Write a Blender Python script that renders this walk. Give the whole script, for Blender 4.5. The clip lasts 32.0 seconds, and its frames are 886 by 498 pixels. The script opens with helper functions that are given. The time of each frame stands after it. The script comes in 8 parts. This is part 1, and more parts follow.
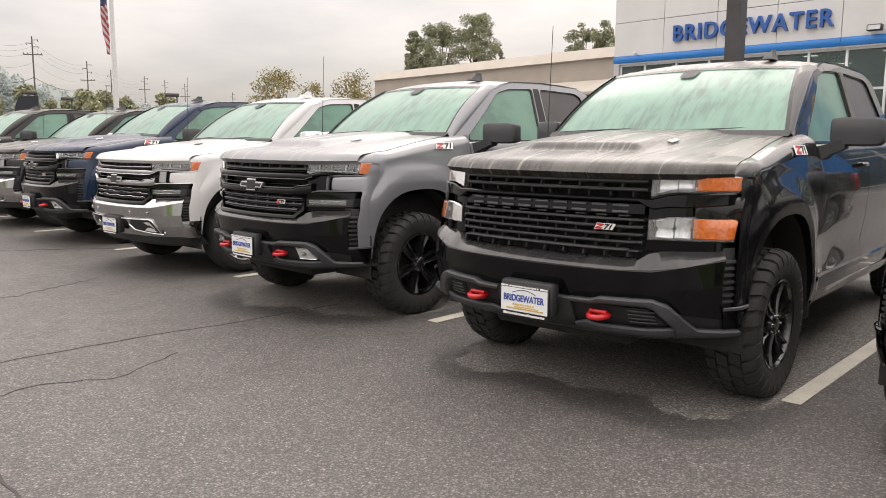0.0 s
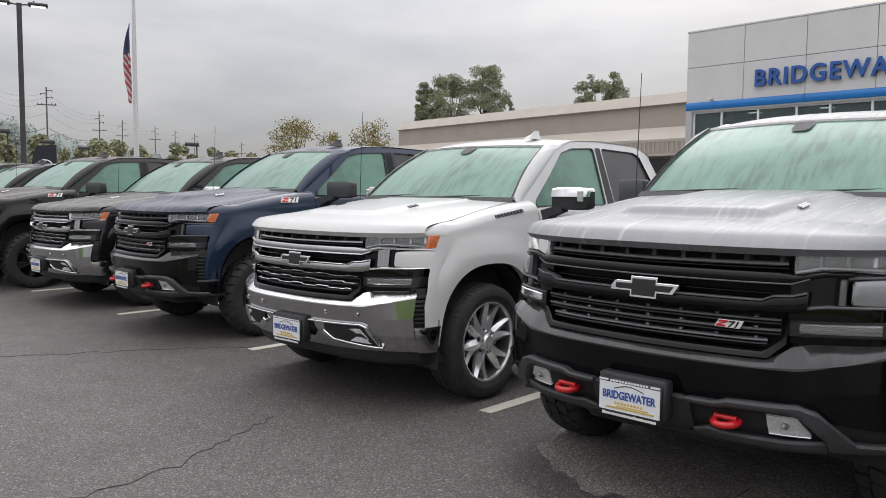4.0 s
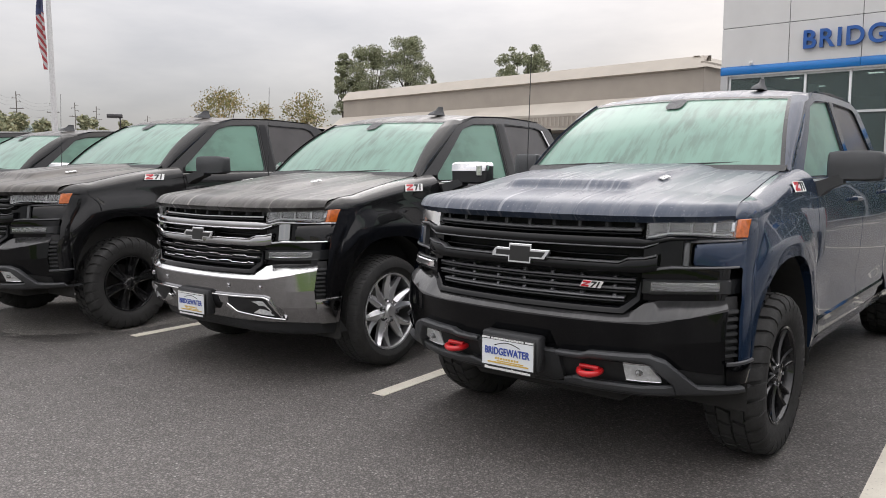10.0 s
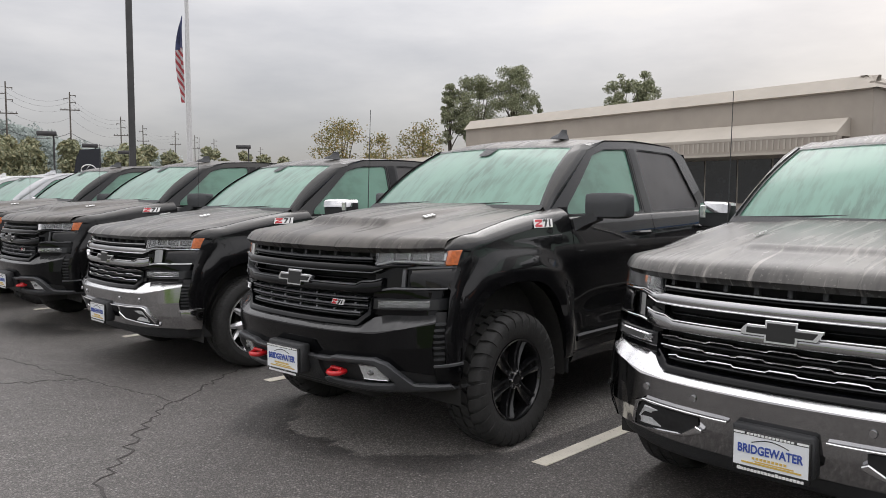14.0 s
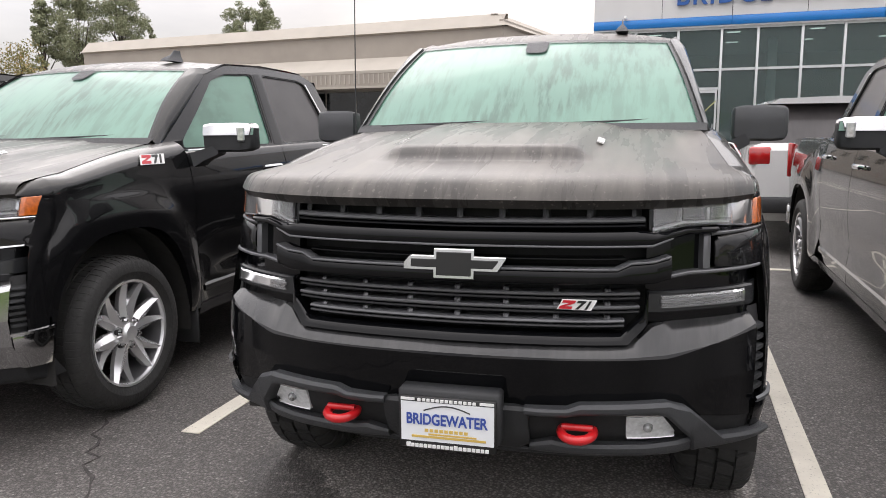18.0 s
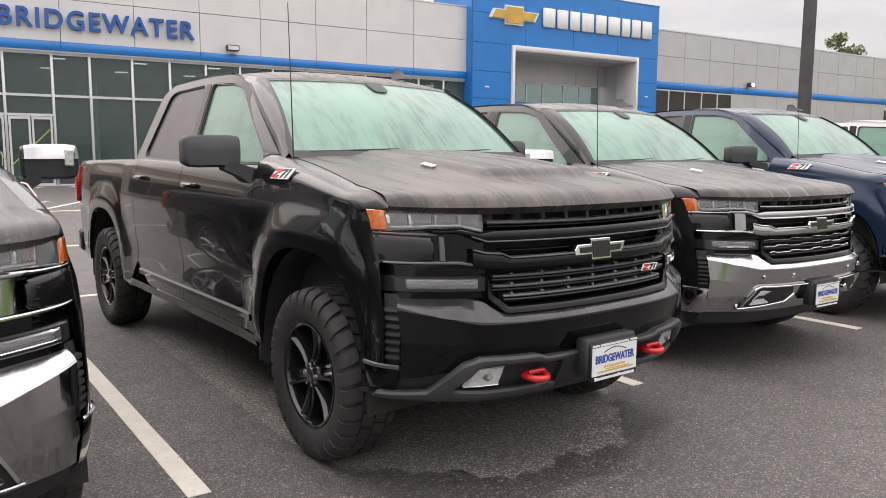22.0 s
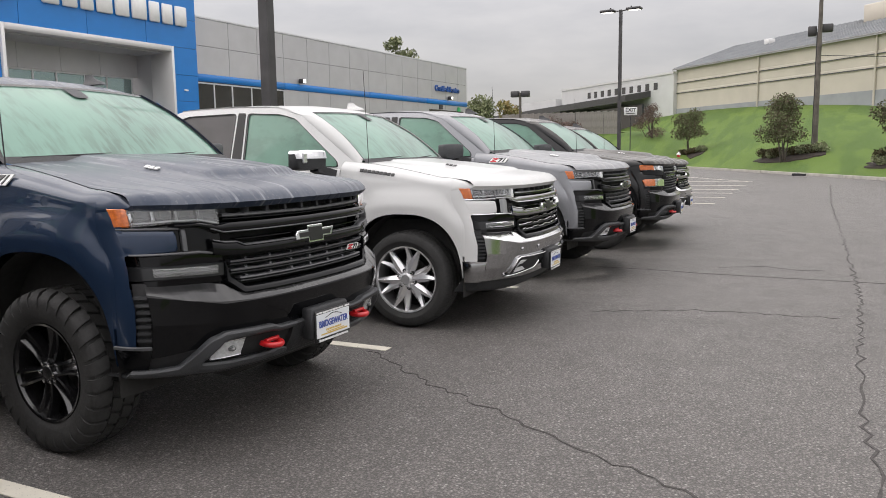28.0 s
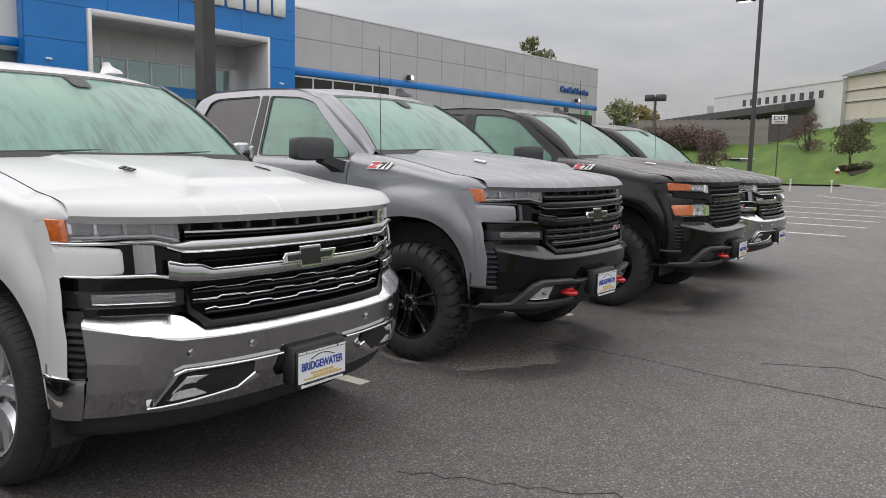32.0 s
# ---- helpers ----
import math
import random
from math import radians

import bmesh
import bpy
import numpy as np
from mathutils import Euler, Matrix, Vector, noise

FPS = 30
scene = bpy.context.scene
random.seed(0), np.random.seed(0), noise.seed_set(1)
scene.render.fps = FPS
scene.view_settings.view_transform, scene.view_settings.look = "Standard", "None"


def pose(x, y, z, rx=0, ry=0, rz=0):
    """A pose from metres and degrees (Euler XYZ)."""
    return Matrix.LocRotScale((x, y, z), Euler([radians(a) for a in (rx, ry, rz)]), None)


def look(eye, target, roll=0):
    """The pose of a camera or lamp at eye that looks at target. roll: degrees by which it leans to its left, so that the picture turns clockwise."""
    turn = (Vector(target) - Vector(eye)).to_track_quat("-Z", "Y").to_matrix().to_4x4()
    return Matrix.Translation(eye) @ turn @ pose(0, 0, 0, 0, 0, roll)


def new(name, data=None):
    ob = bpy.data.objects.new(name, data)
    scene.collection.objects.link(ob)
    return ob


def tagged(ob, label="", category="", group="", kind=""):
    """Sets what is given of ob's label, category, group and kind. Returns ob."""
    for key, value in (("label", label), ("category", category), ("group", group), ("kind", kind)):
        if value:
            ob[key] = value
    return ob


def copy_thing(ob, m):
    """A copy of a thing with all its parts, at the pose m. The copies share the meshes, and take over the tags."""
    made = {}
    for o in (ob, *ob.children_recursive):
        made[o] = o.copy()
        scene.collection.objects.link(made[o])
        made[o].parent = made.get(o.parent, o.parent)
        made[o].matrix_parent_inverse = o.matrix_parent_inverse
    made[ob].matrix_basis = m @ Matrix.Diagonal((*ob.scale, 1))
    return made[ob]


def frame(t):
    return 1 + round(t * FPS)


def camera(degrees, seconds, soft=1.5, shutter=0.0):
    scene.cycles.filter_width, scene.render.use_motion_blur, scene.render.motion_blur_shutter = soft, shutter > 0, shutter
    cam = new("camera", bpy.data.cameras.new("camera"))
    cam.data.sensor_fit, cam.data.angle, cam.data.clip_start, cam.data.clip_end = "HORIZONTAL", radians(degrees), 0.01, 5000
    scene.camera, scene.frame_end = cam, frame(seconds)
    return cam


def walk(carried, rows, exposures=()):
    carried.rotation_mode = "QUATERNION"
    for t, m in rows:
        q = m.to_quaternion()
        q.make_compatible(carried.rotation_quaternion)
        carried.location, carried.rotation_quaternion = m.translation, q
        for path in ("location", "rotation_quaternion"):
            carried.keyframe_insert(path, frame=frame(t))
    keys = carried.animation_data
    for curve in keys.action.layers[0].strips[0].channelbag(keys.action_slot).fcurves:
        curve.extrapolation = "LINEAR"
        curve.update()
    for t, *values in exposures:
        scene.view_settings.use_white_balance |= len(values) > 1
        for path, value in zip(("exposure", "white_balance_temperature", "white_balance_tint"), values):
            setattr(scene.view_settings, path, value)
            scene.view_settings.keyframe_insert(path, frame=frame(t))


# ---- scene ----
cam = camera(60.1, 32.0, 0.9)
PATH = [
    (0, (0.517, -4.161, 1.418), (-0.835, -2.713, 1.142), 0.4),
    (0.5, (0.118, -4.073, 1.429), (-1.279, -2.663, 1.187), 0.6),
    (1, (-0.312, -4.012, 1.448), (-1.732, -2.621, 1.225), 1.2),
    (1.5, (-0.785, -3.917, 1.462), (-2.211, -2.53, 1.258), 1.3),
    (2, (-1.263, -3.917, 1.45), (-2.679, -2.517, 1.263), 1.5),
    (2.5, (-1.722, -3.839, 1.451), (-3.127, -2.425, 1.277), 1.3),
    (4.5, (-3.704, -3.728, 1.492), (-5.066, -2.271, 1.348), 0.3),
    (5, (-4.191, -3.678, 1.473), (-5.551, -2.219, 1.333), 0.1),
    (5.5, (-4.686, -3.662, 1.472), (-6.047, -2.204, 1.334), -0.1),
    (6, (-5.159, -3.651, 1.476), (-6.520, -2.193, 1.335), -0.4),
    (6.5, (-5.636, -3.590, 1.500), (-6.995, -2.130, 1.356), -0.9),
    (7, (-6.095, -3.580, 1.504), (-7.452, -2.118, 1.356), -1.1),
    (7.5, (-6.603, -3.519, 1.481), (-7.955, -2.053, 1.332), -1.1),
    (8, (-7.103, -3.534, 1.479), (-8.445, -2.058, 1.331), -1.0),
    (8.5, (-7.583, -3.560, 1.507), (-8.898, -2.060, 1.355), -0.7),
    (9, (-8.07, -3.537, 1.525), (-9.341, -2.002, 1.36), -0.5),
    (9.5, (-8.497, -3.574, 1.522), (-9.721, -2.003, 1.333), -0.2),
    (10, (-8.915, -3.508, 1.494), (-10.11, -1.919, 1.279), 0.1),
    (10.5, (-9.347, -3.534, 1.488), (-10.547, -1.951, 1.258), 0.3),
    (11, (-9.762, -3.575, 1.522), (-10.994, -2.018, 1.281), 0.3),
    (11.5, (-10.196, -3.569, 1.542), (-11.551, -2.113, 1.333), 0.5),
    (12, (-10.62, -3.637, 1.542), (-12.066, -2.269, 1.345), 0.4),
    (12.5, (-11.041, -3.599, 1.536), (-12.523, -2.27, 1.343), 0.1),
    (13, (-11.483, -3.574, 1.562), (-12.959, -2.236, 1.394), 0.2),
    (13.5, (-11.965, -3.518, 1.58), (-13.406, -2.139, 1.434), 0.3),
    (15.5, (-13.639, -2.839, 1.534), (-14.859, -1.266, 1.340), -1.3),
    (16, (-14.054, -2.721, 1.535), (-15.202, -1.099, 1.311), -1.1),
    (16.5, (-14.510, -2.583, 1.512), (-15.576, -0.912, 1.245), -1.0),
    (17, (-14.938, -2.712, 1.479), (-15.928, -1.000, 1.182), -1.2),
    (17.5, (-15.312, -2.900, 1.478), (-16.124, -1.099, 1.165), -0.6),
    (18, (-15.694, -2.956, 1.497), (-16.262, -1.065, 1.181), -0.5),
    (18.5, (-16.133, -3.102, 1.506), (-16.447, -1.152, 1.191), -0.4),
    (19, (-16.584, -3.144, 1.481), (-16.652, -1.166, 1.196), -0.1),
    (19.5, (-17.058, -3.214, 1.474), (-16.894, -1.238, 1.209), 0.3),
    (20, (-17.509, -3.304, 1.482), (-17.184, -1.35, 1.209), 0.2),
    (20.5, (-17.926, -3.249, 1.497), (-17.446, -1.326, 1.23), -0.0),
    (21, (-18.346, -3.234, 1.471), (-17.697, -1.361, 1.21), -0.5),
    (21.5, (-18.661, -3.162, 1.483), (-17.797, -1.375, 1.234), -0.9),
    (22, (-18.937, -3.073, 1.49), (-17.788, -1.454, 1.244), 0.3),
    (22.5, (-19.112, -3.055, 1.509), (-17.713, -1.651, 1.239), 0.5),
    (23, (-19.058, -3.069, 1.505), (-17.482, -1.868, 1.237), 0.7),
    (23.5, (-18.728, -3.005, 1.505), (-17.034, -1.968, 1.268), 1.4),
    (24, (-18.385, -2.864, 1.51), (-16.616, -1.955, 1.309), 1.4),
    (24.5, (-17.935, -2.706, 1.529), (-16.1, -1.927, 1.361), 0.2),
    (25, (-17.394, -2.656, 1.513), (-15.539, -1.931, 1.326), -0.4),
    (25.5, (-16.884, -2.586, 1.493), (-15.029, -1.881, 1.248), -0.6),
    (27.5, (-14.882, -2.751, 1.518), (-13.073, -1.937, 1.263), -0.7),
    (28, (-14.334, -2.729, 1.502), (-12.547, -1.867, 1.249), -0.8),
    (28.5, (-13.796, -2.797, 1.499), (-12.05, -1.856, 1.246), -0.8),
    (29, (-13.273, -2.777, 1.488), (-11.552, -1.789, 1.24), -1.1),
    (29.5, (-12.724, -2.828, 1.479), (-11.007, -1.828, 1.251), -0.9),
    (30, (-12.147, -2.871, 1.484), (-10.422, -1.876, 1.296), 0.0),
    (30.5, (-11.566, -2.924, 1.494), (-9.837, -1.934, 1.323), -0.2),
    (31, (-11.028, -3.007, 1.504), (-9.311, -2.001, 1.304), -0.6),
    (31.5, (-10.552, -3.036, 1.487), (-8.861, -1.995, 1.253), -0.3),
    (32, (-10.054, -3.102, 1.476), (-8.461, -1.918, 1.232), 1.3),
]
EXPO = [(0, 0.48, 6970, 16), (1, 0.24, 6700, 15), (3, 0.05, 6440, 14), (6, -0.17, 6190, 12), (8, -0.1, 6210, 12), (9, -0.05, 6260, 12), (10, 0.19, 6460, 14), (11, 0.19, 6460, 14), (13, 0, 6450, 13), (16, 0.16, 6340, 14), (19, 0.57, 6600, 16), (22, 0.48, 6690, 17), (23, 0.51, 6840, 18), (24, 0.22, 6740, 17), (25, 0.01, 6530, 15), (28, 0.21, 6550, 14), (29, 0.16, 6550, 14), (30, 0, 6500, 14), (31, -0.09, 6450, 13), (32, -0.04, 6400, 13)]
walk(cam, [(t, look(eye, target, roll)) for t, eye, target, roll in PATH], EXPO)

# ---- light: overcast sky, broad weak sun behind cloud ----
world = bpy.data.worlds.new("overcast_sky")
scene.world = world
world.use_nodes = True
wt = world.node_tree
wn, wl = wt.nodes, wt.links
bgn = wn["Background"]
skyn = wn.new("ShaderNodeTexSky")
skyn.sky_type = "NISHITA"
skyn.sun_disc = False
skyn.sun_elevation = radians(24)
skyn.sun_rotation = radians(-10)
tc = wn.new("ShaderNodeTexCoord")
sep = wn.new("ShaderNodeSeparateXYZ")
wl.new(tc.outputs["Generated"], sep.inputs[0])
# overcast luminance grows from the horizon to the zenith
grad = wn.new("ShaderNodeMapRange")
grad.inputs[1].default_value, grad.inputs[2].default_value = 0.0, 1.0
grad.inputs[3].default_value, grad.inputs[4].default_value = 0.43, 3.05
wl.new(sep.outputs[2], grad.inputs[0])
cmap = wn.new("ShaderNodeMapping")
cmap.inputs["Scale"].default_value = (1.6, 1.6, 6.0)
wl.new(tc.outputs["Generated"], cmap.inputs[0])
cn = wn.new("ShaderNodeTexNoise")
cn.inputs["Scale"].default_value, cn.inputs["Detail"].default_value, cn.inputs["Roughness"].default_value = 1.7, 6.0, 0.55
wl.new(cmap.outputs[0], cn.inputs[0])
cramp = wn.new("ShaderNodeValToRGB")
cramp.color_ramp.elements[0].position, cramp.color_ramp.elements[0].color = 0.34, (0.75, 0.752, 0.758, 1)
cramp.color_ramp.elements[1].position, cramp.color_ramp.elements[1].color = 0.62, (1.0, 0.985, 0.96, 1)
e2 = cramp.color_ramp.elements.new(0.76)
e2.color = (1.12, 1.08, 1.00, 1)
wl.new(cn.outputs[0], cramp.inputs[0])
mul = wn.new("ShaderNodeMix")
mul.data_type, mul.blend_type = "RGBA", "MULTIPLY"
mul.inputs[0].default_value = 1.0
wl.new(cramp.outputs[0], mul.inputs[6])
wl.new(grad.outputs[0], mul.inputs[7])
skm = wn.new("ShaderNodeMix")
skm.data_type, skm.blend_type = "RGBA", "ADD"
skm.inputs[0].default_value = 0.016
wl.new(mul.outputs[2], skm.inputs[6])
wl.new(skyn.outputs[0], skm.inputs[7])
wl.new(skm.outputs[2], bgn.inputs[0])
bgn.inputs[1].default_value = 0.76

sun = new("sun", bpy.data.lights.new("sun", "SUN"))
sun.data.energy, sun.data.angle, sun.data.color = 0.5, radians(40), (1.0, 0.97, 0.92)
sun.matrix_world = look((0, 0, 50), (12, -22, 30))


# ---- materials ----
def nodes_of(name):
    m = bpy.data.materials.new(name)
    m.use_nodes = True
    return m, m.node_tree.nodes, m.node_tree.links, m.node_tree.nodes["Principled BSDF"]


def mixcol(n, l, fac, a, b, kind="MIX"):
    mx = n.new("ShaderNodeMix")
    mx.data_type, mx.blend_type = "RGBA", kind
    for sock, v in ((0, fac), (6, a), (7, b)):
        if isinstance(v, (tuple, float, int)):
            mx.inputs[sock].default_value = v if not isinstance(v, tuple) else (*v[:3], 1)
        else:
            l.new(v, mx.inputs[sock])
    return mx.outputs[2]


def noise_of(n, l, scale, detail=4.0, rough=0.55, stretch=(1, 1, 1), coord="Object"):
    t = n.new("ShaderNodeTexCoord")
    mp = n.new("ShaderNodeMapping")
    mp.inputs["Scale"].default_value = stretch
    l.new(t.outputs[coord], mp.inputs[0])
    z = n.new("ShaderNodeTexNoise")
    z.inputs["Scale"].default_value, z.inputs["Detail"].default_value, z.inputs["Roughness"].default_value = scale, detail, rough
    l.new(mp.outputs[0], z.inputs[0])
    return z.outputs[0]


def ramp_of(n, l, src, p0, p1, c0=(0, 0, 0), c1=(1, 1, 1)):
    r = n.new("ShaderNodeValToRGB")
    r.color_ramp.elements[0].position, r.color_ramp.elements[0].color = p0, (*c0, 1)
    r.color_ramp.elements[1].position, r.color_ramp.elements[1].color = p1, (*c1, 1)
    l.new(src, r.inputs[0])
    return r.outputs[0]


def bump_of(n, l, src, b, strength, dist=0.01):
    k = n.new("ShaderNodeBump")
    k.inputs["Strength"].default_value, k.inputs["Distance"].default_value = strength, dist
    l.new(src, k.inputs["Height"])
    l.new(k.outputs[0], b.inputs["Normal"])


def plain(name, col, rough=0.5, metal=0.0, var=0.12, scale=6.0, bump=0.0, bscale=40.0, coat=0.0, spec=0.5):
    """A surface with uneven tone and gloss, at a broad and a fine scale."""
    m, n, l, b = nodes_of(name)
    a = noise_of(n, l, scale)
    f = noise_of(n, l, bscale, 3.0)
    dark = tuple(c * (1 - var) for c in col)
    lite = tuple(min(1.0, c * (1 + var)) for c in col)
    c1 = mixcol(n, l, ramp_of(n, l, a, 0.3, 0.7), dark, lite)
    l.new(c1, b.inputs["Base Color"])
    r = n.new("ShaderNodeMapRange")
    r.inputs[3].default_value, r.inputs[4].default_value = max(0.02, rough * 0.8), min(1, rough * 1.25)
    l.new(f, r.inputs[0])
    l.new(r.outputs[0], b.inputs["Roughness"])
    b.inputs["Metallic"].default_value = metal
    b.inputs["Coat Weight"].default_value = coat
    b.inputs["Coat Roughness"].default_value = 0.06
    b.inputs["Specular IOR Level"].default_value = spec
    if bump:
        bump_of(n, l, f, b, bump)
    return m


def car_paint(name, col, metal=0.0, film=0.0, film_col=(0.30, 0.28, 0.255), rough=0.28, run_of=1.0, settled=0.0):
    """Clear-coated paint; film: how much dried road dust and rain streak lies on it."""
    m, n, l, b = nodes_of(name)
    fleck = noise_of(n, l, 900.0, 1.0)
    base = mixcol(n, l, ramp_of(n, l, fleck, 0.42, 0.62), tuple(c * 0.9 for c in col), tuple(min(1, c * 1.12) for c in col))
    broad = noise_of(n, l, 2.3, 4.0)
    streak = noise_of(n, l, 9.0, 5.0, 0.65, (1.0, 0.10, 0.22))
    drops = noise_of(n, l, 95.0, 2.0, 0.5)
    add = n.new("ShaderNodeMath")
    add.operation = "MULTIPLY"
    l.new(ramp_of(n, l, streak, 0.40, 0.66), add.inputs[0])
    l.new(ramp_of(n, l, broad, 0.25, 0.75, (0.35,) * 3, (1, 1, 1)), add.inputs[1])
    add2 = n.new("ShaderNodeMath")
    add2.operation = "MULTIPLY_ADD"
    l.new(add.outputs[0], add2.inputs[0])
    add2.inputs[1].default_value = film
    add2.inputs[2].default_value = film * 0.45
    cover = add2.outputs[0]
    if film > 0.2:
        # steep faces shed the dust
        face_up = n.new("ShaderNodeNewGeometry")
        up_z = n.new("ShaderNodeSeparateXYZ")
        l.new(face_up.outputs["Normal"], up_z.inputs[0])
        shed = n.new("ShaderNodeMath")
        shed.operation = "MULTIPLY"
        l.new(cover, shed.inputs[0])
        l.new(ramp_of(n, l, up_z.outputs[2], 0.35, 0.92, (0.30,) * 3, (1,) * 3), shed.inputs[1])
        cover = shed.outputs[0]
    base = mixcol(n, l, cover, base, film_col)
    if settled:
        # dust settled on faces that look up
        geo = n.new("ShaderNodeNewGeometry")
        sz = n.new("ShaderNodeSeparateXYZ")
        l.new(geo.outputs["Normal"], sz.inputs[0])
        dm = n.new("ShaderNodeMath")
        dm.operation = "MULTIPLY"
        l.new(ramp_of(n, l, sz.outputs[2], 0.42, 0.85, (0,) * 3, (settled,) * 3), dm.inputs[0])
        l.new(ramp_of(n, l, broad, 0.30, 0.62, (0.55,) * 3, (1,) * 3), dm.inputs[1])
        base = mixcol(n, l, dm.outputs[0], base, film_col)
    if film > 0.2:
        run = noise_of(n, l, 24.0, 4.0, 0.6, (1.0, 0.045, 0.10))
        base = mixcol(n, l, ramp_of(n, l, run, 0.585, 0.66, (0,) * 3, (film * 0.75 * run_of,) * 3), base, tuple(min(1, x * 1.7) for x in film_col))
        spot = noise_of(n, l, 60.0, 3.0, 0.6)
        base = mixcol(n, l, ramp_of(n, l, spot, 0.62, 0.68, (0,) * 3, (film * 0.45,) * 3), base, tuple(min(1, x * 1.5) for x in film_col))
    l.new(base, b.inputs["Base Color"])
    rr = n.new("ShaderNodeMapRange")
    rr.inputs[3].default_value, rr.inputs[4].default_value = rough * 0.8, rough * 1.3
    l.new(broad, rr.inputs[0])
    l.new(rr.outputs[0], b.inputs["Roughness"])
    b.inputs["Metallic"].default_value = metal
    b.inputs["Specular IOR Level"].default_value = 0.12
    b.inputs["Coat Weight"].default_value = 0.75 - 0.35 * min(1, film * 1.6)
    cr = n.new("ShaderNodeMapRange")
    cr.inputs[3].default_value, cr.inputs[4].default_value = 0.015 + film * 0.35, 0.03 + film * 0.7
    l.new(add.outputs[0], cr.inputs[0])
    l.new(cr.outputs[0], b.inputs["Coat Roughness"])
    bump_of(n, l, ramp_of(n, l, drops, 0.60, 0.66), b, 0.02 + film * 0.2, 0.002)
    return m


PAINT = {}
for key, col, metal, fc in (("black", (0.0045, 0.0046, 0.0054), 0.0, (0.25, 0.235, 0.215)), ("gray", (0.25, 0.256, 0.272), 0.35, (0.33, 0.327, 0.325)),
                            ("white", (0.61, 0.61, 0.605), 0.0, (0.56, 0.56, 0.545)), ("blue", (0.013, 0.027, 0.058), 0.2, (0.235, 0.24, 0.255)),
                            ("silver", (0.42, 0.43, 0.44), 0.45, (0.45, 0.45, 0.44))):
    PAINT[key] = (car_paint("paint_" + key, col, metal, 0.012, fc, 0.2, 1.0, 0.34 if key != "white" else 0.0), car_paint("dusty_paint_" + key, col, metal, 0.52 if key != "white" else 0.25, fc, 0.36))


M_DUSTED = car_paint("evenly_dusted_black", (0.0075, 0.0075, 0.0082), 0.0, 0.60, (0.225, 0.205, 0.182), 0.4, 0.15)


def misted(name, col, lo, hi):
    """Window glass with mist and reflected sky in its colour, and run-off streaks."""
    m, n, l, b = nodes_of(name)
    streak = noise_of(n, l, 7.0, 6.0, 0.6, (3.2, 0.6, 0.5))
    broad = noise_of(n, l, 1.7, 3.0)
    c = mixcol(n, l, ramp_of(n, l, streak, 0.40, 0.54), tuple(x * lo for x in col), col)
    c = mixcol(n, l, ramp_of(n, l, broad, 0.3, 0.7), c, tuple(min(1, x * hi) for x in col))
    l.new(c, b.inputs["Base Color"])
    b.inputs["Roughness"].default_value = 0.35
    b.inputs["Coat Weight"].default_value = 0.45
    b.inputs["Coat Roughness"].default_value = 0.08
    bump_of(n, l, streak, b, 0.04, 0.003)
    return m


# Mint tone stands for sky reflected in the greenish glass, besides the mist.
M_WIND = misted("misted_sky_toned_windscreen", (0.118, 0.240, 0.184), 0.50, 1.25)
M_SIDE = misted("misted_sky_toned_side_glass", (0.10, 0.225, 0.165), 0.7, 1.2)
M_TINT = misted("tinted_glass", (0.050, 0.046, 0.046), 0.8, 1.5)
for q, w in (("Coat Weight", 0.25), ("Specular IOR Level", 0.25)):
    M_TINT.node_tree.nodes["Principled BSDF"].inputs[q].default_value = w
def beaded_black():
    """Gloss black trim with beads of rain."""
    m, n, l, b = nodes_of("gloss_black_trim")
    film = noise_of(n, l, 5.0, 5.0, 0.65, (1.0, 1.0, 0.25))
    l.new(mixcol(n, l, ramp_of(n, l, film, 0.45, 0.75), (0.0025, 0.0027, 0.0034), (0.0065, 0.0067, 0.0075)), b.inputs["Base Color"])
    b.inputs["Roughness"].default_value = 0.06
    b.inputs["Specular IOR Level"].default_value = 0.12
    b.inputs["Coat Weight"].default_value = 0.35
    b.inputs["Coat Roughness"].default_value = 0.03
    cell = n.new("ShaderNodeTexVoronoi")
    cell.inputs["Scale"].default_value = 110.0
    t = n.new("ShaderNodeTexCoord")
    l.new(t.outputs["Object"], cell.inputs[0])
    where = noise_of(n, l, 7.0, 3.0)
    mul_ = n.new("ShaderNodeMath")
    mul_.operation = "MULTIPLY"
    l.new(ramp_of(n, l, cell.outputs["Distance"], 0.10, 0.34, (1,) * 3, (0,) * 3), mul_.inputs[0])
    l.new(ramp_of(n, l, where, 0.55, 0.70), mul_.inputs[1])
    bump_of(n, l, mul_.outputs[0], b, 0.16, 0.003)
    return m


M_GBLK = beaded_black()
# Rain film, its pale tone also standing in for sky mirrored on the shelf.
M_GBLKW = car_paint("rain_spotted_sky_greyed_trim", (0.012, 0.012, 0.013), 0.0, 0.10, (0.30, 0.30, 0.30), 0.16)
M_FRIT = plain("black_glass_border", (0.02, 0.022, 0.022), 0.25, 0, 0.1)
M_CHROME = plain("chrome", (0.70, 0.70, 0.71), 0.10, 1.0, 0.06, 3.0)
# Chrome darkened in colour for the asphalt it mirrors on upright faces.
M_BCHROME = plain("ground_darkened_chrome", (0.41, 0.41, 0.415), 0.09, 1.0, 0.08, 4.0)
# Brighter chrome copy, sky glare put into the wet shelf's colour.
M_SHELF = plain("wet_sky_bright_chrome", (0.80, 0.80, 0.81), 0.20, 1.0, 0.06, 30.0)
M_GREYBAR = plain("satin_grey_trim", (0.11, 0.112, 0.118), 0.35, 0.4, 0.1)
M_PLAST = plain("black_textured_plastic", (0.024, 0.025, 0.027), 0.55, 0, 0.18, 5.0, 0.25, 400.0)
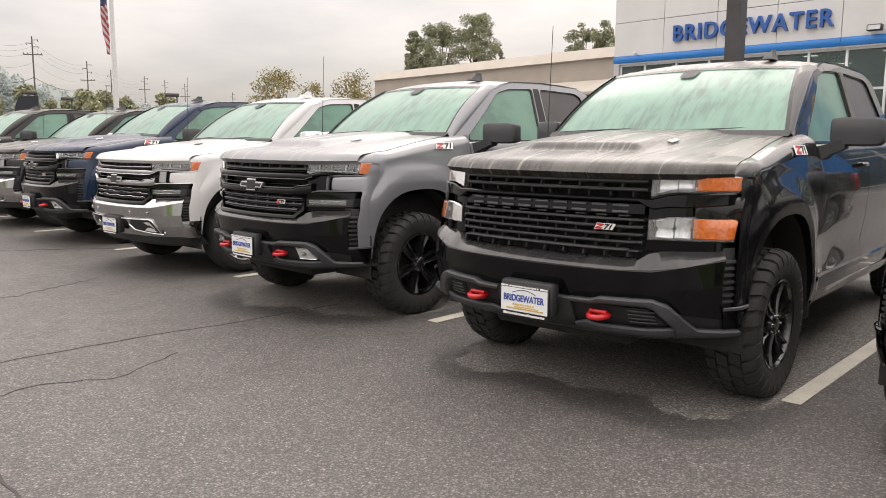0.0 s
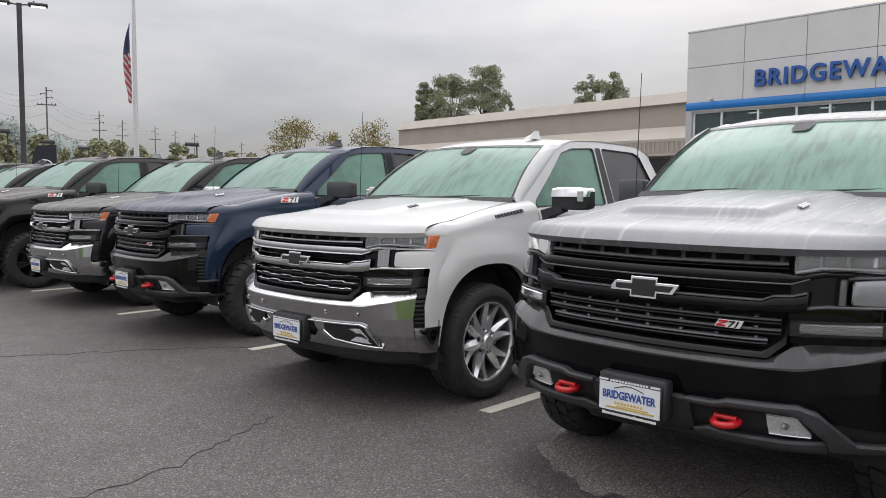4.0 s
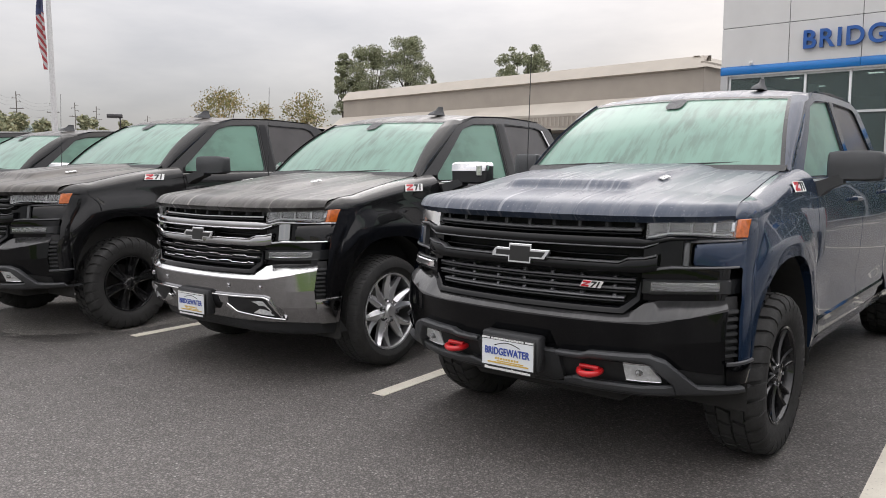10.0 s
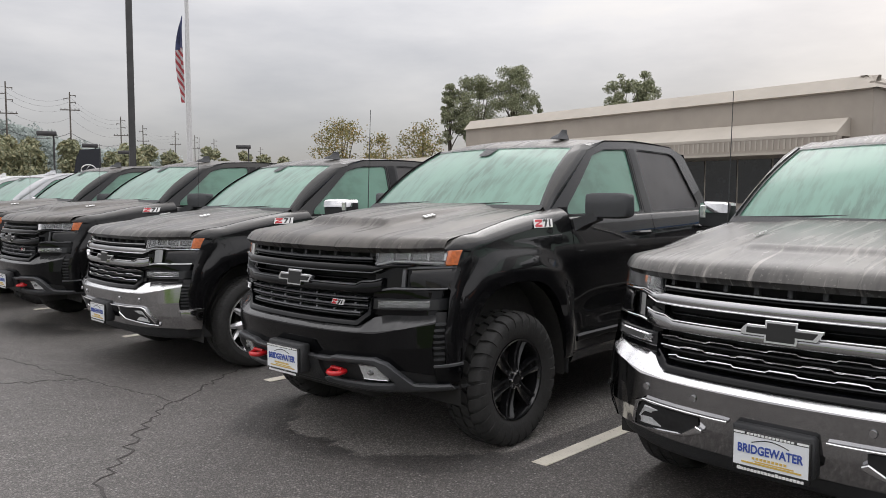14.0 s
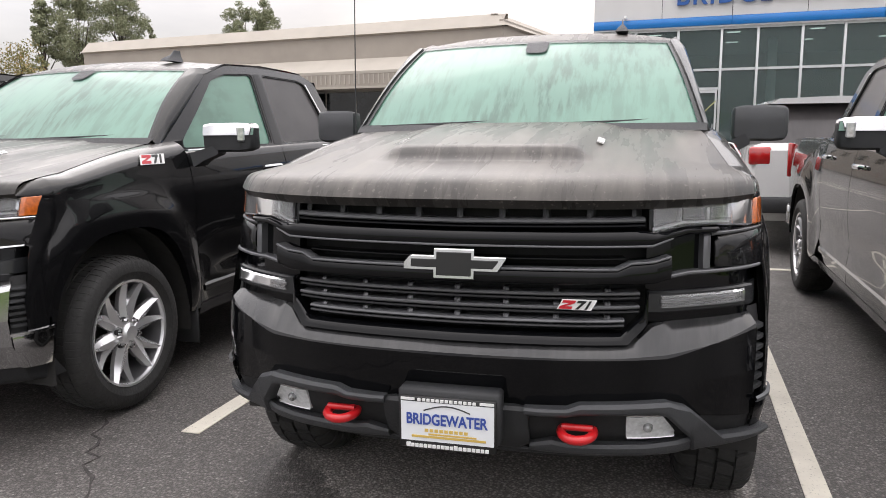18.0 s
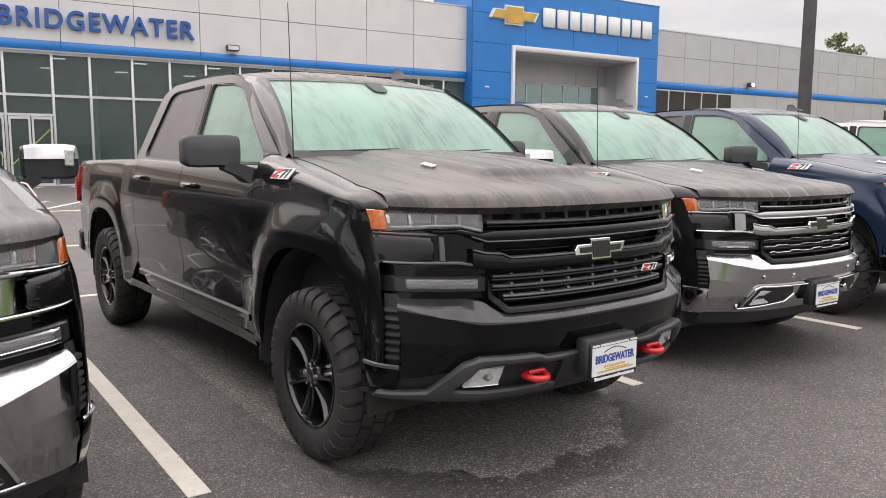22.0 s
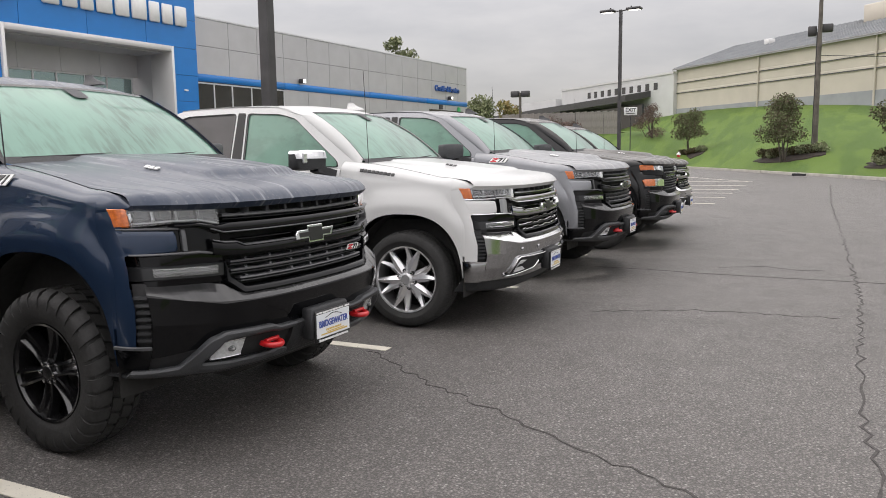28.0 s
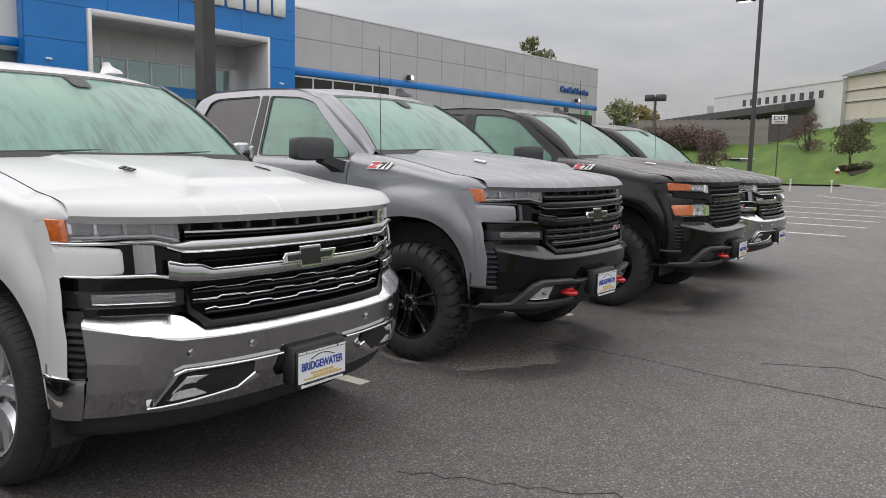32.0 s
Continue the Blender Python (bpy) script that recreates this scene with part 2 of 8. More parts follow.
M_CLAD = plain("grey_moulded_plastic", (0.050, 0.052, 0.056), 0.5, 0, 0.15, 5.0, 0.25, 400.0)
M_DARK = plain("dark_recess", (0.015, 0.015, 0.016), 0.7)
M_UNDER = plain("underbody_black", (0.022, 0.021, 0.020), 0.85, 0, 0.3, 3.0, 0.4, 20.0)
M_RUBBER = plain("tyre_rubber", (0.027, 0.0265, 0.026), 0.72, 0, 0.25, 9.0, 0.3, 60.0)
M_RIMB = plain("gloss_black_alloy", (0.012, 0.012, 0.013), 0.18, 0.2, 0.1, coat=0.6)
M_RIMC = plain("polished_alloy", (0.72, 0.72, 0.73), 0.24, 0.70, 0.03)
M_RIMG = plain("grey_alloy_pockets", (0.16, 0.16, 0.165), 0.4, 0.6, 0.1)
M_BRAKE = plain("dull_brake_steel", (0.10, 0.095, 0.09), 0.5, 0.8, 0.3)
M_RED = plain("red_tow_hook_paint", (0.55, 0.012, 0.016), 0.32, 0, 0.1, coat=0.4)
M_AMBER = plain("amber_lens", (0.52, 0.115, 0.012), 0.12, 0, 0.3, 60.0, coat=1.0)
M_REFL = plain("lamp_reflector", (0.72, 0.73, 0.74), 0.18, 0.6, 0.3, 55.0)
M_FOG = plain("faceted_fog_lens", (0.60, 0.61, 0.62), 0.12, 0.0, 0.18, 60.0, coat=0.6)
M_LAMPIN = plain("lamp_interior", (0.026, 0.027, 0.029), 0.22, 0.2, 0.2)
# Dim copy of lamp_reflector, the housing's shade put into its colour.
M_LAMPG = plain("shaded_lamp_reflector", (0.085, 0.087, 0.092), 0.32, 0.15, 0.35, 45.0)
M_LAMPR = plain("smoked_lamp_reflector", (0.40, 0.405, 0.41), 0.16, 0.7, 0.35, 45.0)
M_TAIL = plain("red_lamp_lens", (0.42, 0.012, 0.012), 0.15, 0, 0.1, coat=1.0)
M_SIGNW = plain("white_sign_face", (0.78, 0.78, 0.77), 0.4, 0, 0.04)
M_PLATE = plain("plate_white_enamel", (0.76, 0.78, 0.80), 0.35, 0, 0.04)
M_PLBLUE = plain("plate_blue_ink", (0.04, 0.08, 0.34), 0.4)
M_PLGOLD = plain("plate_gold_ink", (0.60, 0.42, 0.10), 0.4)
M_BLKINK = plain("black_ink", (0.012, 0.012, 0.012), 0.4)
M_REDINK = plain("red_badge_enamel", (0.50, 0.02, 0.03), 0.3)


def clear_lens():
    m, n, l, b = nodes_of("clear_lamp_lens")
    b.inputs["Base Color"].default_value = (0.95, 0.96, 0.97, 1)
    b.inputs["Roughness"].default_value = 0.04
    b.inputs["Transmission Weight"].default_value = 0.92
    b.inputs["IOR"].default_value = 1.25
    return m


M_LENS = clear_lens()


def asphalt(name, lo, hi, dampness):
    m, n, l, b = nodes_of(name)
    t = n.new("ShaderNodeTexCoord")
    stones = n.new("ShaderNodeTexVoronoi")
    stones.inputs["Scale"].default_value = 80.0
    l.new(t.outputs["Object"], stones.inputs[0])
    wide = noise_of(n, l, 0.35, 5.0, 0.6)
    mid = noise_of(n, l, 3.0, 5.0, 0.6)
    fine = noise_of(n, l, 260.0, 2.0)
    c = mixcol(n, l, ramp_of(n, l, wide, 0.32, 0.70), lo, hi)
    c = mixcol(n, l, ramp_of(n, l, mid, 0.35, 0.75, (0.0,) * 3, (0.4,) * 3), c, tuple(x * 0.72 for x in lo))
    sep2 = n.new("ShaderNodeSeparateColor")
    l.new(stones.outputs["Color"], sep2.inputs[0])
    c = mixcol(n, l, ramp_of(n, l, sep2.outputs[0], 0.50, 1.0, (0,) * 3, (0.52,) * 3), c, tuple(min(1, x * 2.0) for x in hi))
    c = mixcol(n, l, ramp_of(n, l, sep2.outputs[1], 0.955, 0.985, (0,) * 3, (0.7,) * 3), c, (0.48, 0.46, 0.43))
    c = mixcol(n, l, ramp_of(n, l, stones.outputs["Distance"], 0.28, 0.60, (0,) * 3, (0.7,) * 3), c, tuple(x * 0.30 for x in lo))
    l.new(c, b.inputs["Base Color"])
    r = n.new("ShaderNodeMapRange")
    r.inputs[3].default_value, r.inputs[4].default_value = 0.62 - dampness * 0.30, 0.88 - dampness * 0.32
    l.new(mid, r.inputs[0])
    l.new(r.outputs[0], b.inputs["Roughness"])
    b.inputs["Specular IOR Level"].default_value = 0.35 + 0.25 * dampness
    add = n.new("ShaderNodeMath")
    add.operation = "MULTIPLY_ADD"
    l.new(stones.outputs["Distance"], add.inputs[0])
    add.inputs[1].default_value = -0.8
    l.new(fine, add.inputs[2])
    bump_of(n, l, add.outputs[0], b, 0.7, 0.008)
    return m


M_ASPH = asphalt("damp_asphalt", (0.135, 0.125, 0.117), (0.200, 0.185, 0.174), 0.75)
M_DRY = asphalt("dry_asphalt", (0.270, 0.252, 0.236), (0.340, 0.318, 0.296), 0.1)
M_WET = asphalt("wet_asphalt", (0.100, 0.093, 0.088), (0.145, 0.134, 0.127), 1.0)


def worn_line(name="worn_road_paint"):
    m, n, l, b = nodes_of(name)
    g = noise_of(n, l, 70.0, 4.0, 0.6)
    w = noise_of(n, l, 5.0, 4.0, 0.6)
    c = mixcol(n, l, ramp_of(n, l, w, 0.3, 0.75), (0.74, 0.70, 0.60), (0.60, 0.56, 0.48))
    c = mixcol(n, l, ramp_of(n, l, g, 0.60, 0.72, (0,) * 3, (0.7,) * 3), c, (0.12, 0.11, 0.10))
    l.new(c, b.inputs["Base Color"])
    b.inputs["Roughness"].default_value = 0.6
    bump_of(n, l, g, b, 0.3, 0.003)
    return m


M_LINE = worn_line()
M_CRACK = plain("open_crack_in_asphalt", (0.062, 0.057, 0.054), 0.9, 0, 0.4, 30.0)
M_CONC = plain("concrete_kerb", (0.40, 0.38, 0.34), 0.85, 0, 0.2, 3.0, 0.4, 50.0)
M_PANEL = plain("silver_composite_panel", (0.50, 0.50, 0.51), 0.38, 0.25, 0.06, 0.7)
M_PANELW = plain("pale_composite_panel", (0.66, 0.655, 0.65), 0.4, 0.1, 0.05, 0.7)
M_JOINT = plain("panel_joint", (0.09, 0.09, 0.095), 0.7)
M_BLUE = plain("blue_composite_panel", (0.006, 0.185, 0.56), 0.34, 0.0, 0.07, 0.8, coat=0.3)
M_BLUEL = plain("blue_sign_letter", (0.020, 0.100, 0.36), 0.35, 0, 0.08, 4.0)
M_MULL = plain("aluminium_frame", (0.62, 0.63, 0.64), 0.4, 0.3, 0.08)
M_GOLD = plain("gold_emblem", (0.62, 0.40, 0.10), 0.3, 0.6, 0.15, 2.0)
M_BEIGE = plain("beige_render", (0.375, 0.335, 0.29), 0.85, 0, 0.07, 0.5, 0.2, 30.0)
M_BEIGEL = plain("pale_beige_render", (0.46, 0.42, 0.365), 0.85, 0, 0.06, 0.5, 0.2, 30.0)
M_WINDK = plain("dark_window", (0.018, 0.02, 0.022), 0.12, 0, 0.4, 1.0, coat=0.5)
M_CREAM = plain("cream_metal_cladding", (0.56, 0.515, 0.44), 0.6, 0, 0.06, 0.4)
M_GREYB = plain("grey_base_course", (0.32, 0.335, 0.35), 0.8, 0, 0.1, 0.6)
M_ROOFM = plain("grey_ribbed_roof", (0.25, 0.245, 0.24), 0.6, 0.0, 0.08, 0.6)
M_WHITEB = plain("white_wall", (0.60, 0.60, 0.60), 0.8, 0, 0.06, 0.4)
M_BRONZE = plain("dark_bronze_pole", (0.070, 0.068, 0.070), 0.45, 0.3, 0.2, 3.0)
M_POLEW = plain("white_flagpole", (0.62, 0.62, 0.62), 0.45)
M_WOODP = plain("weathered_timber", (0.13, 0.115, 0.10), 0.9, 0, 0.3, 2.0, 0.4, 30.0)
M_FENCE = plain("weathered_fence_board", (0.27, 0.25, 0.23), 0.9, 0, 0.3, 1.5)
M_MULCH = plain("dark_mulch", (0.028, 0.020, 0.015), 0.95, 0, 0.5, 8.0, 0.8, 25.0)
M_BARK = plain("bark", (0.09, 0.075, 0.06), 0.9, 0, 0.3, 6.0, 0.6, 25.0)
M_CABLE = plain("cable", (0.05, 0.05, 0.05), 0.6)


def lamp_glow(name, col, power):
    m, n, l, b = nodes_of(name)
    b.inputs["Base Color"].default_value = (*col, 1)
    b.inputs["Emission Color"].default_value = (*col, 1)
    b.inputs["Emission Strength"].default_value = power
    return m


M_GLOW = lamp_glow("lit_lamp_lens", (1.0, 0.97, 0.88), 1.6)


def storefront_glass():
    m, n, l, b = nodes_of("storefront_glass")
    b.inputs["Base Color"].default_value = (0.30, 0.40, 0.39, 1)
    b.inputs["Roughness"].default_value = 0.03
    b.inputs["Transmission Weight"].default_value = 0.88
    b.inputs["IOR"].default_value = 1.45
    return m


M_SHOP = storefront_glass()
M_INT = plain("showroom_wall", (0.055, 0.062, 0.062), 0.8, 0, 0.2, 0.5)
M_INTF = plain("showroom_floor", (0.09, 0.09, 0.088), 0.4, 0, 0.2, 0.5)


def leaf_mat(name, a, bcol, c):
    m, n, l, b = nodes_of(name)
    g = n.new("ShaderNodeNewGeometry")
    r = n.new("ShaderNodeValToRGB")
    els = r.color_ramp.elements
    els[0].position, els[0].color = 0.0, (*a, 1)
    els[1].position, els[1].color = 1.0, (*c, 1)
    e = els.new(0.5)
    e.color = (*bcol, 1)
    l.new(g.outputs["Random Per Island"], r.inputs[0])
    l.new(r.outputs[0], b.inputs["Base Color"])
    b.inputs["Roughness"].default_value = 0.7
    b.inputs["Specular IOR Level"].default_value = 0.2
    return m


M_LEAF = leaf_mat("green_leaves", (0.15, 0.175, 0.10), (0.225, 0.25, 0.145), (0.31, 0.32, 0.19))
# Lighter copy of the green leaves, haze of distance put into it.
M_LEAFT = leaf_mat("haze_lightened_leaves", (0.20, 0.225, 0.14), (0.27, 0.29, 0.18), (0.35, 0.35, 0.22))
M_LEAFY = leaf_mat("yellowing_leaves", (0.17, 0.18, 0.08), (0.26, 0.24, 0.10), (0.38, 0.27, 0.12))
M_LEAFR = leaf_mat("reddish_leaves", (0.105, 0.078, 0.058), (0.14, 0.14, 0.078), (0.155, 0.19, 0.09))
M_LEAFP = leaf_mat("purple_leaves", (0.11, 0.075, 0.07), (0.16, 0.115, 0.10), (0.21, 0.16, 0.125))
M_LEAFB = leaf_mat("autumn_leaves", (0.20, 0.18, 0.09), (0.28, 0.23, 0.12), (0.36, 0.25, 0.13))
M_HILLW = leaf_mat("far_wood_leaves", (0.25, 0.27, 0.18), (0.31, 0.32, 0.20), (0.37, 0.34, 0.21))
# Pale blue-green: distance haze is mixed into these leaf colours.
M_HILLB = leaf_mat("haze_toned_leaves", (0.40, 0.45, 0.44), (0.42, 0.47, 0.45), (0.44, 0.48, 0.45))
M_BUSH = leaf_mat("clipped_bush_leaves", (0.055, 0.060, 0.028), (0.085, 0.075, 0.04), (0.12, 0.085, 0.05))


def grass_mat():
    m, n, l, b = nodes_of("mown_grass")
    wide = noise_of(n, l, 0.12, 4.0, 0.6)
    fine = noise_of(n, l, 14.0, 4.0, 0.7)
    band = noise_of(n, l, 0.5, 3.0, 0.5, (0.25, 1.6, 1))
    c = mixcol(n, l, ramp_of(n, l, wide, 0.3, 0.7), (0.085, 0.150, 0.014), (0.120, 0.190, 0.022))
    c = mixcol(n, l, ramp_of(n, l, band, 0.44, 0.56, (0,) * 3, (0.75,) * 3), c, (0.055, 0.110, 0.010))
    c = mixcol(n, l, ramp_of(n, l, fine, 0.35, 0.75, (0,) * 3, (0.55,) * 3), c, (0.045, 0.085, 0.015))
    l.new(c, b.inputs["Base Color"])
    b.inputs["Roughness"].default_value = 0.9
    bump_of(n, l, fine, b, 0.7, 0.03)
    return m


M_GRASS = grass_mat()


def flag_mat():
    """Red and white stripes with a blue field, by height and width of the cloth."""
    m, n, l, b = nodes_of("striped_flag_cloth")
    g = noise_of(n, l, 3.0, 3.0)
    w = n.new("ShaderNodeTexWave")
    w.wave_type, w.bands_direction = "BANDS", "DIAGONAL"
    w.inputs["Scale"].default_value, w.inputs["Distortion"].default_value = 0.85, 2.0
    t = n.new("ShaderNodeTexCoord")
    l.new(t.outputs["Object"], w.inputs[0])
    c = mixcol(n, l, ramp_of(n, l, w.outputs[1], 0.45, 0.55), (0.36, 0.05, 0.06), (0.50, 0.47, 0.48))
    l.new(c, b.inputs["Base Color"])
    b.inputs["Roughness"].default_value = 0.8
    return m


M_FLAG = flag_mat()
M_FLAGB = plain("blue_flag_cloth", (0.05, 0.06, 0.13), 0.8, 0, 0.35, 2.0)
M_NAVY = plain("navy_sign_panel", (0.018, 0.020, 0.028), 0.35)
M_DUMPG = plain("green_dumpster_paint", (0.03, 0.09, 0.075), 0.6, 0, 0.2)
M_DUMPB = plain("blue_dumpster_paint", (0.03, 0.05, 0.11), 0.6, 0, 0.2)
M_WHITEP = PAINT["white"][0]
M_HYD = plain("red_hydrant_paint", (0.45, 0.03, 0.03), 0.5)


# ---- geometry helpers ----
def link(name, verts, faces, mat, parent=None, label="", smooth=True, sharp=35.0):
    me = bpy.data.meshes.new(name)
    me.from_pydata([tuple(map(float, v)) for v in verts], [], faces)
    me.update()
    bm = bmesh.new()
    bm.from_mesh(me)
    bmesh.ops.recalc_face_normals(bm, faces=bm.faces)
    if smooth:
        lim = radians(sharp)
        for e in bm.edges:
            e.smooth = len(e.link_faces) == 2 and e.calc_face_angle(0.0) < lim
        for fc in bm.faces:
            fc.smooth = True
    bm.to_mesh(me)
    bm.free()
    me.materials.append(mat)
    return place(name, me, parent, label)


def place(name, me, parent=None, label=""):
    ob = new(name, me)
    if parent is not None:
        ob.parent = parent
    if label:
        ob["label"] = label
    return ob


def thing(name, label, category, m=None, group="", kind=""):
    ob = new(name)
    ob.empty_display_size = 0.2
    if m is not None:
        ob.matrix_world = m
    return tagged(ob, label, category, group, kind)


def gridfaces(m, n, wrap=False, off=0):
    out = []
    for i in range(m - 1):
        for j in range(n if wrap else n - 1):
            k = (j + 1) % n
            out.append((off + i * n + j, off + i * n + k, off + (i + 1) * n + k, off + (i + 1) * n + j))
    return out


def sheet(name, P, mat, parent=None, label="", sharp=35.0, thick=None):
    """A surface through an m x n array of points; thick: offset vector for a back face."""
    P = np.asarray(P, float)
    m, n = P.shape[:2]
    v = P.reshape(-1, 3)
    f = gridfaces(m, n)
    if thick is not None:
        b = v + np.asarray(thick, float)
        k = len(v)
        f = f + [tuple(reversed([i + k for i in q])) for q in f]
        rim = [i * n for i in range(m)], [i * n + n - 1 for i in range(m)], list(range(n)), [(m - 1) * n + j for j in range(n)]
        for r in rim:
            f += [(a, c, c + k, a + k) for a, c in zip(r, r[1:])]
        v = np.vstack([v, b])
    return link(name, v, f, mat, parent, label, True, sharp)


def loft(name, rings, mat, parent=None, label="", closed=True, caps=True, sharp=35.0):
    """Rings of points of one length, joined one to the next."""
    R = np.asarray(rings, float)
    m, n = R.shape[:2]
    f = gridfaces(m, n, closed)
    if caps:
        f += [tuple(range(n))[::-1], tuple((m - 1) * n + j for j in range(n))]
    return link(name, R.reshape(-1, 3), f, mat, parent, label, True, sharp)


def boxdata(x0, x1, y0, y1, z0, z1, b=0.0):
    """Verts and faces of a block, its edges along all three axes cut by b."""
    if b <= 0:
        v = [(x, y, z) for x in (x0, x1) for y in (y0, y1) for z in (z0, z1)]
        return v, [(0, 1, 3, 2), (4, 6, 7, 5), (0, 4, 5, 1), (2, 3, 7, 6), (0, 2, 6, 4), (1, 5, 7, 3)]
    b = min(b, (x1 - x0) * 0.45, (y1 - y0) * 0.45, (z1 - z0) * 0.45)
    bm = bmesh.new()
    v, f = boxdata(x0, x1, y0, y1, z0, z1)
    vs = [bm.verts.new(p) for p in v]
    for q in f:
        bm.faces.new([vs[i] for i in q])
    bmesh.ops.bevel(bm, geom=bm.edges[:], offset=b, segments=1, affect="EDGES")
    bm.verts.index_update()
    out = [tuple(p.co) for p in bm.verts], [tuple(p.index for p in fc.verts) for fc in bm.faces]
    bm.free()
    return out


def block(name, x0, x1, y0, y1, z0, z1, mat, parent=None, label="", b=0.0):
    v, f = boxdata(min(x0, x1), max(x0, x1), min(y0, y1), max(y0, y1), min(z0, z1), max(z0, z1), b)
    return link(name, v, f, mat, parent, label, b > 0, 50)


def blocks(name, list_of, mat, parent=None, label=""):
    V, F = [], []
    for q in list_of:
        v, f = boxdata(*q)
        F += [tuple(i + len(V) for i in g) for g in f]
        V += v
    return link(name, V, F, mat, parent, label, False)


def tube(name, pts, r, mat, parent=None, label="", n=8, closed=False):
    """A round bar along points; r: one radius, or one a point."""
    pts = [Vector(p) for p in pts]
    rs = [r] * len(pts) if isinstance(r, (int, float)) else r
    rings = []
    for i, p in enumerate(pts):
        a, c = pts[max(0, i - 1)], pts[min(len(pts) - 1, i + 1)]
        if closed:
            a, c = pts[i - 1], pts[(i + 1) % len(pts)]
        d = (c - a).normalized()
        s = d.cross(Vector((0, 0, 1)) if abs(d.z) < 0.95 else Vector((1, 0, 0))).normalized()
        u = s.cross(d)
        rings.append([p + (s * math.cos(k * 2 * math.pi / n) + u * math.sin(k * 2 * math.pi / n)) * rs[i] for k in range(n)])
    if closed:
        rings.append(rings[0])
    return loft(name, rings, mat, parent, label, True, not closed, 50)


def lathe(name, prof, mat, parent=None, label="", n=40, sharp=40.0, centre=(0, 0, 0), caps=False):
    """Profile of (radius, x) turned about the x axis."""
    rings = []
    for r, x in prof:
        rings.append([(centre[0] + x, centre[1] + r * math.cos(a), centre[2] + r * math.sin(a)) for a in np.linspace(0, 2 * math.pi, n, endpoint=False)])
    return loft(name, rings, mat, parent, label, True, caps, sharp)


def words(name, text, size, mat, m, parent=None, label="", depth=0.01, align="CENTER", bold=0.0, wide=1.0):
    cu = bpy.data.curves.new(name, "FONT")
    cu.body, cu.size, cu.extrude, cu.align_x, cu.align_y, cu.offset = text, size, depth, align, "CENTER", bold
    cu.space_character = wide
    tmp = new(name, cu)
    me = bpy.data.meshes.new_from_object(tmp.evaluated_get(bpy.context.evaluated_depsgraph_get()))
    bpy.data.objects.remove(tmp)
    me.materials.clear()
    me.materials.append(mat)
    ob = place(name, me, parent, label)
    ob.matrix_basis = m
    return ob


# ---- the pickup: x across, y back from the nose, z up ----
def swell(v):
    v = np.clip(v, 0, 1)
    return v * v * (3 - 2 * v)


def corner_end(z):
    """How far back the rounded corner of the nose runs into the fender's side."""
    return 0.47 + 0.13 * swell((z - 0.92) / 0.28)


CORNER_X = 0.78


def front_plan(x, z):
    return 0.03 + 0.30 * (x / 0.97) ** 3.2 + np.interp(z, [0.30, 0.46, 0.56, 0.64, 0.79, 0.90, 1.02, 1.26, 1.33], [0.16, 0.09, 0.03, 0.01, 0.0, 0.05, 0.055, 0.085, 0.12])


def corner_ends(z):
    ya = front_plan(CORNER_X, z)
    ye = corner_end(z)
    return ya, ya + np.interp(z, [0.8, 1.15], [0.09, 0.15]), ye, side_x(0.47, z)


def corner_at(s, z, q=0.0):
    """A place on the rounded corner: s from the front (0) to the side (1), q proud of it."""
    ya, yc, ye, xe = [float(v) for v in corner_ends(np.array(z))]
    x = xe - (xe - CORNER_X) * (1 - s) ** 2
    y = ya * (1 - s) ** 2 + 2 * s * (1 - s) * yc + s * s * ye
    dx, dy = 2 * (xe - CORNER_X) * (1 - s), 2 * (1 - s) * (yc - ya) + 2 * s * (ye - yc)
    n = math.hypot(dx, dy)
    return x + q * dy / n, y - q * dx / n, z


def front_y(x, z):
    x = np.abs(x)
    ya, yc, ye, xe = corner_ends(z)
    t = 1 - np.sqrt(np.clip((xe - x) / (xe - CORNER_X), 0, 1))
    return np.where(x > CORNER_X, ya * (1 - t) ** 2 + 2 * t * (1 - t) * yc + t * t * ye, front_plan(np.minimum(x, CORNER_X), z))


def front_at(x, z, q):
    """A place on the front end, q proud of its surface."""
    a, e = abs(x), 0.004
    y = float(front_y(np.array(a), np.array(z)))
    if q < -0.06:
        return x, y - q, z
    k = min(6.0, max(0.0, float(front_y(np.array(a + e), np.array(z)) - front_y(np.array(a - e), np.array(z))) / (2 * e)))
    n = math.hypot(1, k)
    return math.copysign(a + q * k / n, x), y - q / n, z


LOWER = [1.0]


def trim_z(x, z):
    """Heights of grille and valance, brought down from the drawn ones."""
    a = abs(x)
    hi = np.interp(z, [0.74, 0.80, 0.84, 0.95, 1.056, 1.17, 1.22, 1.262, 1.3], [0.0, -0.008, -0.022, -0.022, -0.022, -0.028, -0.022, -0.006, 0.0])
    lo = np.interp(z, [0.40, 0.475, 0.55, 0.64, 0.69, 0.74, 0.80], [-0.012, -0.024, -0.043, -0.042, -0.045, -0.012, 0.0]) * LOWER[0]
    w = 1.0 if z < 1.03 else float(np.interp(a, [0.60, 0.70], [1.0, 0.0]))
    return z + float(hi) * w + float(lo)


def spread_x(x0, x1, nx, *more):
    c = 0.985 - (0.985 - CORNER_X) * (1 - np.linspace(0, 1, 9)) ** 2
    c = np.concatenate([c, -c, *more])
    return np.unique(np.round(np.concatenate([np.linspace(x0, x1, nx), c[(c > x0) & (c < x1)]]), 4))


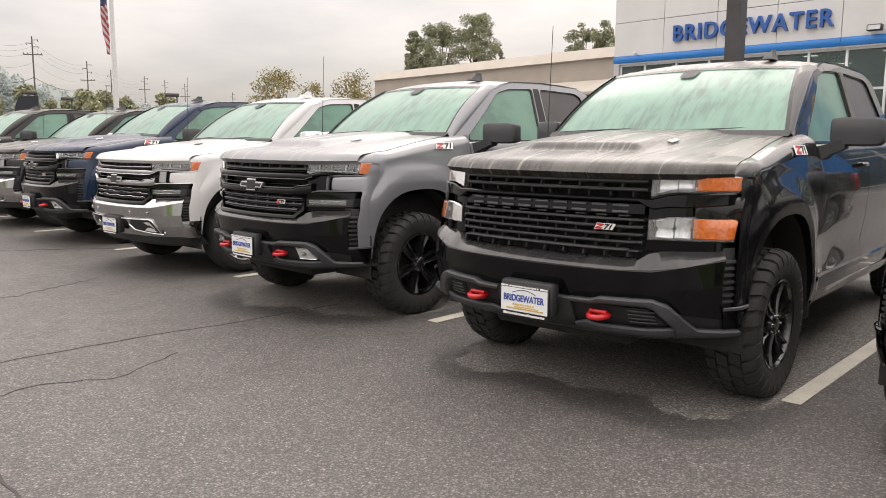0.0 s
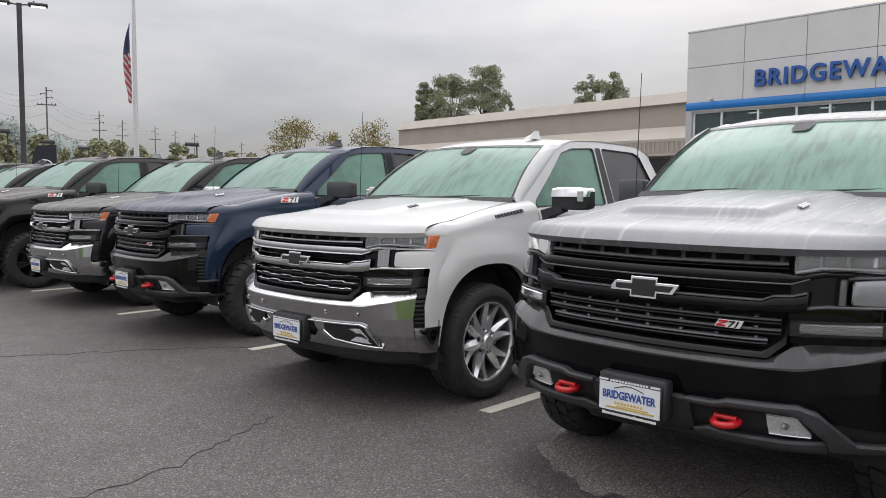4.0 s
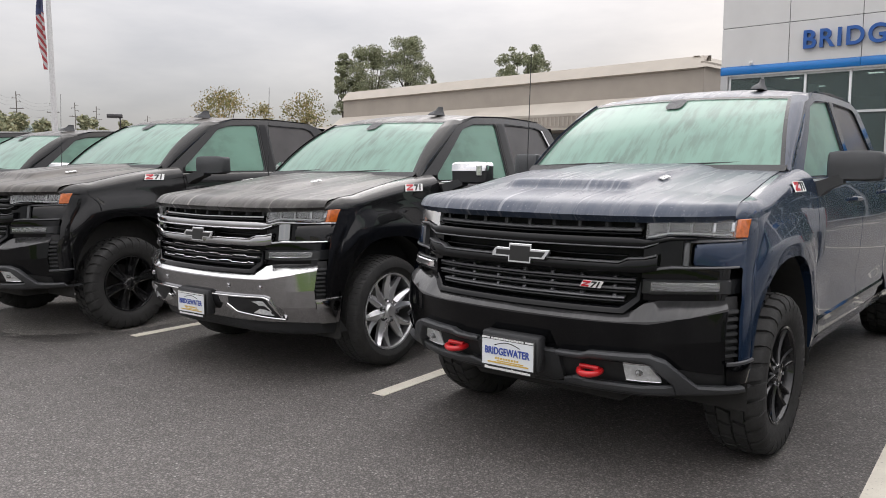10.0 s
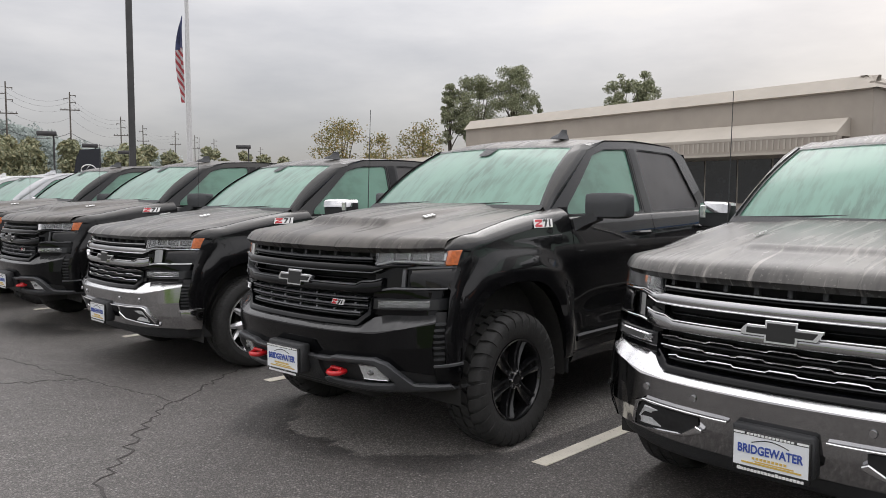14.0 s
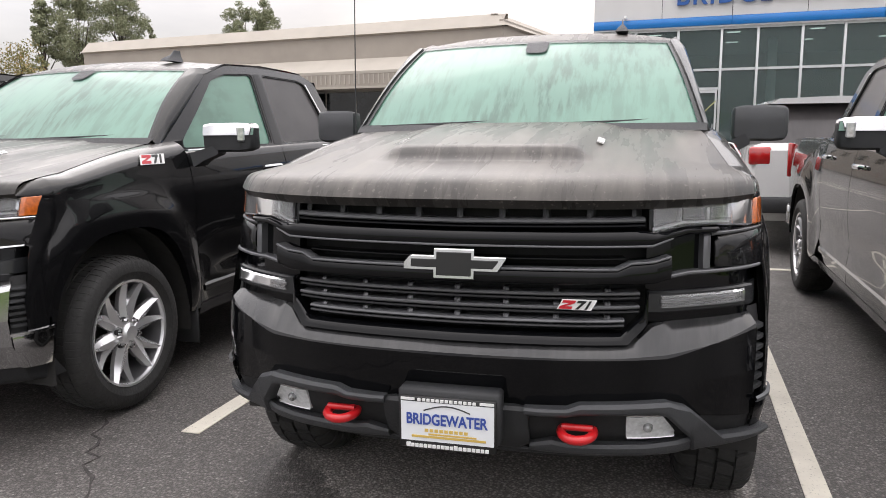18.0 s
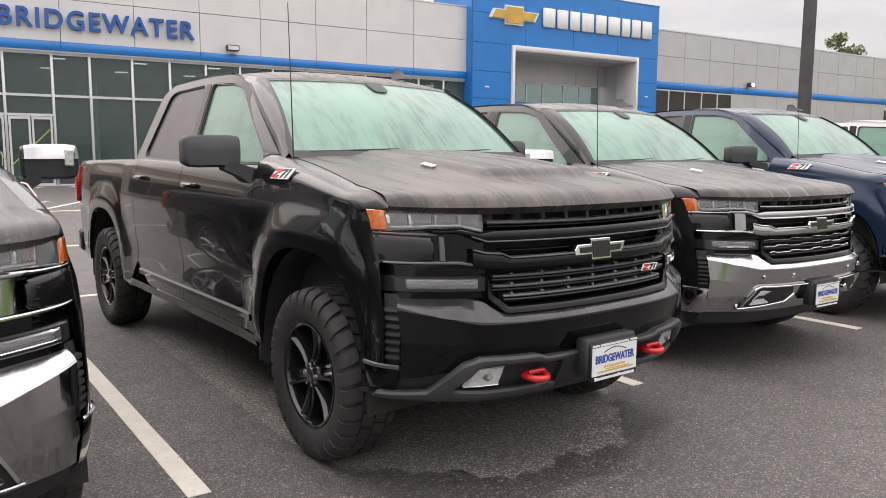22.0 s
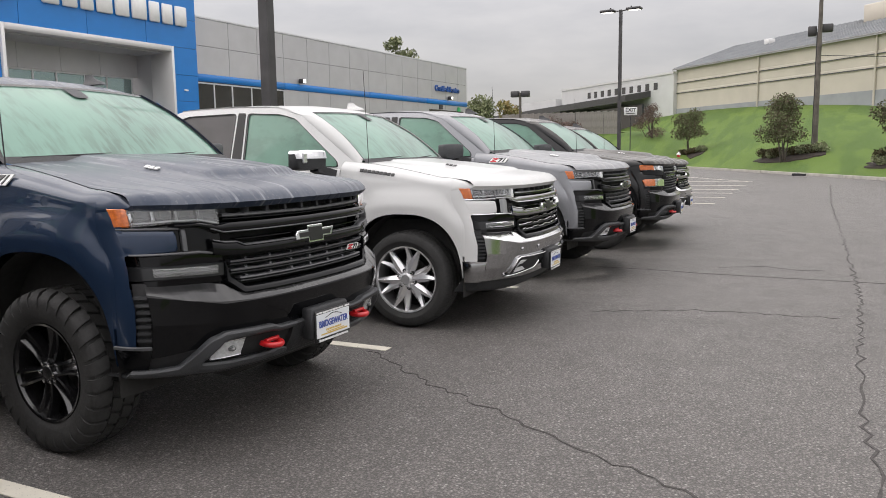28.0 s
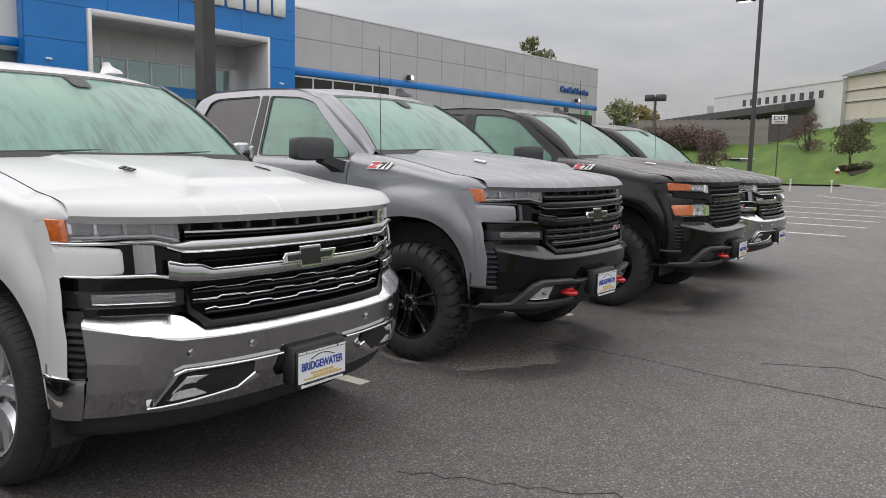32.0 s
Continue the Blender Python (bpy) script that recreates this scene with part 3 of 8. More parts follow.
def band(name, top, bot, d0, d1, mat, parent, label="", nx=0, edge=0.006, belly=0.0, sharp=40.0):
    """A piece of the front end between two lines of (x, z), standing d0 proud and reaching back to d1."""
    tx, tz = np.array(top).T
    bx, bz = np.array(bot).T
    x0, x1 = max(tx[0], bx[0]), min(tx[-1], bx[-1])
    nx = nx or max(4, int((x1 - x0) / 0.05) + 2)
    xs = spread_x(x0, x1, nx, tx, bx)
    rings = []
    for i, x in enumerate(xs):
        zt, zb = trim_z(x, np.interp(x, tx, tz)), trim_z(x, np.interp(x, bx, bz))
        e = min(edge, max(0.0005, (zt - zb) * 0.3))
        d = d0 - (e if i in (0, len(xs) - 1) else 0)
        pr = [(d1, zb), (d - e, zb), (d, zb + e)]
        pr += [(d + belly * math.sin(math.pi * k), zb + (zt - zb) * k) for k in ((0.25, 0.5, 0.75) if belly else (0.5,))]
        pr += [(d, zt - e), (d - e, zt), (d1, zt)]
        rings.append([front_at(x, z, q) for q, z in pr])
    return loft(name, rings, mat, parent, label, True, True, sharp)


def corner_sheet(name, sgn, rows, mat, parent, label="", sharp=40.0, n=11):
    """A skin on the rounded corner; rows of (height, from, to, proud)."""
    P = [[(sgn * x, y, zz) for x, y, zz in (corner_at(t, z, q) for t in np.linspace(a, b, n))] for z, a, b, q in rows]
    return sheet(name, P, mat, parent, label, sharp)


def mir(pts):
    return [(-x, *r) for x, *r in reversed(pts)]


def pair(name, top, bot, d0, d1, mat, parent, label="", **k):
    a = band(name, top, bot, d0, d1, mat, parent, label, **k)
    b = band(name, mir(top), mir(bot), d0, d1, mat, parent, label, **k)
    return a, b


def shell(name, lines, mat, parent, label="", n=44, x0=None, x1=None, sharp=30.0):
    """A skin through lines of (x, z, proud), each read off at shared x."""
    L = [np.array(q, float) for q in lines]
    a = x0 if x0 is not None else max(q[0, 0] for q in L)
    c = x1 if x1 is not None else min(q[-1, 0] for q in L)
    xs = spread_x(a, c, n)
    P = []
    for q in L:
        z = np.interp(xs, q[:, 0], q[:, 1])
        d = np.interp(xs, q[:, 0], q[:, 2])
        P.append([front_at(x, float(zz), float(dd)) for x, zz, dd in zip(xs, z, d)])
    return sheet(name, P, mat, parent, label, sharp)


def sym(half):
    """A line given for x >= 0, made whole."""
    return [(-x, *r) for x, *r in reversed(half) if x > 0] + list(half)


HUB_F, HUB_R = 1.02, 4.765


def side_x(y, z):
    x = np.interp(z, [0.40, 0.50, 0.62, 0.80, 0.98, 1.10, 1.20, 1.30, 1.40, 1.46], [0.945, 0.975, 0.985, 0.985, 0.995, 1.0, 0.994, 0.980, 0.955, 0.93])
    x = x - 0.012 * np.clip((1.75 - y) / 0.3, 0, 1) - 0.012 * np.clip((y - 3.95) / 0.3, 0, 1)
    x = x - 0.020 * np.clip((0.85 - y) / 0.5, 0, 1) ** 2 - 0.03 * np.clip((y - 5.3) / 0.55, 0, 1) ** 2
    # flared arches with a shoulder over each wheel
    for hub, wid, top in ((HUB_F, 0.53, 1.04), (HUB_R, 0.53, 1.02)):
        r = (np.abs((y - hub) / wid) ** 2.6 + np.clip((z - 0.42) / (top - 0.42), 0, 9) ** 2.6) ** (1 / 2.6)
        x = x + 0.036 * swell((1.40 - r) / 0.32) * (z > 0.3)
    # shallow scallop along the doors
    return x - 0.014 * np.exp(-((z - 0.74) / 0.10) ** 2) * np.clip((y - 1.7) / 0.3, 0, 1) * np.clip((4.1 - y) / 0.3, 0, 1)


def arch_z(y, hub, wid, top, low):
    k = np.abs((y - hub) / wid)
    return np.where(k < 1, 0.42 + (top - 0.42) * np.clip(1 - k ** 2.6, 0, 1) ** (1 / 2.6), low)


def ys_of(y0, y1, hub=None, wid=0.5, n=14):
    if hub is None:
        return np.linspace(y0, y1, n)
    a = hub - wid * np.cos(np.linspace(0, math.pi, 41))
    return np.concatenate([np.linspace(y0, hub - wid - 0.004, 5), a[1:-1], np.linspace(hub + wid + 0.004, y1, 5)])


def hood_half(y):
    return np.interp(y, [0.1, 0.40, 0.48, 0.58, 0.75, 1.0, 1.3, 1.62], [0.925, 0.925, 0.915, 0.893, 0.868, 0.848, 0.828, 0.806])


def hood_z(x, y, dome=1.0):
    s = np.abs(x) / 0.88
    z = np.interp(y, [0.08, 0.095, 0.12, 0.16, 0.22, 0.40, 0.9, 1.5, 1.7], [1.262, 1.285, 1.312, 1.332, 1.347, 1.372, 1.432, 1.495, 1.51])
    z = z - np.interp(y, [0.08, 0.2, 0.5, 1.1], [-0.004, 0.014, 0.036, 0.018]) * s ** 3.5
    k = swell((y - 0.42) / 0.08)
    wide = 0.36 + 0.05 * (y - 0.4)
    inner = 1 / (1 + np.exp(np.clip((np.abs(x) - wide) / 0.016, -40, 40)))
    return z + 0.046 * dome * (1 - 0.45 * np.clip((y - 0.8) / 0.6, 0, 1)) * k * inner + 0.010 * np.clip((y - 0.9) / 0.4, 0, 1) * np.exp(-((np.abs(x) - wide - 0.03) / 0.03) ** 2)


def hood_at(x, y):
    """Height of the hood at a place, its own front edge being swept back towards the sides."""
    u = min(1.0, abs(x) / float(hood_half(y)))
    fy = float(front_y(u * 0.925, 1.27)) - 0.035
    ry = 1.445 + 0.06 * u * u
    return float(hood_z(np.array(x), np.array(0.085 + max(0.0, y - fy) * (1.445 - 0.085) / (ry - fy))))


def gh_x(y, z):
    x = np.interp(z, [1.36, 1.45, 1.93, 1.99, 2.02], [0.950, 0.918, 0.748, 0.720, 0.700])
    return x - 0.065 * np.clip((2.15 - y) / 0.65, 0, 1) ** 1.5


def screen_at(s, t):
    """A place on the windscreen: s from side to side, t from the cowl up."""
    hw = 0.845 + (0.695 - 0.845) * t
    y = (1.40 + 0.11 * s * s) * (1 - t) + (2.03 + 0.11 * s * s) * t - 0.03 * math.sin(t * math.pi)
    return s * hw, y, 1.490 * (1 - t) + 1.945 * t + 0.025 * math.sin(t * math.pi) - 0.012 * s * s * t


def fender_back(y, z):
    """How far the fender's leading edge is swept back at a height, to meet the nose's corner."""
    return float(0.13 * swell((z - 0.92) / 0.28)) * min(1.0, max(0.0, (0.66 - y) / 0.19))


def fender_top(y):
    """Side edge and hood edge between which the fender's upper face turns."""
    y2 = y + fender_back(y, 1.27)
    h = float(hood_half(y2)) + 0.004
    zs = float(np.interp(y, [0.3, 0.47, 1.0, 1.7], [1.225, 1.240, 1.310, 1.395]))
    return float(side_x(np.array(y), np.array(zs))), zs, h, hood_at(h, y2) - 0.002


def rounded(poly, r, n=4):
    out = []
    k = len(poly)
    for i in range(k):
        p, a, b = Vector(poly[i]), Vector(poly[i - 1]), Vector(poly[(i + 1) % k])
        u, w = (a - p), (b - p)
        q = min(r, u.length * 0.45, w.length * 0.45)
        s, e = p + u.normalized() * q, p + w.normalized() * q
        for j in range(n + 1):
            t = j / n
            out.append(tuple((1 - t) ** 2 * s + 2 * t * (1 - t) * p + t * t * e))
    return out


def pane(name, poly, sgn, inset, mat, parent, label="", thick=0.012, hole=()):
    """A flat outline of (y, z), laid on the cab's side."""
    bm = bmesh.new()
    edges = []
    for loop in (poly, *hole):
        vs = [bm.verts.new((0, y, z)) for y, z in loop]
        edges += [bm.edges.new((vs[i], vs[(i + 1) % len(vs)])) for i in range(len(vs))]
    bmesh.ops.triangle_fill(bm, use_beauty=True, edges=edges)
    for zc in (1.45, 1.56, 1.68, 1.80, 1.90, 1.96):
        bmesh.ops.bisect_plane(bm, geom=bm.verts[:] + bm.edges[:] + bm.faces[:], plane_co=(0, 0, zc), plane_no=(0, 0, 1))
    ext = bmesh.ops.extrude_face_region(bm, geom=bm.faces[:])
    back = {v for v in ext["geom"] if isinstance(v, bmesh.types.BMVert)}
    for v in bm.verts:
        x = float(gh_x(v.co.y, v.co.z)) - inset - (thick if v in back else 0)
        v.co.x = sgn * x
    bm.verts.index_update()
    V, F = [tuple(v.co) for v in bm.verts], [tuple(v.index for v in fc.verts) for fc in bm.faces]
    bm.free()
    return link(name, V, F, mat, parent, label, True, 30)


CACHE = {}


def cached_build(key, root, build):
    """Build parts under root once for a key; for later roots reuse the meshes."""
    if key not in CACHE:
        build(root)
        CACHE[key] = list(root.children)
        return
    for o in CACHE[key]:
        c = copy_thing(o, o.matrix_basis.copy())
        c.parent = root


def wheel(root, x, y, sgn, kind):
    R = 0.420
    w = thing("wheel", "", "")
    w.parent = root
    w.matrix_basis = pose(x, y, R) @ (Matrix.Identity(4) if sgn > 0 else pose(0, 0, 0, 0, 0, 180))
    for k in ("label", "category"):
        if k in w:
            del w[k]
    key = ("wheel", kind)

    def build(w):
        rim_r = 0.283 if kind == "chrome" else 0.252
        hw = 0.138
        up = 0.0022 if kind == "chrome" else 0.013
        per = 64 if kind == "chrome" else 30
        lanes = [(-0.118, -0.072), (-0.064, -0.006), (0.006, 0.064), (0.072, 0.118)] if kind != "chrome" else [(-0.115, -0.066), (-0.058, -0.006), (0.006, 0.058), (0.066, 0.115)]
        # rows of the skin: radius, width, lane; lane -1 is plain, 9 a groove
        side = [(rim_r - 0.01, hw - 0.035), (rim_r + 0.012, hw - 0.012), (rim_r + 0.05, hw + 0.002), (R - 0.090, hw + 0.005), (R - 0.065, hw + 0.004), (R - 0.035, hw - 0.004)]
        lug = [0, 0, 0, 0, 1, 1]
        prof = [(r, -xx, -1, -k) for (r, xx), k in zip(side, lug)]
        for j, (xa, xb) in enumerate(lanes):
            prof += [(R - 0.008 - (0.012 if j == 0 else 0), xa, j, 0), (R - 0.008 - (0.012 if j == 3 else 0), xb, j, 0)]
            if j < 3:
                prof += [(R - 0.012, xb + 0.001, 9, 0), (R - 0.012, lanes[j + 1][0] - 0.001, 9, 0)]
        prof += [(r, xx, -1, k) for (r, xx), k in zip(side[::-1], lug[::-1])]
        phases = [0, 0.24, 0.26, 0.48, 0.5, 0.74, 0.76, 0.98]
        skew = 0.05 if kind != "chrome" else 0.012
        V, n_col = [], per * len(phases)
        for r, xx, lane, lg in prof:
            for i in range(per):
                for ph in phases:
                    p2 = (ph + 0.5) % 1 if lane in (1, 3) or lg > 0 else ph
                    high = p2 <= 0.745
                    rr, x2 = r, xx
                    if 0 <= lane < 9:
                        rr = r + up if high else r - (0.001 if kind == "chrome" else 0.004)
                    elif lg and kind != "chrome" and high:
                        rr, x2 = r + 0.004, xx + 0.006 * lg
                    a = (i + ph) * 2 * math.pi / per + skew * math.sin(xx * 24)
                    V.append((x2, rr * math.cos(a), rr * math.sin(a)))
        F = gridfaces(len(prof), n_col, True)
        link("tyre", V, F, M_RUBBER, w, "chunky off-road tyre" if kind != "chrome" else "black road tyre", True, 38)
        rim_m = M_RIMC if kind == "chrome" else M_RIMB
        lathe("rim", [(rim_r - 0.004, hw - 0.030), (rim_r + 0.006, hw - 0.020), (rim_r + 0.004, hw - 0.010), (rim_r - 0.008, hw - 0.014), (rim_r - 0.014, hw - 0.030)], rim_m, w, "", 48)
        lathe("rim_barrel", [(rim_r - 0.012, hw - 0.028), (rim_r - 0.028, 0.03), (rim_r - 0.035, -0.10)], M_RIMG if kind == "chrome" else M_RIMB, w, "", 40)
        lathe("brake_disc", [(0.02, 0.0), (0.165, 0.0), (0.165, -0.03), (0.02, -0.03)], M_BRAKE, w, "", 32)
        lathe("rim_back", [(0.21, -0.03), (rim_r - 0.034, -0.05), (rim_r - 0.034, -0.11), (0.02, -0.11)], M_DARK, w, "", 32)

        def spoke(a0, a1, width, cross, lift):
            """A spoke from the hub to the rim along an angle, of a given half width and cross-section."""
            rings = []
            for q in np.linspace(0, 1, 6):
                rad = 0.05 + (rim_r - 0.056) * q
                a = a0 + (a1 - a0) * q
                half = float(np.interp(q, *width))
                xo = hw - 0.016 + lift * math.sin(q * math.pi) - 0.014 * (1 - q)
                c, sn = math.cos(a), math.sin(a)
                rings.append([(xo + dx, rad * c - half * du * sn, rad * sn + half * du * c) for du, dx in cross])
            loft("spoke", rings, rim_m, w, "", True, True, 18)
        for i in range(6):
            a = i * 2 * math.pi / 6 + 0.26
            if kind == "chrome":
                blade = ((-1.0, -0.050), (-1.0, -0.024), (-0.15, 0.0), (1.0, -0.014), (1.0, -0.050))
                spoke(a - 0.10, a - 0.20, ([0, 0.22, 0.45, 1], [0.024, 0.040, 0.036, 0.012]), blade, -0.010)
                spoke(a + 0.10, a + 0.26, ([0, 0.22, 0.45, 1], [0.024, 0.036, 0.033, 0.014]), tuple((-u, d) for u, d in reversed(blade)), -0.022)
            else:
                channel = ((-1.0, -0.050), (-0.92, -0.004), (-0.62, 0.0), (-0.38, -0.020), (0.38, -0.020), (0.62, 0.0), (0.92, -0.004), (1.0, -0.050))
                spoke(a, a, ([0, 0.3, 1], [0.030, 0.036, 0.052]), channel, -0.014)
        lathe("hub_cap", [(0.0, hw - 0.010), (0.040, hw - 0.012), (0.045, hw - 0.022), (0.058, hw - 0.036), (0.088, hw - 0.040), (0.092, hw - 0.09)] if kind == "chrome" else [(0.0, hw - 0.018), (0.034, hw - 0.020), (0.040, hw - 0.028), (0.062, hw - 0.034), (0.070, hw - 0.05), (0.072, hw - 0.09)], rim_m if kind == "chrome" else M_RIMB, w, "", 28)
        for i in range(6):
            a, ro = (i * math.pi / 3 + 0.26 + math.pi / 6, 0.076) if kind == "chrome" else (i * math.pi / 3, 0.052)
            if kind == "chrome":
                lathe("lug_pocket", [(0.0, hw - 0.0385), (0.017, hw - 0.0385), (0.019, hw - 0.05)], M_DARK, w, "", 12, centre=(0, ro * math.cos(a), ro * math.sin(a)))
            lathe("lug_nut", [(0.0, hw - 0.014), (0.009, hw - 0.016), (0.011, hw - 0.04)], M_CHROME, w, "", 8, centre=(0, ro * math.cos(a), ro * math.sin(a)))
    cached_build(key, w, build)


def badge(parent, x, y, z, sgn, rx=90.0, rz=None, s=1.0):
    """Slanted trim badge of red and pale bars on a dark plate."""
    rz = 90 * sgn if rz is None else rz
    m = pose(x, y, z, rx, 0, rz)
    sl = 0.028

    def quad(name, x0, x1, z0, z1, d, mat, par, lean=sl):
        sh = lambda zz: (zz / 0.05) * lean
        v = [((q + sh(w)) * s, w * s, dd) for dd in (0, d) for q, w in ((x0, z0), (x1, z0), (x1, z1), (x0, z1))]
        ob = link(name, v, [(0, 1, 2, 3), (4, 5, 6, 7), (0, 1, 5, 4), (1, 2, 6, 5), (2, 3, 7, 6), (3, 0, 4, 7)], mat, par, "", False)
        return ob
    base = quad("badge", -0.085, 0.085, -0.026, 0.026, 0.006, M_SIGNW, parent)
    base.matrix_basis = m
    base["label"] = "red and silver slanted trim badge"
    for x0, x1, z0, z1, mt, lean in ((-0.078, -0.015, 0.009, 0.022, M_REDINK, sl), (-0.078, -0.015, -0.022, -0.009, M_REDINK, sl), (-0.058, -0.034, -0.009, 0.009, M_REDINK, 0.14),
                                     (-0.006, 0.036, 0.010, 0.022, M_BLKINK, sl), (0.014, 0.029, -0.022, 0.010, M_BLKINK, 0.05), (0.05, 0.062, -0.022, 0.022, M_BLKINK, sl)):
        quad("badge_bar", x0, x1, z0, z1, 0.009, mt, base, lean)


def body_parts(root, lift, key, trim):
    """Everything that carries the paint, plus the cab."""
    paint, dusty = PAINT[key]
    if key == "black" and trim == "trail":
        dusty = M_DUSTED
    up = pose(0, 0, lift)
    body = link("underbody", *boxdata(-0.80, 0.80, 0.45, 5.75, 0.50, 0.98), M_UNDER, root)
    body.matrix_basis = up
    block("chassis_frame", -0.46, 0.46, 0.30, 5.75, 0.34, 0.55, M_UNDER, root, "", 0.03)
    # rear axle and differential
    lathe("rear_axle", [(0.0, -0.85), (0.05, -0.85), (0.05, -0.2), (0.15, -0.1), (0.15, 0.1), (0.05, 0.2), (0.05, 0.85), (0, 0.85)], M_UNDER, root, "", 14, centre=(0, HUB_R, 0.42))

    def P(ob):
        ob.matrix_basis = up @ ob.matrix_basis
        return ob
    # hood
    us = np.unique(np.concatenate([np.linspace(-1, 1, 33), np.linspace(-0.55, -0.35, 8), np.linspace(0.35, 0.55, 8)]))
    rows = []
    for t in np.concatenate([[0, 0.012, 0.03, 0.055, 0.09, 0.14], np.linspace(0.19, 0.34, 10), np.linspace(0.4, 1, 10)]):
        row = []
        for u in us:
            hw0 = 0.925
            fy = float(front_y(u * hw0, 1.27)) - 0.035
            ry = 1.445 + 0.06 * u * u
            y = fy + (ry - fy) * t
            x = u * float(hood_half(y))
            z = float(hood_z(np.array(x), np.array(0.085 + (y - fy) * (1.445 - 0.085) / (ry - fy)), 0.45 if trim == "chrome" else 1.0))
            row.append((x, y, z))
        rows.append(row)
    first = [(x * 0.995, y + 0.03, z - 0.03) for x, y, z in rows[0]]
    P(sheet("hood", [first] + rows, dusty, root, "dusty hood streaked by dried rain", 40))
    # side panels
    for sgn in (1, -1):
        def panel(name, ys, zlow, ztop, mat, nv=22, extra=None, back=None):
            prof = []
            for i, y in enumerate(ys):
                zl, zt = float(zlow(y)), float(ztop(y))
                v = np.linspace(0, 1, nv)
                z = zl + (zt - zl) * v
                x = side_x(np.full(nv, y), z)
                col = [(sgn * (x[0] - 0.05), y, zl + 0.004)] + [(sgn * a, y, c) for a, c in zip(x, z)]
                if extra:
                    col += [(sgn * a, yy, c) for a, yy, c in extra(y, x[-1], zt)]
                if back:
                    col = [(a, yy + back(yy, c), c) for a, yy, c in col]
                prof.append(col)
            # turned-in ends
            a = [(p[0] - sgn * 0.03, p[1] + 0.0, p[2]) for p in prof[0]]
            b = [(p[0] - sgn * 0.03, p[1] - 0.0, p[2]) for p in prof[-1]]
            return P(sheet(name, [a] + prof + [b], mat, root, "", 32))

        def fender_roll(y, xs, zs):
            _, _, h, zh = fender_top(y)
            out = []
            for q in np.linspace(0.12, 1, 9):
                a = q * math.pi / 2
                out.append((h + (xs - h) * math.cos(a), y, zs + (zh - zs) * math.sin(a)))
            return out + [(h - 0.004, y, zh - 0.04)]
        panel("front_fender", ys_of(0.47, 1.655, HUB_F, 0.53), lambda y: arch_z(y, HUB_F, 0.53, 1.04, 0.70 if y < HUB_F else 0.47), lambda y: fender_top(y)[1], paint, 20, fender_roll, fender_back)
        # painted front of the fender, round the corner of the nose
        zs_n = fender_top(0.47)[1]
        top_z = lambda q: 1.266 + (zs_n - 1.266) * swell((q - 0.42) / 0.58)
        rows_n = []
        low = 0.645 if trim == "chrome" else 0.600
        for z in (low, low + 0.002, 0.70, 0.80, 0.90, 0.98, 1.035, 1.045, 1.10, 1.15, 1.17, 1.20, 1.22, None):
            a0 = 0.70 if z is not None and z < 1.04 else 0.625
            rows_n.append([(sgn * x, y, zz) for x, y, zz in (corner_at(q, top_z(q) if z is None else z, -0.02 if z == low else 0.0) for q in np.linspace(a0, 1, 12))])
        P(sheet("fender_front", rows_n, paint, root, "", 40))
        nose = [[], [], [], []]
        for q in np.linspace(0, 1, 10):
            ang = (1 - q) * math.pi / 2
            xs_, zs_, h_, zh_ = fender_top(0.47)
            E_ = np.array([h_ + (xs_ - h_) * math.cos(ang), 0.0, zs_ + (zh_ - zs_) * math.sin(ang)])
            E_[1] = 0.47 + fender_back(0.47, E_[2])
            F_ = np.array(corner_at(0.42 + 0.58 * q, top_z(0.42 + 0.58 * q)))
            mid_ = F_ * 0.5 + E_ * 0.5 + np.array([0.004 * (1 - q), -0.010 * (1 - q), 0.014 * (1 - q)])
            for k, p in enumerate((F_ + np.array([0, 0.006, -0.012 * (1 - q)]), F_, mid_, E_)):
                nose[k].append((sgn * p[0], p[1], p[2]))
        P(sheet("fender_nose", nose, paint, root, "", 50))
        belt = lambda y: np.interp(y, [1.6, 2.4, 4.0], [1.405, 1.41, 1.43])
        roll = lambda y, xs, zs: [(xs - 0.012, y, zs + 0.012), (xs - 0.03, y, zs + 0.018), (xs - 0.06, y, zs + 0.012)]
        d1 = panel("front_door", ys_of(1.663, 2.832), lambda y: 0.50, belt, paint, 24, roll)
        d2 = panel("rear_door", ys_of(2.840, 3.86), lambda y: np.interp(y, [2.8, 3.6, 3.86], [0.50, 0.50, 0.66]), belt, paint, 24, roll)
        panel("rocker_panel", ys_of(1.66, 4.25), lambda y: 0.425, lambda y: 0.494, paint if trim != "chrome" else paint, 4)
        bedtop = lambda y: np.interp(y, [3.86, 4.0, 5.9], [1.43, 1.43, 1.40])
        bedroll = lambda y, xs, zs: [(xs - 0.01, y, zs + 0.01), (xs - 0.05, y, zs + 0.014), (xs - 0.09, y, zs + 0.005), (xs - 0.09, y, zs - 0.35)]
        panel("bed_side", ys_of(3.868, 5.86, HUB_R, 0.53), lambda y: arch_z(y, HUB_R, 0.53, 1.02, 0.52 if y > HUB_R else np.interp(y, [3.868, 4.1], [0.66, 0.47])), bedtop, paint, 18, bedroll)
        # wheel wells
        for hub, wid in ((HUB_F, 0.535), (HUB_R, 0.54)):
            a = np.linspace(-0.1, math.pi + 0.1, 16)
            P(sheet("wheel_well_liner", [[(sgn * xx, hub - wid * math.cos(q), 0.42 + 0.63 * max(math.sin(q), -0.2)) for q in a] for xx in (0.985, 0.60, 0.55)], M_UNDER, root))
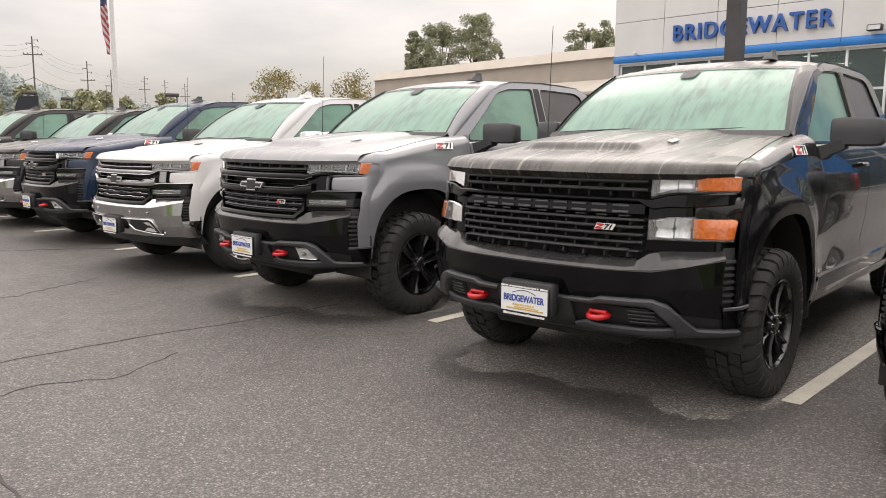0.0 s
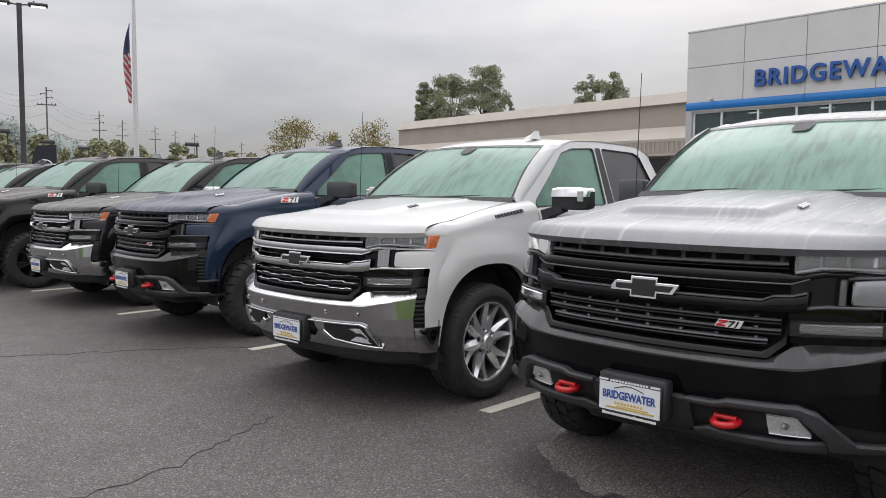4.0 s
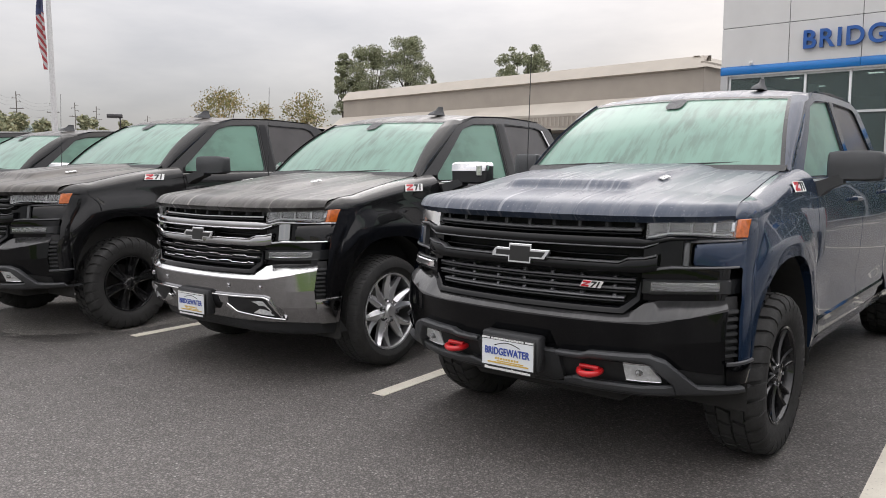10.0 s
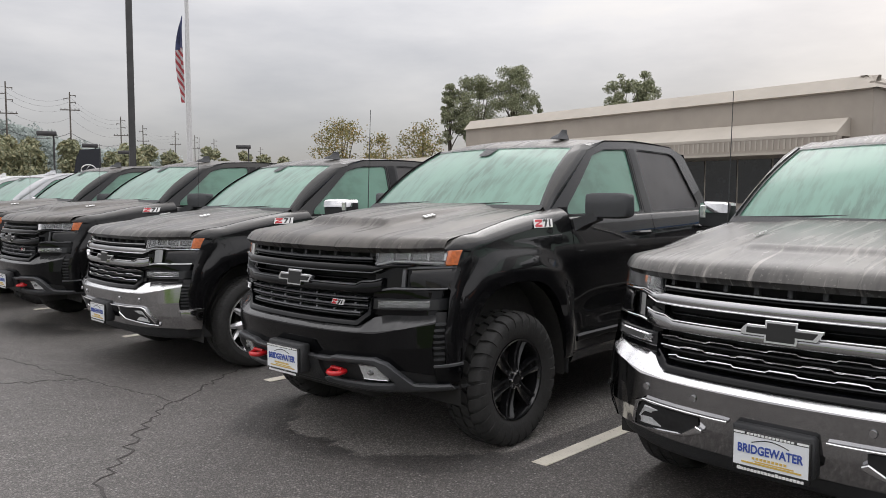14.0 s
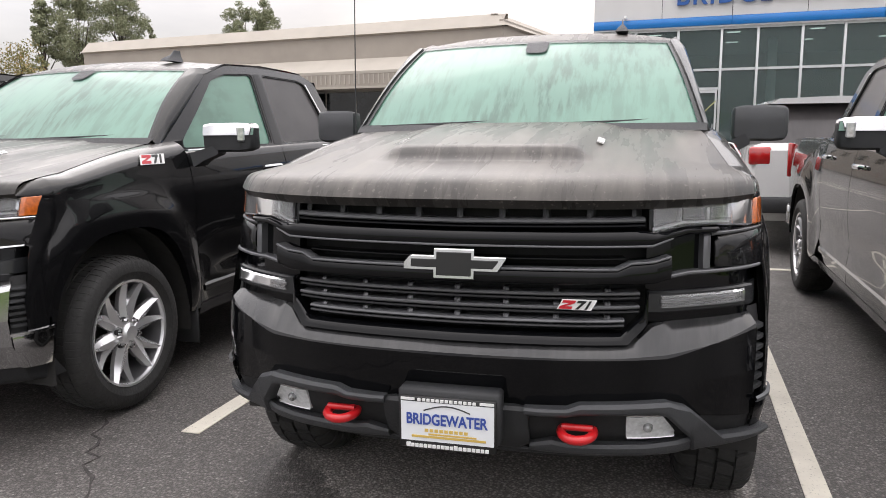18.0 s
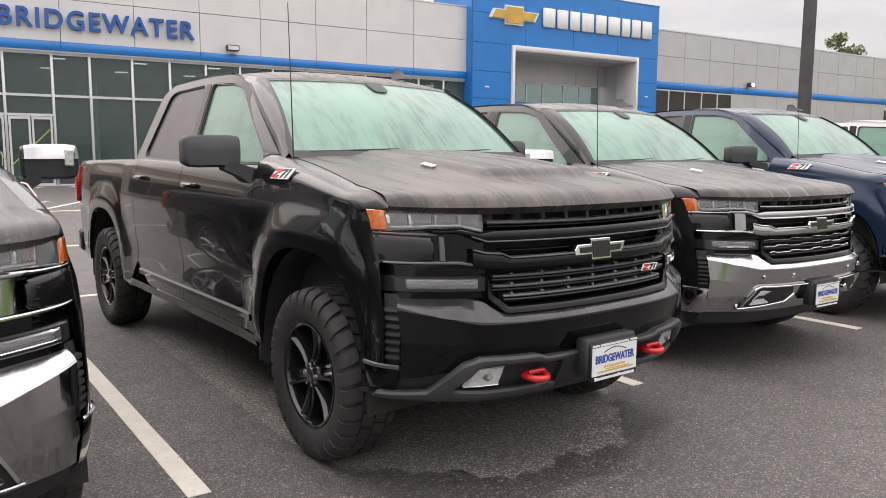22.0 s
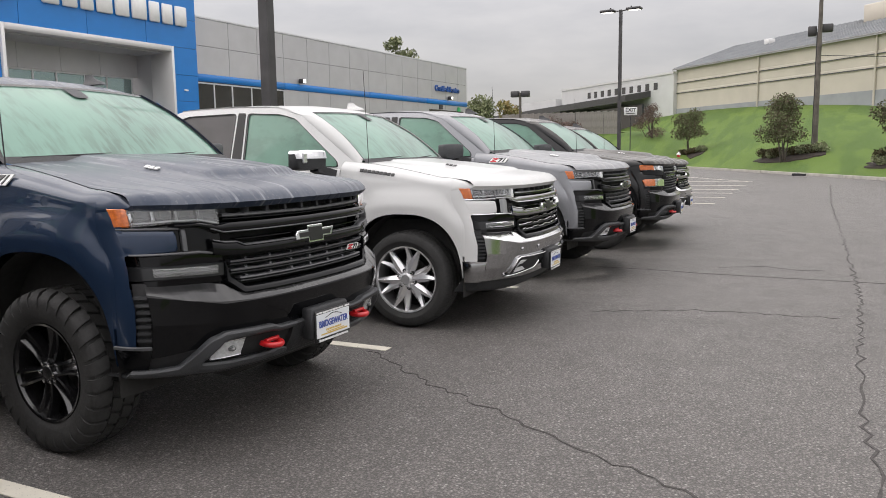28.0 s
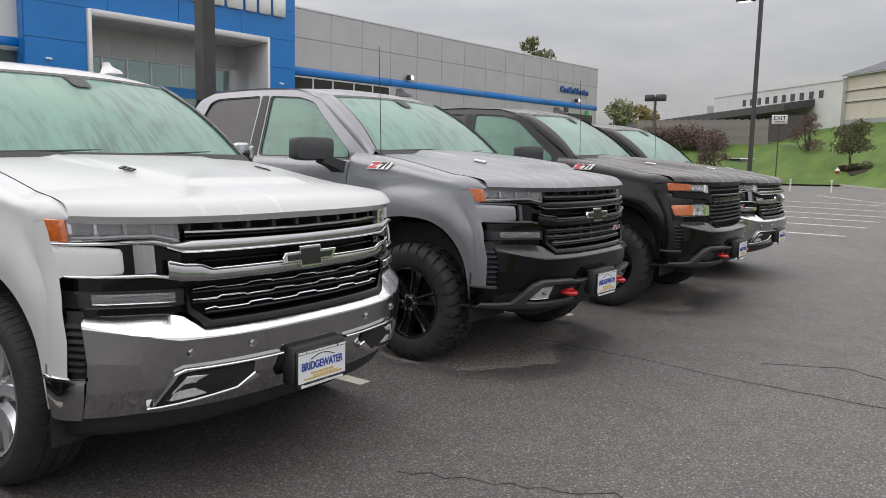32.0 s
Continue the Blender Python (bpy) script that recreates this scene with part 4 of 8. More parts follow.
        # mud flap, step bar end
        P(block("mud_flap", sgn * 0.80, sgn * 1.0, 1.60, 1.618, 0.26, 0.56, M_PLAST, root, "", 0.006)) if trim == "chrome" else P(block("mud_flap", sgn * 0.80, sgn * 0.985, 1.60, 1.615, 0.36, 0.56, M_PLAST, root, "", 0.006))
        # greenhouse side frame with two window openings
        outline = rounded([(1.52, 1.405), (1.545, 1.465), (2.16, 1.905), (2.48, 1.985), (3.0, 2.006), (3.62, 1.985), (3.80, 1.92), (4.0, 1.44), (3.99, 1.425), (2.8, 1.412)], 0.05, 4)
        w1 = rounded([(1.715, 1.432), (1.735, 1.485), (2.235, 1.878), (2.42, 1.925), (2.80, 1.945), (2.755, 1.436)], 0.04, 4)
        w2 = rounded([(2.90, 1.438), (2.925, 1.948), (3.52, 1.935), (3.62, 1.905), (3.80, 1.50), (3.77, 1.455)], 0.045, 4)
        P(pane("cab_side_frame", outline, sgn, 0.0, paint, root, "", 0.05, (w1, w2)))
        grow = lambda pl, k: [(sum(p[0] for p in pl) / len(pl) * (1 - k) + p[0] * k, sum(p[1] for p in pl) / len(pl) * (1 - k) + p[1] * k) for p in pl]
        P(pane("window_seal", grow(w1, 1.025), sgn, 0.006, M_FRIT, root, "", 0.02, (grow(w1, 0.965),)))
        P(pane("window_seal", grow(w2, 1.025), sgn, 0.006, M_FRIT, root, "", 0.02, (grow(w2, 0.965),)))
        P(pane("side_window", grow(w1, 1.0), sgn, 0.016, M_SIDE, root, "misted front door window with reflected sky in its colour"))
        P(pane("side_window", grow(w2, 1.0), sgn, 0.016, M_TINT, root, "dark tinted rear door window"))
        P(pane("pillar_cover", rounded([(2.772, 1.436), (2.818, 1.946), (2.905, 1.949), (2.885, 1.436)], 0.01, 2), sgn, -0.003, M_GBLK, root, "gloss black pillar cover", 0.02))
        if trim == "chrome":
            P(pane("window_chrome_strip", rounded([(1.72, 1.413), (1.72, 1.430), (3.80, 1.455), (3.80, 1.438)], 0.005, 2), sgn, -0.006, M_CHROME, root, "", 0.02))
            P(pane("window_chrome_strip", rounded([(3.80, 1.438), (3.795, 1.50), (3.615, 1.90), (3.63, 1.912), (3.825, 1.50), (3.83, 1.44)], 0.006, 2), sgn, -0.006, M_CHROME, root, "", 0.02))
        # A-pillar strip between side frame and windscreen
        ey, ez = (1.525, 1.545, 1.85, 2.16, 2.28), (1.40, 1.465, 1.685, 1.905, 1.938)
        pts = []
        for q in np.linspace(0, 1, 13):
            yy, zz = float(np.interp(q * 4, range(5), ey)), float(np.interp(q * 4, range(5), ez))
            a = np.array([sgn * (float(gh_x(yy, zz)) + 0.006), yy, zz])
            b = np.array(screen_at(sgn * 0.985, q)) + np.array([0, -0.012, 0.012])
            pts.append([a + np.array([-sgn * 0.02, 0.06, 0.0]), a, a * 0.5 + b * 0.5 + np.array([sgn * 0.008, -0.010, 0.010]), b, b + np.array([0, 0.03, -0.03])])
        P(sheet("windscreen_pillar", pts, paint, root, "", 60))
        # door handles
        for yy, zz in ((2.62, 1.285), (3.68, 1.305)):
            hm = M_CHROME if trim == "chrome" else paint
            xx = float(side_x(np.array(yy), np.array(zz)))
            hd = loft("door_handle", [[(sgn * (xx + o), yy + dy, zz + dz) for o, dz in ((w * 0.3, -h), (w, -h * 0.7), (w * 1.1, h * 0.3), (w * 0.8, h), (w * 0.2, h))] for dy, w, h in ((-0.11, 0.008, 0.010), (-0.09, 0.034, 0.016), (0.0, 0.042, 0.018), (0.09, 0.034, 0.017), (0.11, 0.008, 0.010))], hm, root, "chrome door handle" if trim == "chrome" else "")
            P(hd)
        # fuel-side lower door moulding
        P(sheet("lower_door_moulding", [[(sgn * (float(side_x(np.array(y), np.array(z))) + o), y, z) for y in np.linspace(1.70, 3.80, 12)] for z, o in ((0.56, -0.002), (0.57, 0.010), (0.60, 0.012), (0.615, -0.002))], M_GBLK if trim != "chrome" else paint, root))
        # mirror
        mc = M_CHROME if trim == "chrome" else M_CLAD
        ms = []
        for q, wd, h0, h1 in ((0.0, 0.07, 1.440, 1.562), (0.010, 0.10, 1.420, 1.578), (0.05, 0.115, 1.412, 1.586), (0.20, 0.115, 1.410, 1.588), (0.250, 0.105, 1.414, 1.584), (0.268, 0.085, 1.424, 1.572), (0.275, 0.06, 1.442, 1.555)):
            xx = sgn * (0.985 + q)
            yc = 1.835 + 0.42 * q
            ms.append([(xx, yc - wd * 0.58, h0 + 0.014), (xx, yc - wd * 0.62, (h0 + h1) / 2), (xx, yc - wd * 0.58, h1 - 0.014), (xx, yc - wd * 0.45, h1), (xx, yc + wd * 0.45, h1 - 0.005), (xx, yc + wd * 0.5, h0 + 0.01), (xx, yc - wd * 0.1, h0)])
        mr = P(loft("side_mirror", ms, M_CLAD if trim != "chrome" else M_PLAST, root, "black plastic side mirror" if trim != "chrome" else "side mirror with chrome cap", True, True, 45))
        if trim == "chrome":
            mt = [[(p[0] + sgn * 0.0, p[1] - 0.006 * (j < 3), p[2] + (0.004 if j in (3, 4) else 0)) for j, p in enumerate(r[1:5])] for r in ms]
            cap = sheet("mirror_cap", [[(a[0], a[1] - 0.004, a[2] + 0.015), b2_, c2, d2_] for a, b2_, c2, d2_ in mt], M_CHROME, mr)
            link("mirror_signal", *boxdata(-0.024, 0.024, -0.012, 0.012, -0.045, 0.045, 0.008), M_REFL, mr).matrix_basis = pose(sgn * 1.205, 1.853, 1.52, 0, 0, 22 * sgn)
        P(loft("mirror_arm", [[(sgn * x, y + dy * k, z + dz * k) for dy, dz in ((-0.05, -0.03), (0.05, -0.03), (0.05, 0.03), (-0.04, 0.04))] for x, y, z, k in ((0.92, 1.735, 1.345, 1.5), (0.972, 1.76, 1.365, 1.3), (1.01, 1.80, 1.395, 1.0), (1.07, 1.85, 1.425, 0.9))], M_PLAST, root, "", True, True, 40))
        block("tail_lamp", sgn * 0.93, sgn * 0.985, 5.80, 5.875, 1.02 + lift, 1.36 + lift, M_TAIL, root, "red tail lamp", 0.01)
    # windscreen
    W = [[screen_at(s, t) for s in np.linspace(-1, 1, 25)] for t in np.linspace(0, 1, 10)]
    P(sheet("windscreen", W, M_WIND, root, "misted greenish windscreen with reflected sky in its colour", 60))
    Wn = np.array(W)
    fr = []
    for a, b in ((0, 1), (9, 8)):
        fr.append([Wn[a] + (0, -0.004, 0.006), Wn[a] * 0.72 + Wn[b] * 0.28 + (0, -0.004, 0.006)])
    P(sheet("windscreen_border", fr[1], M_FRIT, root))
    for sg in (1, -1):
        P(sheet("windscreen_border", [[np.array(screen_at(sg * q, t)) + (0, -0.005, 0.006) for t in np.linspace(0, 1, 8)] for q in (0.955, 0.995)], M_FRIT, root))
    P(sheet("cowl", [Wn[0] + (0, -0.06, -0.02), Wn[0] + (0, -0.02, 0.004), Wn[0] * 0.9 + Wn[1] * 0.1 + (0, -0.006, 0.010)], M_PLAST, root, "black wiper cowl"))
    for x0, x1, in ((-0.72, -0.05), (0.02, 0.66)):
        xs = np.linspace(x0, x1, 6)
        P(tube("wiper", [(x, 1.395 + 0.11 * (x / 0.845) ** 2 + 0.050 * i / 5, 1.500 + 0.022 * i / 5) for i, x in enumerate(xs)], 0.006, M_PLAST, root, "", 6))
    P(sheet("mirror_base", [[np.array(screen_at(q * k, t)) + (0, -0.006, 0.007) for q in (-0.085, -0.04, 0.04, 0.085)] for t, k in ((0.80, 0.5), (0.815, 0.8), (0.84, 0.92), (0.97, 1.0))], M_CLAD, root, "dark inner mirror base"))
    # roof
    R = []
    for t in np.linspace(0, 1, 12):
        y = 2.03 + (3.86 - 2.03) * t ** 1.6
        row = []
        for s in np.linspace(-1, 1, 21):
            hw = np.interp(y, [2.03, 2.4, 3.5, 3.9], [0.695, 0.715, 0.715, 0.69])
            zc = np.interp(y, [2.03, 2.10, 2.35, 2.9, 3.5, 3.86], [1.947, 1.980, 2.022, 2.044, 2.030, 1.985])
            row.append((s * hw, y + 0.13 * s * s * (1 - t), zc - (0.012 + 0.030 * min(1, t * 4)) * abs(s) ** 3.0 - (0.012 if 0.80 < abs(s) < 0.9 else 0)))
        R.append(row)
    for sg in (1, -1):
        rail = []
        for row in R:
            ex, ey, ez = row[-1]
            if ey < 3.82:
                zt = float(np.interp(ey, [2.0, 2.18, 2.48, 3.0, 3.62, 3.80], [1.76, 1.905, 1.985, 2.006, 1.985, 1.92])) + 0.002
                ax = float(gh_x(ey, zt)) + 0.001
                rail.append([(sg * (ax - 0.004), ey, zt - 0.02), (sg * ax, ey, zt), (sg * (ax * 0.5 + ex * 0.5 + 0.006), ey, (zt + ez) / 2 + 0.012), (sg * (ex - 0.012), ey, ez + 0.003)])
        P(sheet("roof_rail", rail, paint, root, "", 50))
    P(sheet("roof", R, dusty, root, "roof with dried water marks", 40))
    back = [[(s * 0.70, 3.86 + 0.06, 1.972 - 0.03 * abs(s) ** 3) for s in np.linspace(-1, 1, 9)], [(s * 0.80, 4.0, 1.45) for s in np.linspace(-1, 1, 9)], [(s * 0.86, 4.0, 0.9) for s in np.linspace(-1, 1, 9)]]
    P(sheet("cab_back", [[(s * 0.69, 3.86, 1.985 - 0.042 * abs(s) ** 3) for s in np.linspace(-1, 1, 9)]] + back, paint, root))
    # bed floor, tailgate, rear bumper
    P(block("bed_floor", -0.88, 0.88, 4.0, 5.80, 0.93, 0.97, M_PLAST, root))
    P(block("tailgate", -0.90, 0.90, 5.80, 5.87, 0.80, 1.41, paint, root, "", 0.02))
    P(block("rear_bumper", -0.96, 0.96, 5.80, 5.98, 0.52, 0.74, M_BCHROME if trim == "chrome" else M_GBLK, root, "", 0.03))
    # roof antenna fin
    fin = [[(0.43 + dx * k, 2.34 + dy, 2.008 + dz) for dx, dy in ((-0.03 * k, -0.12 + 0.11 * q), (0.0, -0.13 + 0.12 * q), (0.03 * k, -0.12 + 0.11 * q), (0.02 * k, 0.06), (-0.02 * k, 0.06))] for q, k, dz in ((0, 1.1, 0), (0.15, 0.9, 0.02), (0.7, 0.45, 0.045), (1.0, 0.22, 0.078))]
    P(loft("roof_fin", fin, paint if key in ("white", "silver") else M_CLAD, root, "", True, True, 50))
    # whip antenna on the fender
    P(tube("antenna", [(-0.845, 1.43, 1.40), (-0.845, 1.445, 1.80), (-0.845, 1.465, 2.26)], [0.004, 0.003, 0.0022], M_PLAST, root, "", 6))
    return dusty


def front_common(root, lift, key, trim):
    paint, dusty = PAINT[key]
    up = pose(0, 0, lift)

    def P(obs):
        for o in (obs if isinstance(obs, tuple) else (obs,)):
            o.matrix_basis = up @ o.matrix_basis
        return obs
    LOWER[0] = 0.0 if trim == "chrome" else 1.0
    bar = M_BCHROME if trim == "chrome" else M_GBLK
    hi = M_CHROME if trim == "chrome" else M_GREYBAR
    # dark backing of the whole nose
    P(band("grille_backing", sym([(0, 1.275), (0.6, 1.275), (0.93, 1.29)]), sym([(0, 0.70), (0.93, 0.70)]), -0.10, -0.30, M_DARK, root))
    # painted finger of the fender under the headlamp
    P(pair("fender_corner", [(0.800, 1.134), (0.806, 1.147), (0.85, 1.153), (0.957, 1.159)], [(0.800, 1.064), (0.806, 1.052), (0.85, 1.047), (0.957, 1.040)], 0.0, -0.10, paint, root, belly=0.003))
    P(pair("lamp_surround", [(0.60, 1.185), (0.955, 1.175)], [(0.60, 0.905), (0.70, 0.905), (0.955, 0.90)], -0.030, -0.2, M_GBLK, root, "gloss black lamp surround"))
    if trim != "custom":
        # headlamp: housing, three inner reflectors, lens, amber marker
        a, b = P(pair("headlamp", [(0.605, 1.258), (0.78, 1.264), (0.957, 1.264)], [(0.605, 1.182), (0.80, 1.182), (0.957, 1.166)], -0.03, -0.10, M_LAMPIN, root, "clear headlamp with amber marker"))
        for o, sg in ((a, 1), (b, -1)):
            m = (lambda q: q) if sg > 0 else mir
            for x0, x1 in ((0.618, 0.690), (0.712, 0.782), (0.804, 0.862), (0.880, 0.922)):
                band("reflector", m([(x0, 1.250), (x1, 1.254)]), m([(x0, 1.204), (x1, 1.202)]), -0.024, -0.028, M_LAMPG, o, belly=-0.006)
                band("light_bar", m([(x1, 1.246), (x1 + 0.010, 1.247)]), m([(x1 - 0.004, 1.198), (x1 + 0.010, 1.198)]), -0.012, -0.03, M_REFL, o, nx=3)
            band("light_strip", m([(0.612, 1.200), (0.80, 1.199), (0.925, 1.190)]), m([(0.612, 1.192), (0.80, 1.191), (0.925, 1.182)]), -0.012, -0.03, M_REFL, o)
            band("amber_marker", m([(0.928, 1.260), (0.957, 1.260)]), m([(0.928, 1.172), (0.957, 1.168)]), 0.002, -0.03, M_AMBER, o, "amber side marker")
            band("lens", m([(0.607, 1.257), (0.78, 1.263), (0.930, 1.263)]), m([(0.607, 1.184), (0.80, 1.184), (0.930, 1.170)]), 0.0, -0.006, M_LENS, o)
        # bracket round the fender's finger, and lower running lamp
        if trim == "chrome":
            P(pair("lamp_bracket", [(0.700, 1.170), (0.780, 1.166)], [(0.700, 1.046), (0.768, 1.046)], 0.0, -0.06, M_BCHROME, root))
            P(pair("lamp_bracket_top", [(0.70, 1.182), (0.955, 1.168)], [(0.70, 1.168), (0.955, 1.158)], 0.006, -0.06, M_CHROME, root))
        else:
            P(pair("lamp_bracket", [(0.762, 1.158), (0.784, 1.158)], [(0.762, 1.046), (0.784, 1.046)], 0.002, -0.06, M_GREYBAR, root))
            P(pair("lamp_bracket_top", [(0.784, 1.164), (0.955, 1.166)], [(0.784, 1.152), (0.955, 1.158)], 0.004, -0.06, M_GREYBAR, root))
        P(pair("lamp_bracket_foot", [(0.625, 1.046), (0.735, 1.048), (0.95, 1.048)], [(0.625, 1.034), (0.735, 1.036), (0.95, 1.038)], 0.006, -0.06, hi, root))
        a, b = P(pair("running_lamp", [(0.60, 1.005), (0.945, 1.008)], [(0.60, 0.935), (0.945, 0.942)], -0.012, -0.09, M_LAMPIN, root, "lower running lamp"))
        for o, sg in ((a, 1), (b, -1)):
            m = (lambda q: q) if sg > 0 else mir
            tp, bt = m([(0.640, 0.980), (0.90, 0.984)]), m([(0.640, 0.970), (0.90, 0.974)])
            band("light_guide", tp, bt, -0.006, -0.02, M_LAMPG, o)
            band("lens", [(q[0], q[1] + 0.014) for q in tp], [(q[0], q[1] - 0.016) for q in bt], 0.002, -0.004, M_LENS, o)
    else:
        for zt, zb in ((1.268, 1.178), (1.062, 0.965)):
            a, b = P(pair("headlamp", [(0.60, zt), (0.957, zt - 0.002)], [(0.60, zb), (0.957, zb - 0.004)], -0.03, -0.18, M_LAMPIN, root, "clear headlamp with large amber indicator"))
            for o, sg in ((a, 1), (b, -1)):
                for x0, x1, mt, nm in ((0.64, 0.72, M_REFL, "reflector"), (0.725, 0.795, M_REFL, "reflector"), (0.80, 0.955, M_AMBER, "amber_indicator")):
                    tp, bt = [(x0, zt - 0.008), (x1, zt - 0.008)], [(x0, zb + 0.010), (x1, zb + 0.006)]
                    band(nm, tp if sg > 0 else mir(tp), bt if sg > 0 else mir(bt), -0.014 if nm == "reflector" else 0.003, -0.03, mt, o, belly=-0.012 if nm == "reflector" else 0.0)
                tp, bt = [(0.605, zt), (0.956, zt - 0.002)], [(0.605, zb + 0.002), (0.956, zb - 0.002)]
                band("lens", tp if sg > 0 else mir(tp), bt if sg > 0 else mir(bt), 0.0, -0.006, M_LENS, o)
    # grille
    if trim == "custom":
        P(band("grille_main_bar", sym([(0, 1.178), (0.55, 1.178), (0.62, 1.172), (0.93, 1.18)]), sym([(0, 1.158), (0.55, 1.158), (0.62, 1.115), (0.76, 1.105), (0.93, 1.12)]), 0.012, -0.08, M_GBLK, root))
        for zc in (1.245, 1.212):
            P(band("grille_slat", sym([(0, zc + 0.008), (0.585, zc + 0.008)]), sym([(0, zc - 0.008), (0.585, zc - 0.008)]), -0.01, -0.07, M_PLAST, root))
        P(band("grille_name_panel", sym([(0, 1.150), (0.58, 1.150)]), sym([(0, 1.085), (0.58, 1.085)]), -0.02, -0.08, M_GBLK, root, "black panel with raised lettering shapes"))
        for i in range(9):
            x = -0.46 + i * 0.115
            P(band("raised_letter_bar", [(x - 0.042, 1.142), (x + 0.042, 1.142)], [(x - 0.042, 1.128), (x + 0.042, 1.128)], -0.008, -0.03, M_GREYBAR, root))
            P(band("raised_letter_bar", [(x - 0.042, 1.108), (x + 0.042, 1.108)], [(x - 0.042, 1.094), (x + 0.042, 1.094)], -0.008, -0.03, M_GREYBAR, root))
        for j, zc in enumerate((1.060, 1.022, 0.984, 0.946, 0.908)):
            lim = 0.58 if zc > 0.93 else 0.52
            P(band("grille_slat", sym([(0, zc + 0.007), (lim, zc + 0.007)]), sym([(0, zc - 0.007), (lim, zc - 0.007)]), -0.008, -0.07, M_PLAST, root))
        for j, (za, zb_) in enumerate(((1.270, 1.245), (1.245, 1.212), (1.212, 1.178), (1.085, 1.060), (1.060, 1.022), (1.022, 0.984), (0.984, 0.946), (0.946, 0.908), (0.908, 0.87))):
            for i in range(10):
                x = -0.54 + i * 0.12 + (0.06 if j % 2 else 0)
                if abs(x) < 0.56:
                    P(band("grille_link", [(x - 0.028, za), (x + 0.028, za)], [(x - 0.028, za - 0.010), (x + 0.028, za - 0.010)], -0.016, -0.07, M_PLAST, root, nx=3))
                    P(band("grille_web", [(x - 0.030, za), (x - 0.018, za)], [(x - 0.030, zb_), (x - 0.018, zb_)], -0.02, -0.07, M_PLAST, root, nx=3))
    else:
        thin = M_GREYBAR if trim != "chrome" else M_CHROME
        # top opening
        P(band("grille_slat", sym([(0, 1.226), (0.585, 1.232)]), sym([(0, 1.214), (0.585, 1.220)]), -0.006, -0.06, thin, root))
        P(band("grille_slat", sym([(0, 1.210), (0.585, 1.216)]), sym([(0, 1.202), (0.585, 1.208)]), -0.010, -0.06, M_GBLK, root))
        # main bars reaching to the lamps
        P(band("grille_main_bar", sym([(0, 1.194), (0.58, 1.198), (0.64, 1.186), (0.80, 1.180)]), sym([(0, 1.150), (0.58, 1.154), (0.62, 1.156), (0.80, 1.166)]), 0.014, -0.08, bar, root, "chrome grille bar" if trim == "chrome" else "gloss black grille bar", belly=0.004))
        P(band("grille_bar_edge", sym([(0, 1.156), (0.60, 1.160), (0.66, 1.166)]), sym([(0, 1.149), (0.60, 1.153), (0.66, 1.159)]), 0.020, -0.02, hi, root))
        P(band("grille_slat", sym([(0, 1.112), (0.53, 1.116)]), sym([(0, 1.104), (0.53, 1.108)]), -0.012, -0.06, M_GBLK, root))
        P(band("grille_middle_bar", sym([(0, 1.082), (0.50, 1.084), (0.54, 1.104), (0.66, 1.108)]), sym([(0, 1.030), (0.66, 1.034)]), 0.016, -0.08, bar, root, belly=0.004))
        P(band("grille_bar_edge", sym([(0, 1.084), (0.50, 1.086), (0.54, 1.106), (0.655, 1.110)]), sym([(0, 1.076), (0.50, 1.078), (0.54, 1.098), (0.655, 1.102)]), 0.024, -0.02, hi, root))
        # lower mesh
        for k, zc in enumerate((0.995, 0.952, 0.910)):
            lim = (0.575, 0.575, 0.53)[k]
            if trim == "chrome":
                wave = []
                for i in range(-3, 4):
                    xk = i * 0.27 + (0.135 if k == 1 else 0.0)
                    wave += [(xk - 0.066, 0.0), (xk - 0.054, 0.011), (xk + 0.054, 0.011), (xk + 0.066, 0.0)]
                wave = [(-lim, 0.0)] + [p for p in wave if abs(p[0]) < lim - 0.01] + [(lim, 0.0)]
                P(band("grille_slat", [(x, zc + 0.008 + d * 0.65) for x, d in wave], [(x, zc + 0.001 + d * 0.65) for x, d in wave], 0.0, -0.04, M_CHROME, root, "kinked chrome grille slat"))
            else:
                P(band("grille_slat", sym([(0, zc + 0.007), (lim, zc + 0.012)]), sym([(0, zc - 0.004), (lim, zc + 0.001)]), -0.004, -0.06, thin, root))
            P(band("grille_slat", sym([(0, zc - 0.010), (lim, zc - 0.005)]), sym([(0, zc - 0.017), (lim, zc - 0.012)]), -0.010, -0.06, M_PLAST, root))
            if trim != "chrome":
                for i in range(7):
                    x = -0.48 + 0.16 * i
                    P(band("grille_stud", [(x - 0.009, zc + 0.020), (x + 0.009, zc + 0.020)], [(x - 0.011, zc), (x + 0.011, zc)], -0.014, -0.05, M_GREYBAR, root, nx=3))
        for i in range(9):
            x = -0.56 + 0.14 * i
            P(band("grille_stud", [(x - 0.010, 1.268), (x + 0.010, 1.268)], [(x - 0.010, 1.222), (x + 0.010, 1.222)], -0.03, -0.07, M_CLAD, root, nx=3))
        P(band("grille_lower_frame", sym([(0, 0.872), (0.52, 0.876), (0.585, 0.935), (0.60, 1.01)]), sym([(0, 0.840), (0.54, 0.845), (0.60, 0.905), (0.61, 0.99)]), 0.004, -0.08, M_GBLK, root))
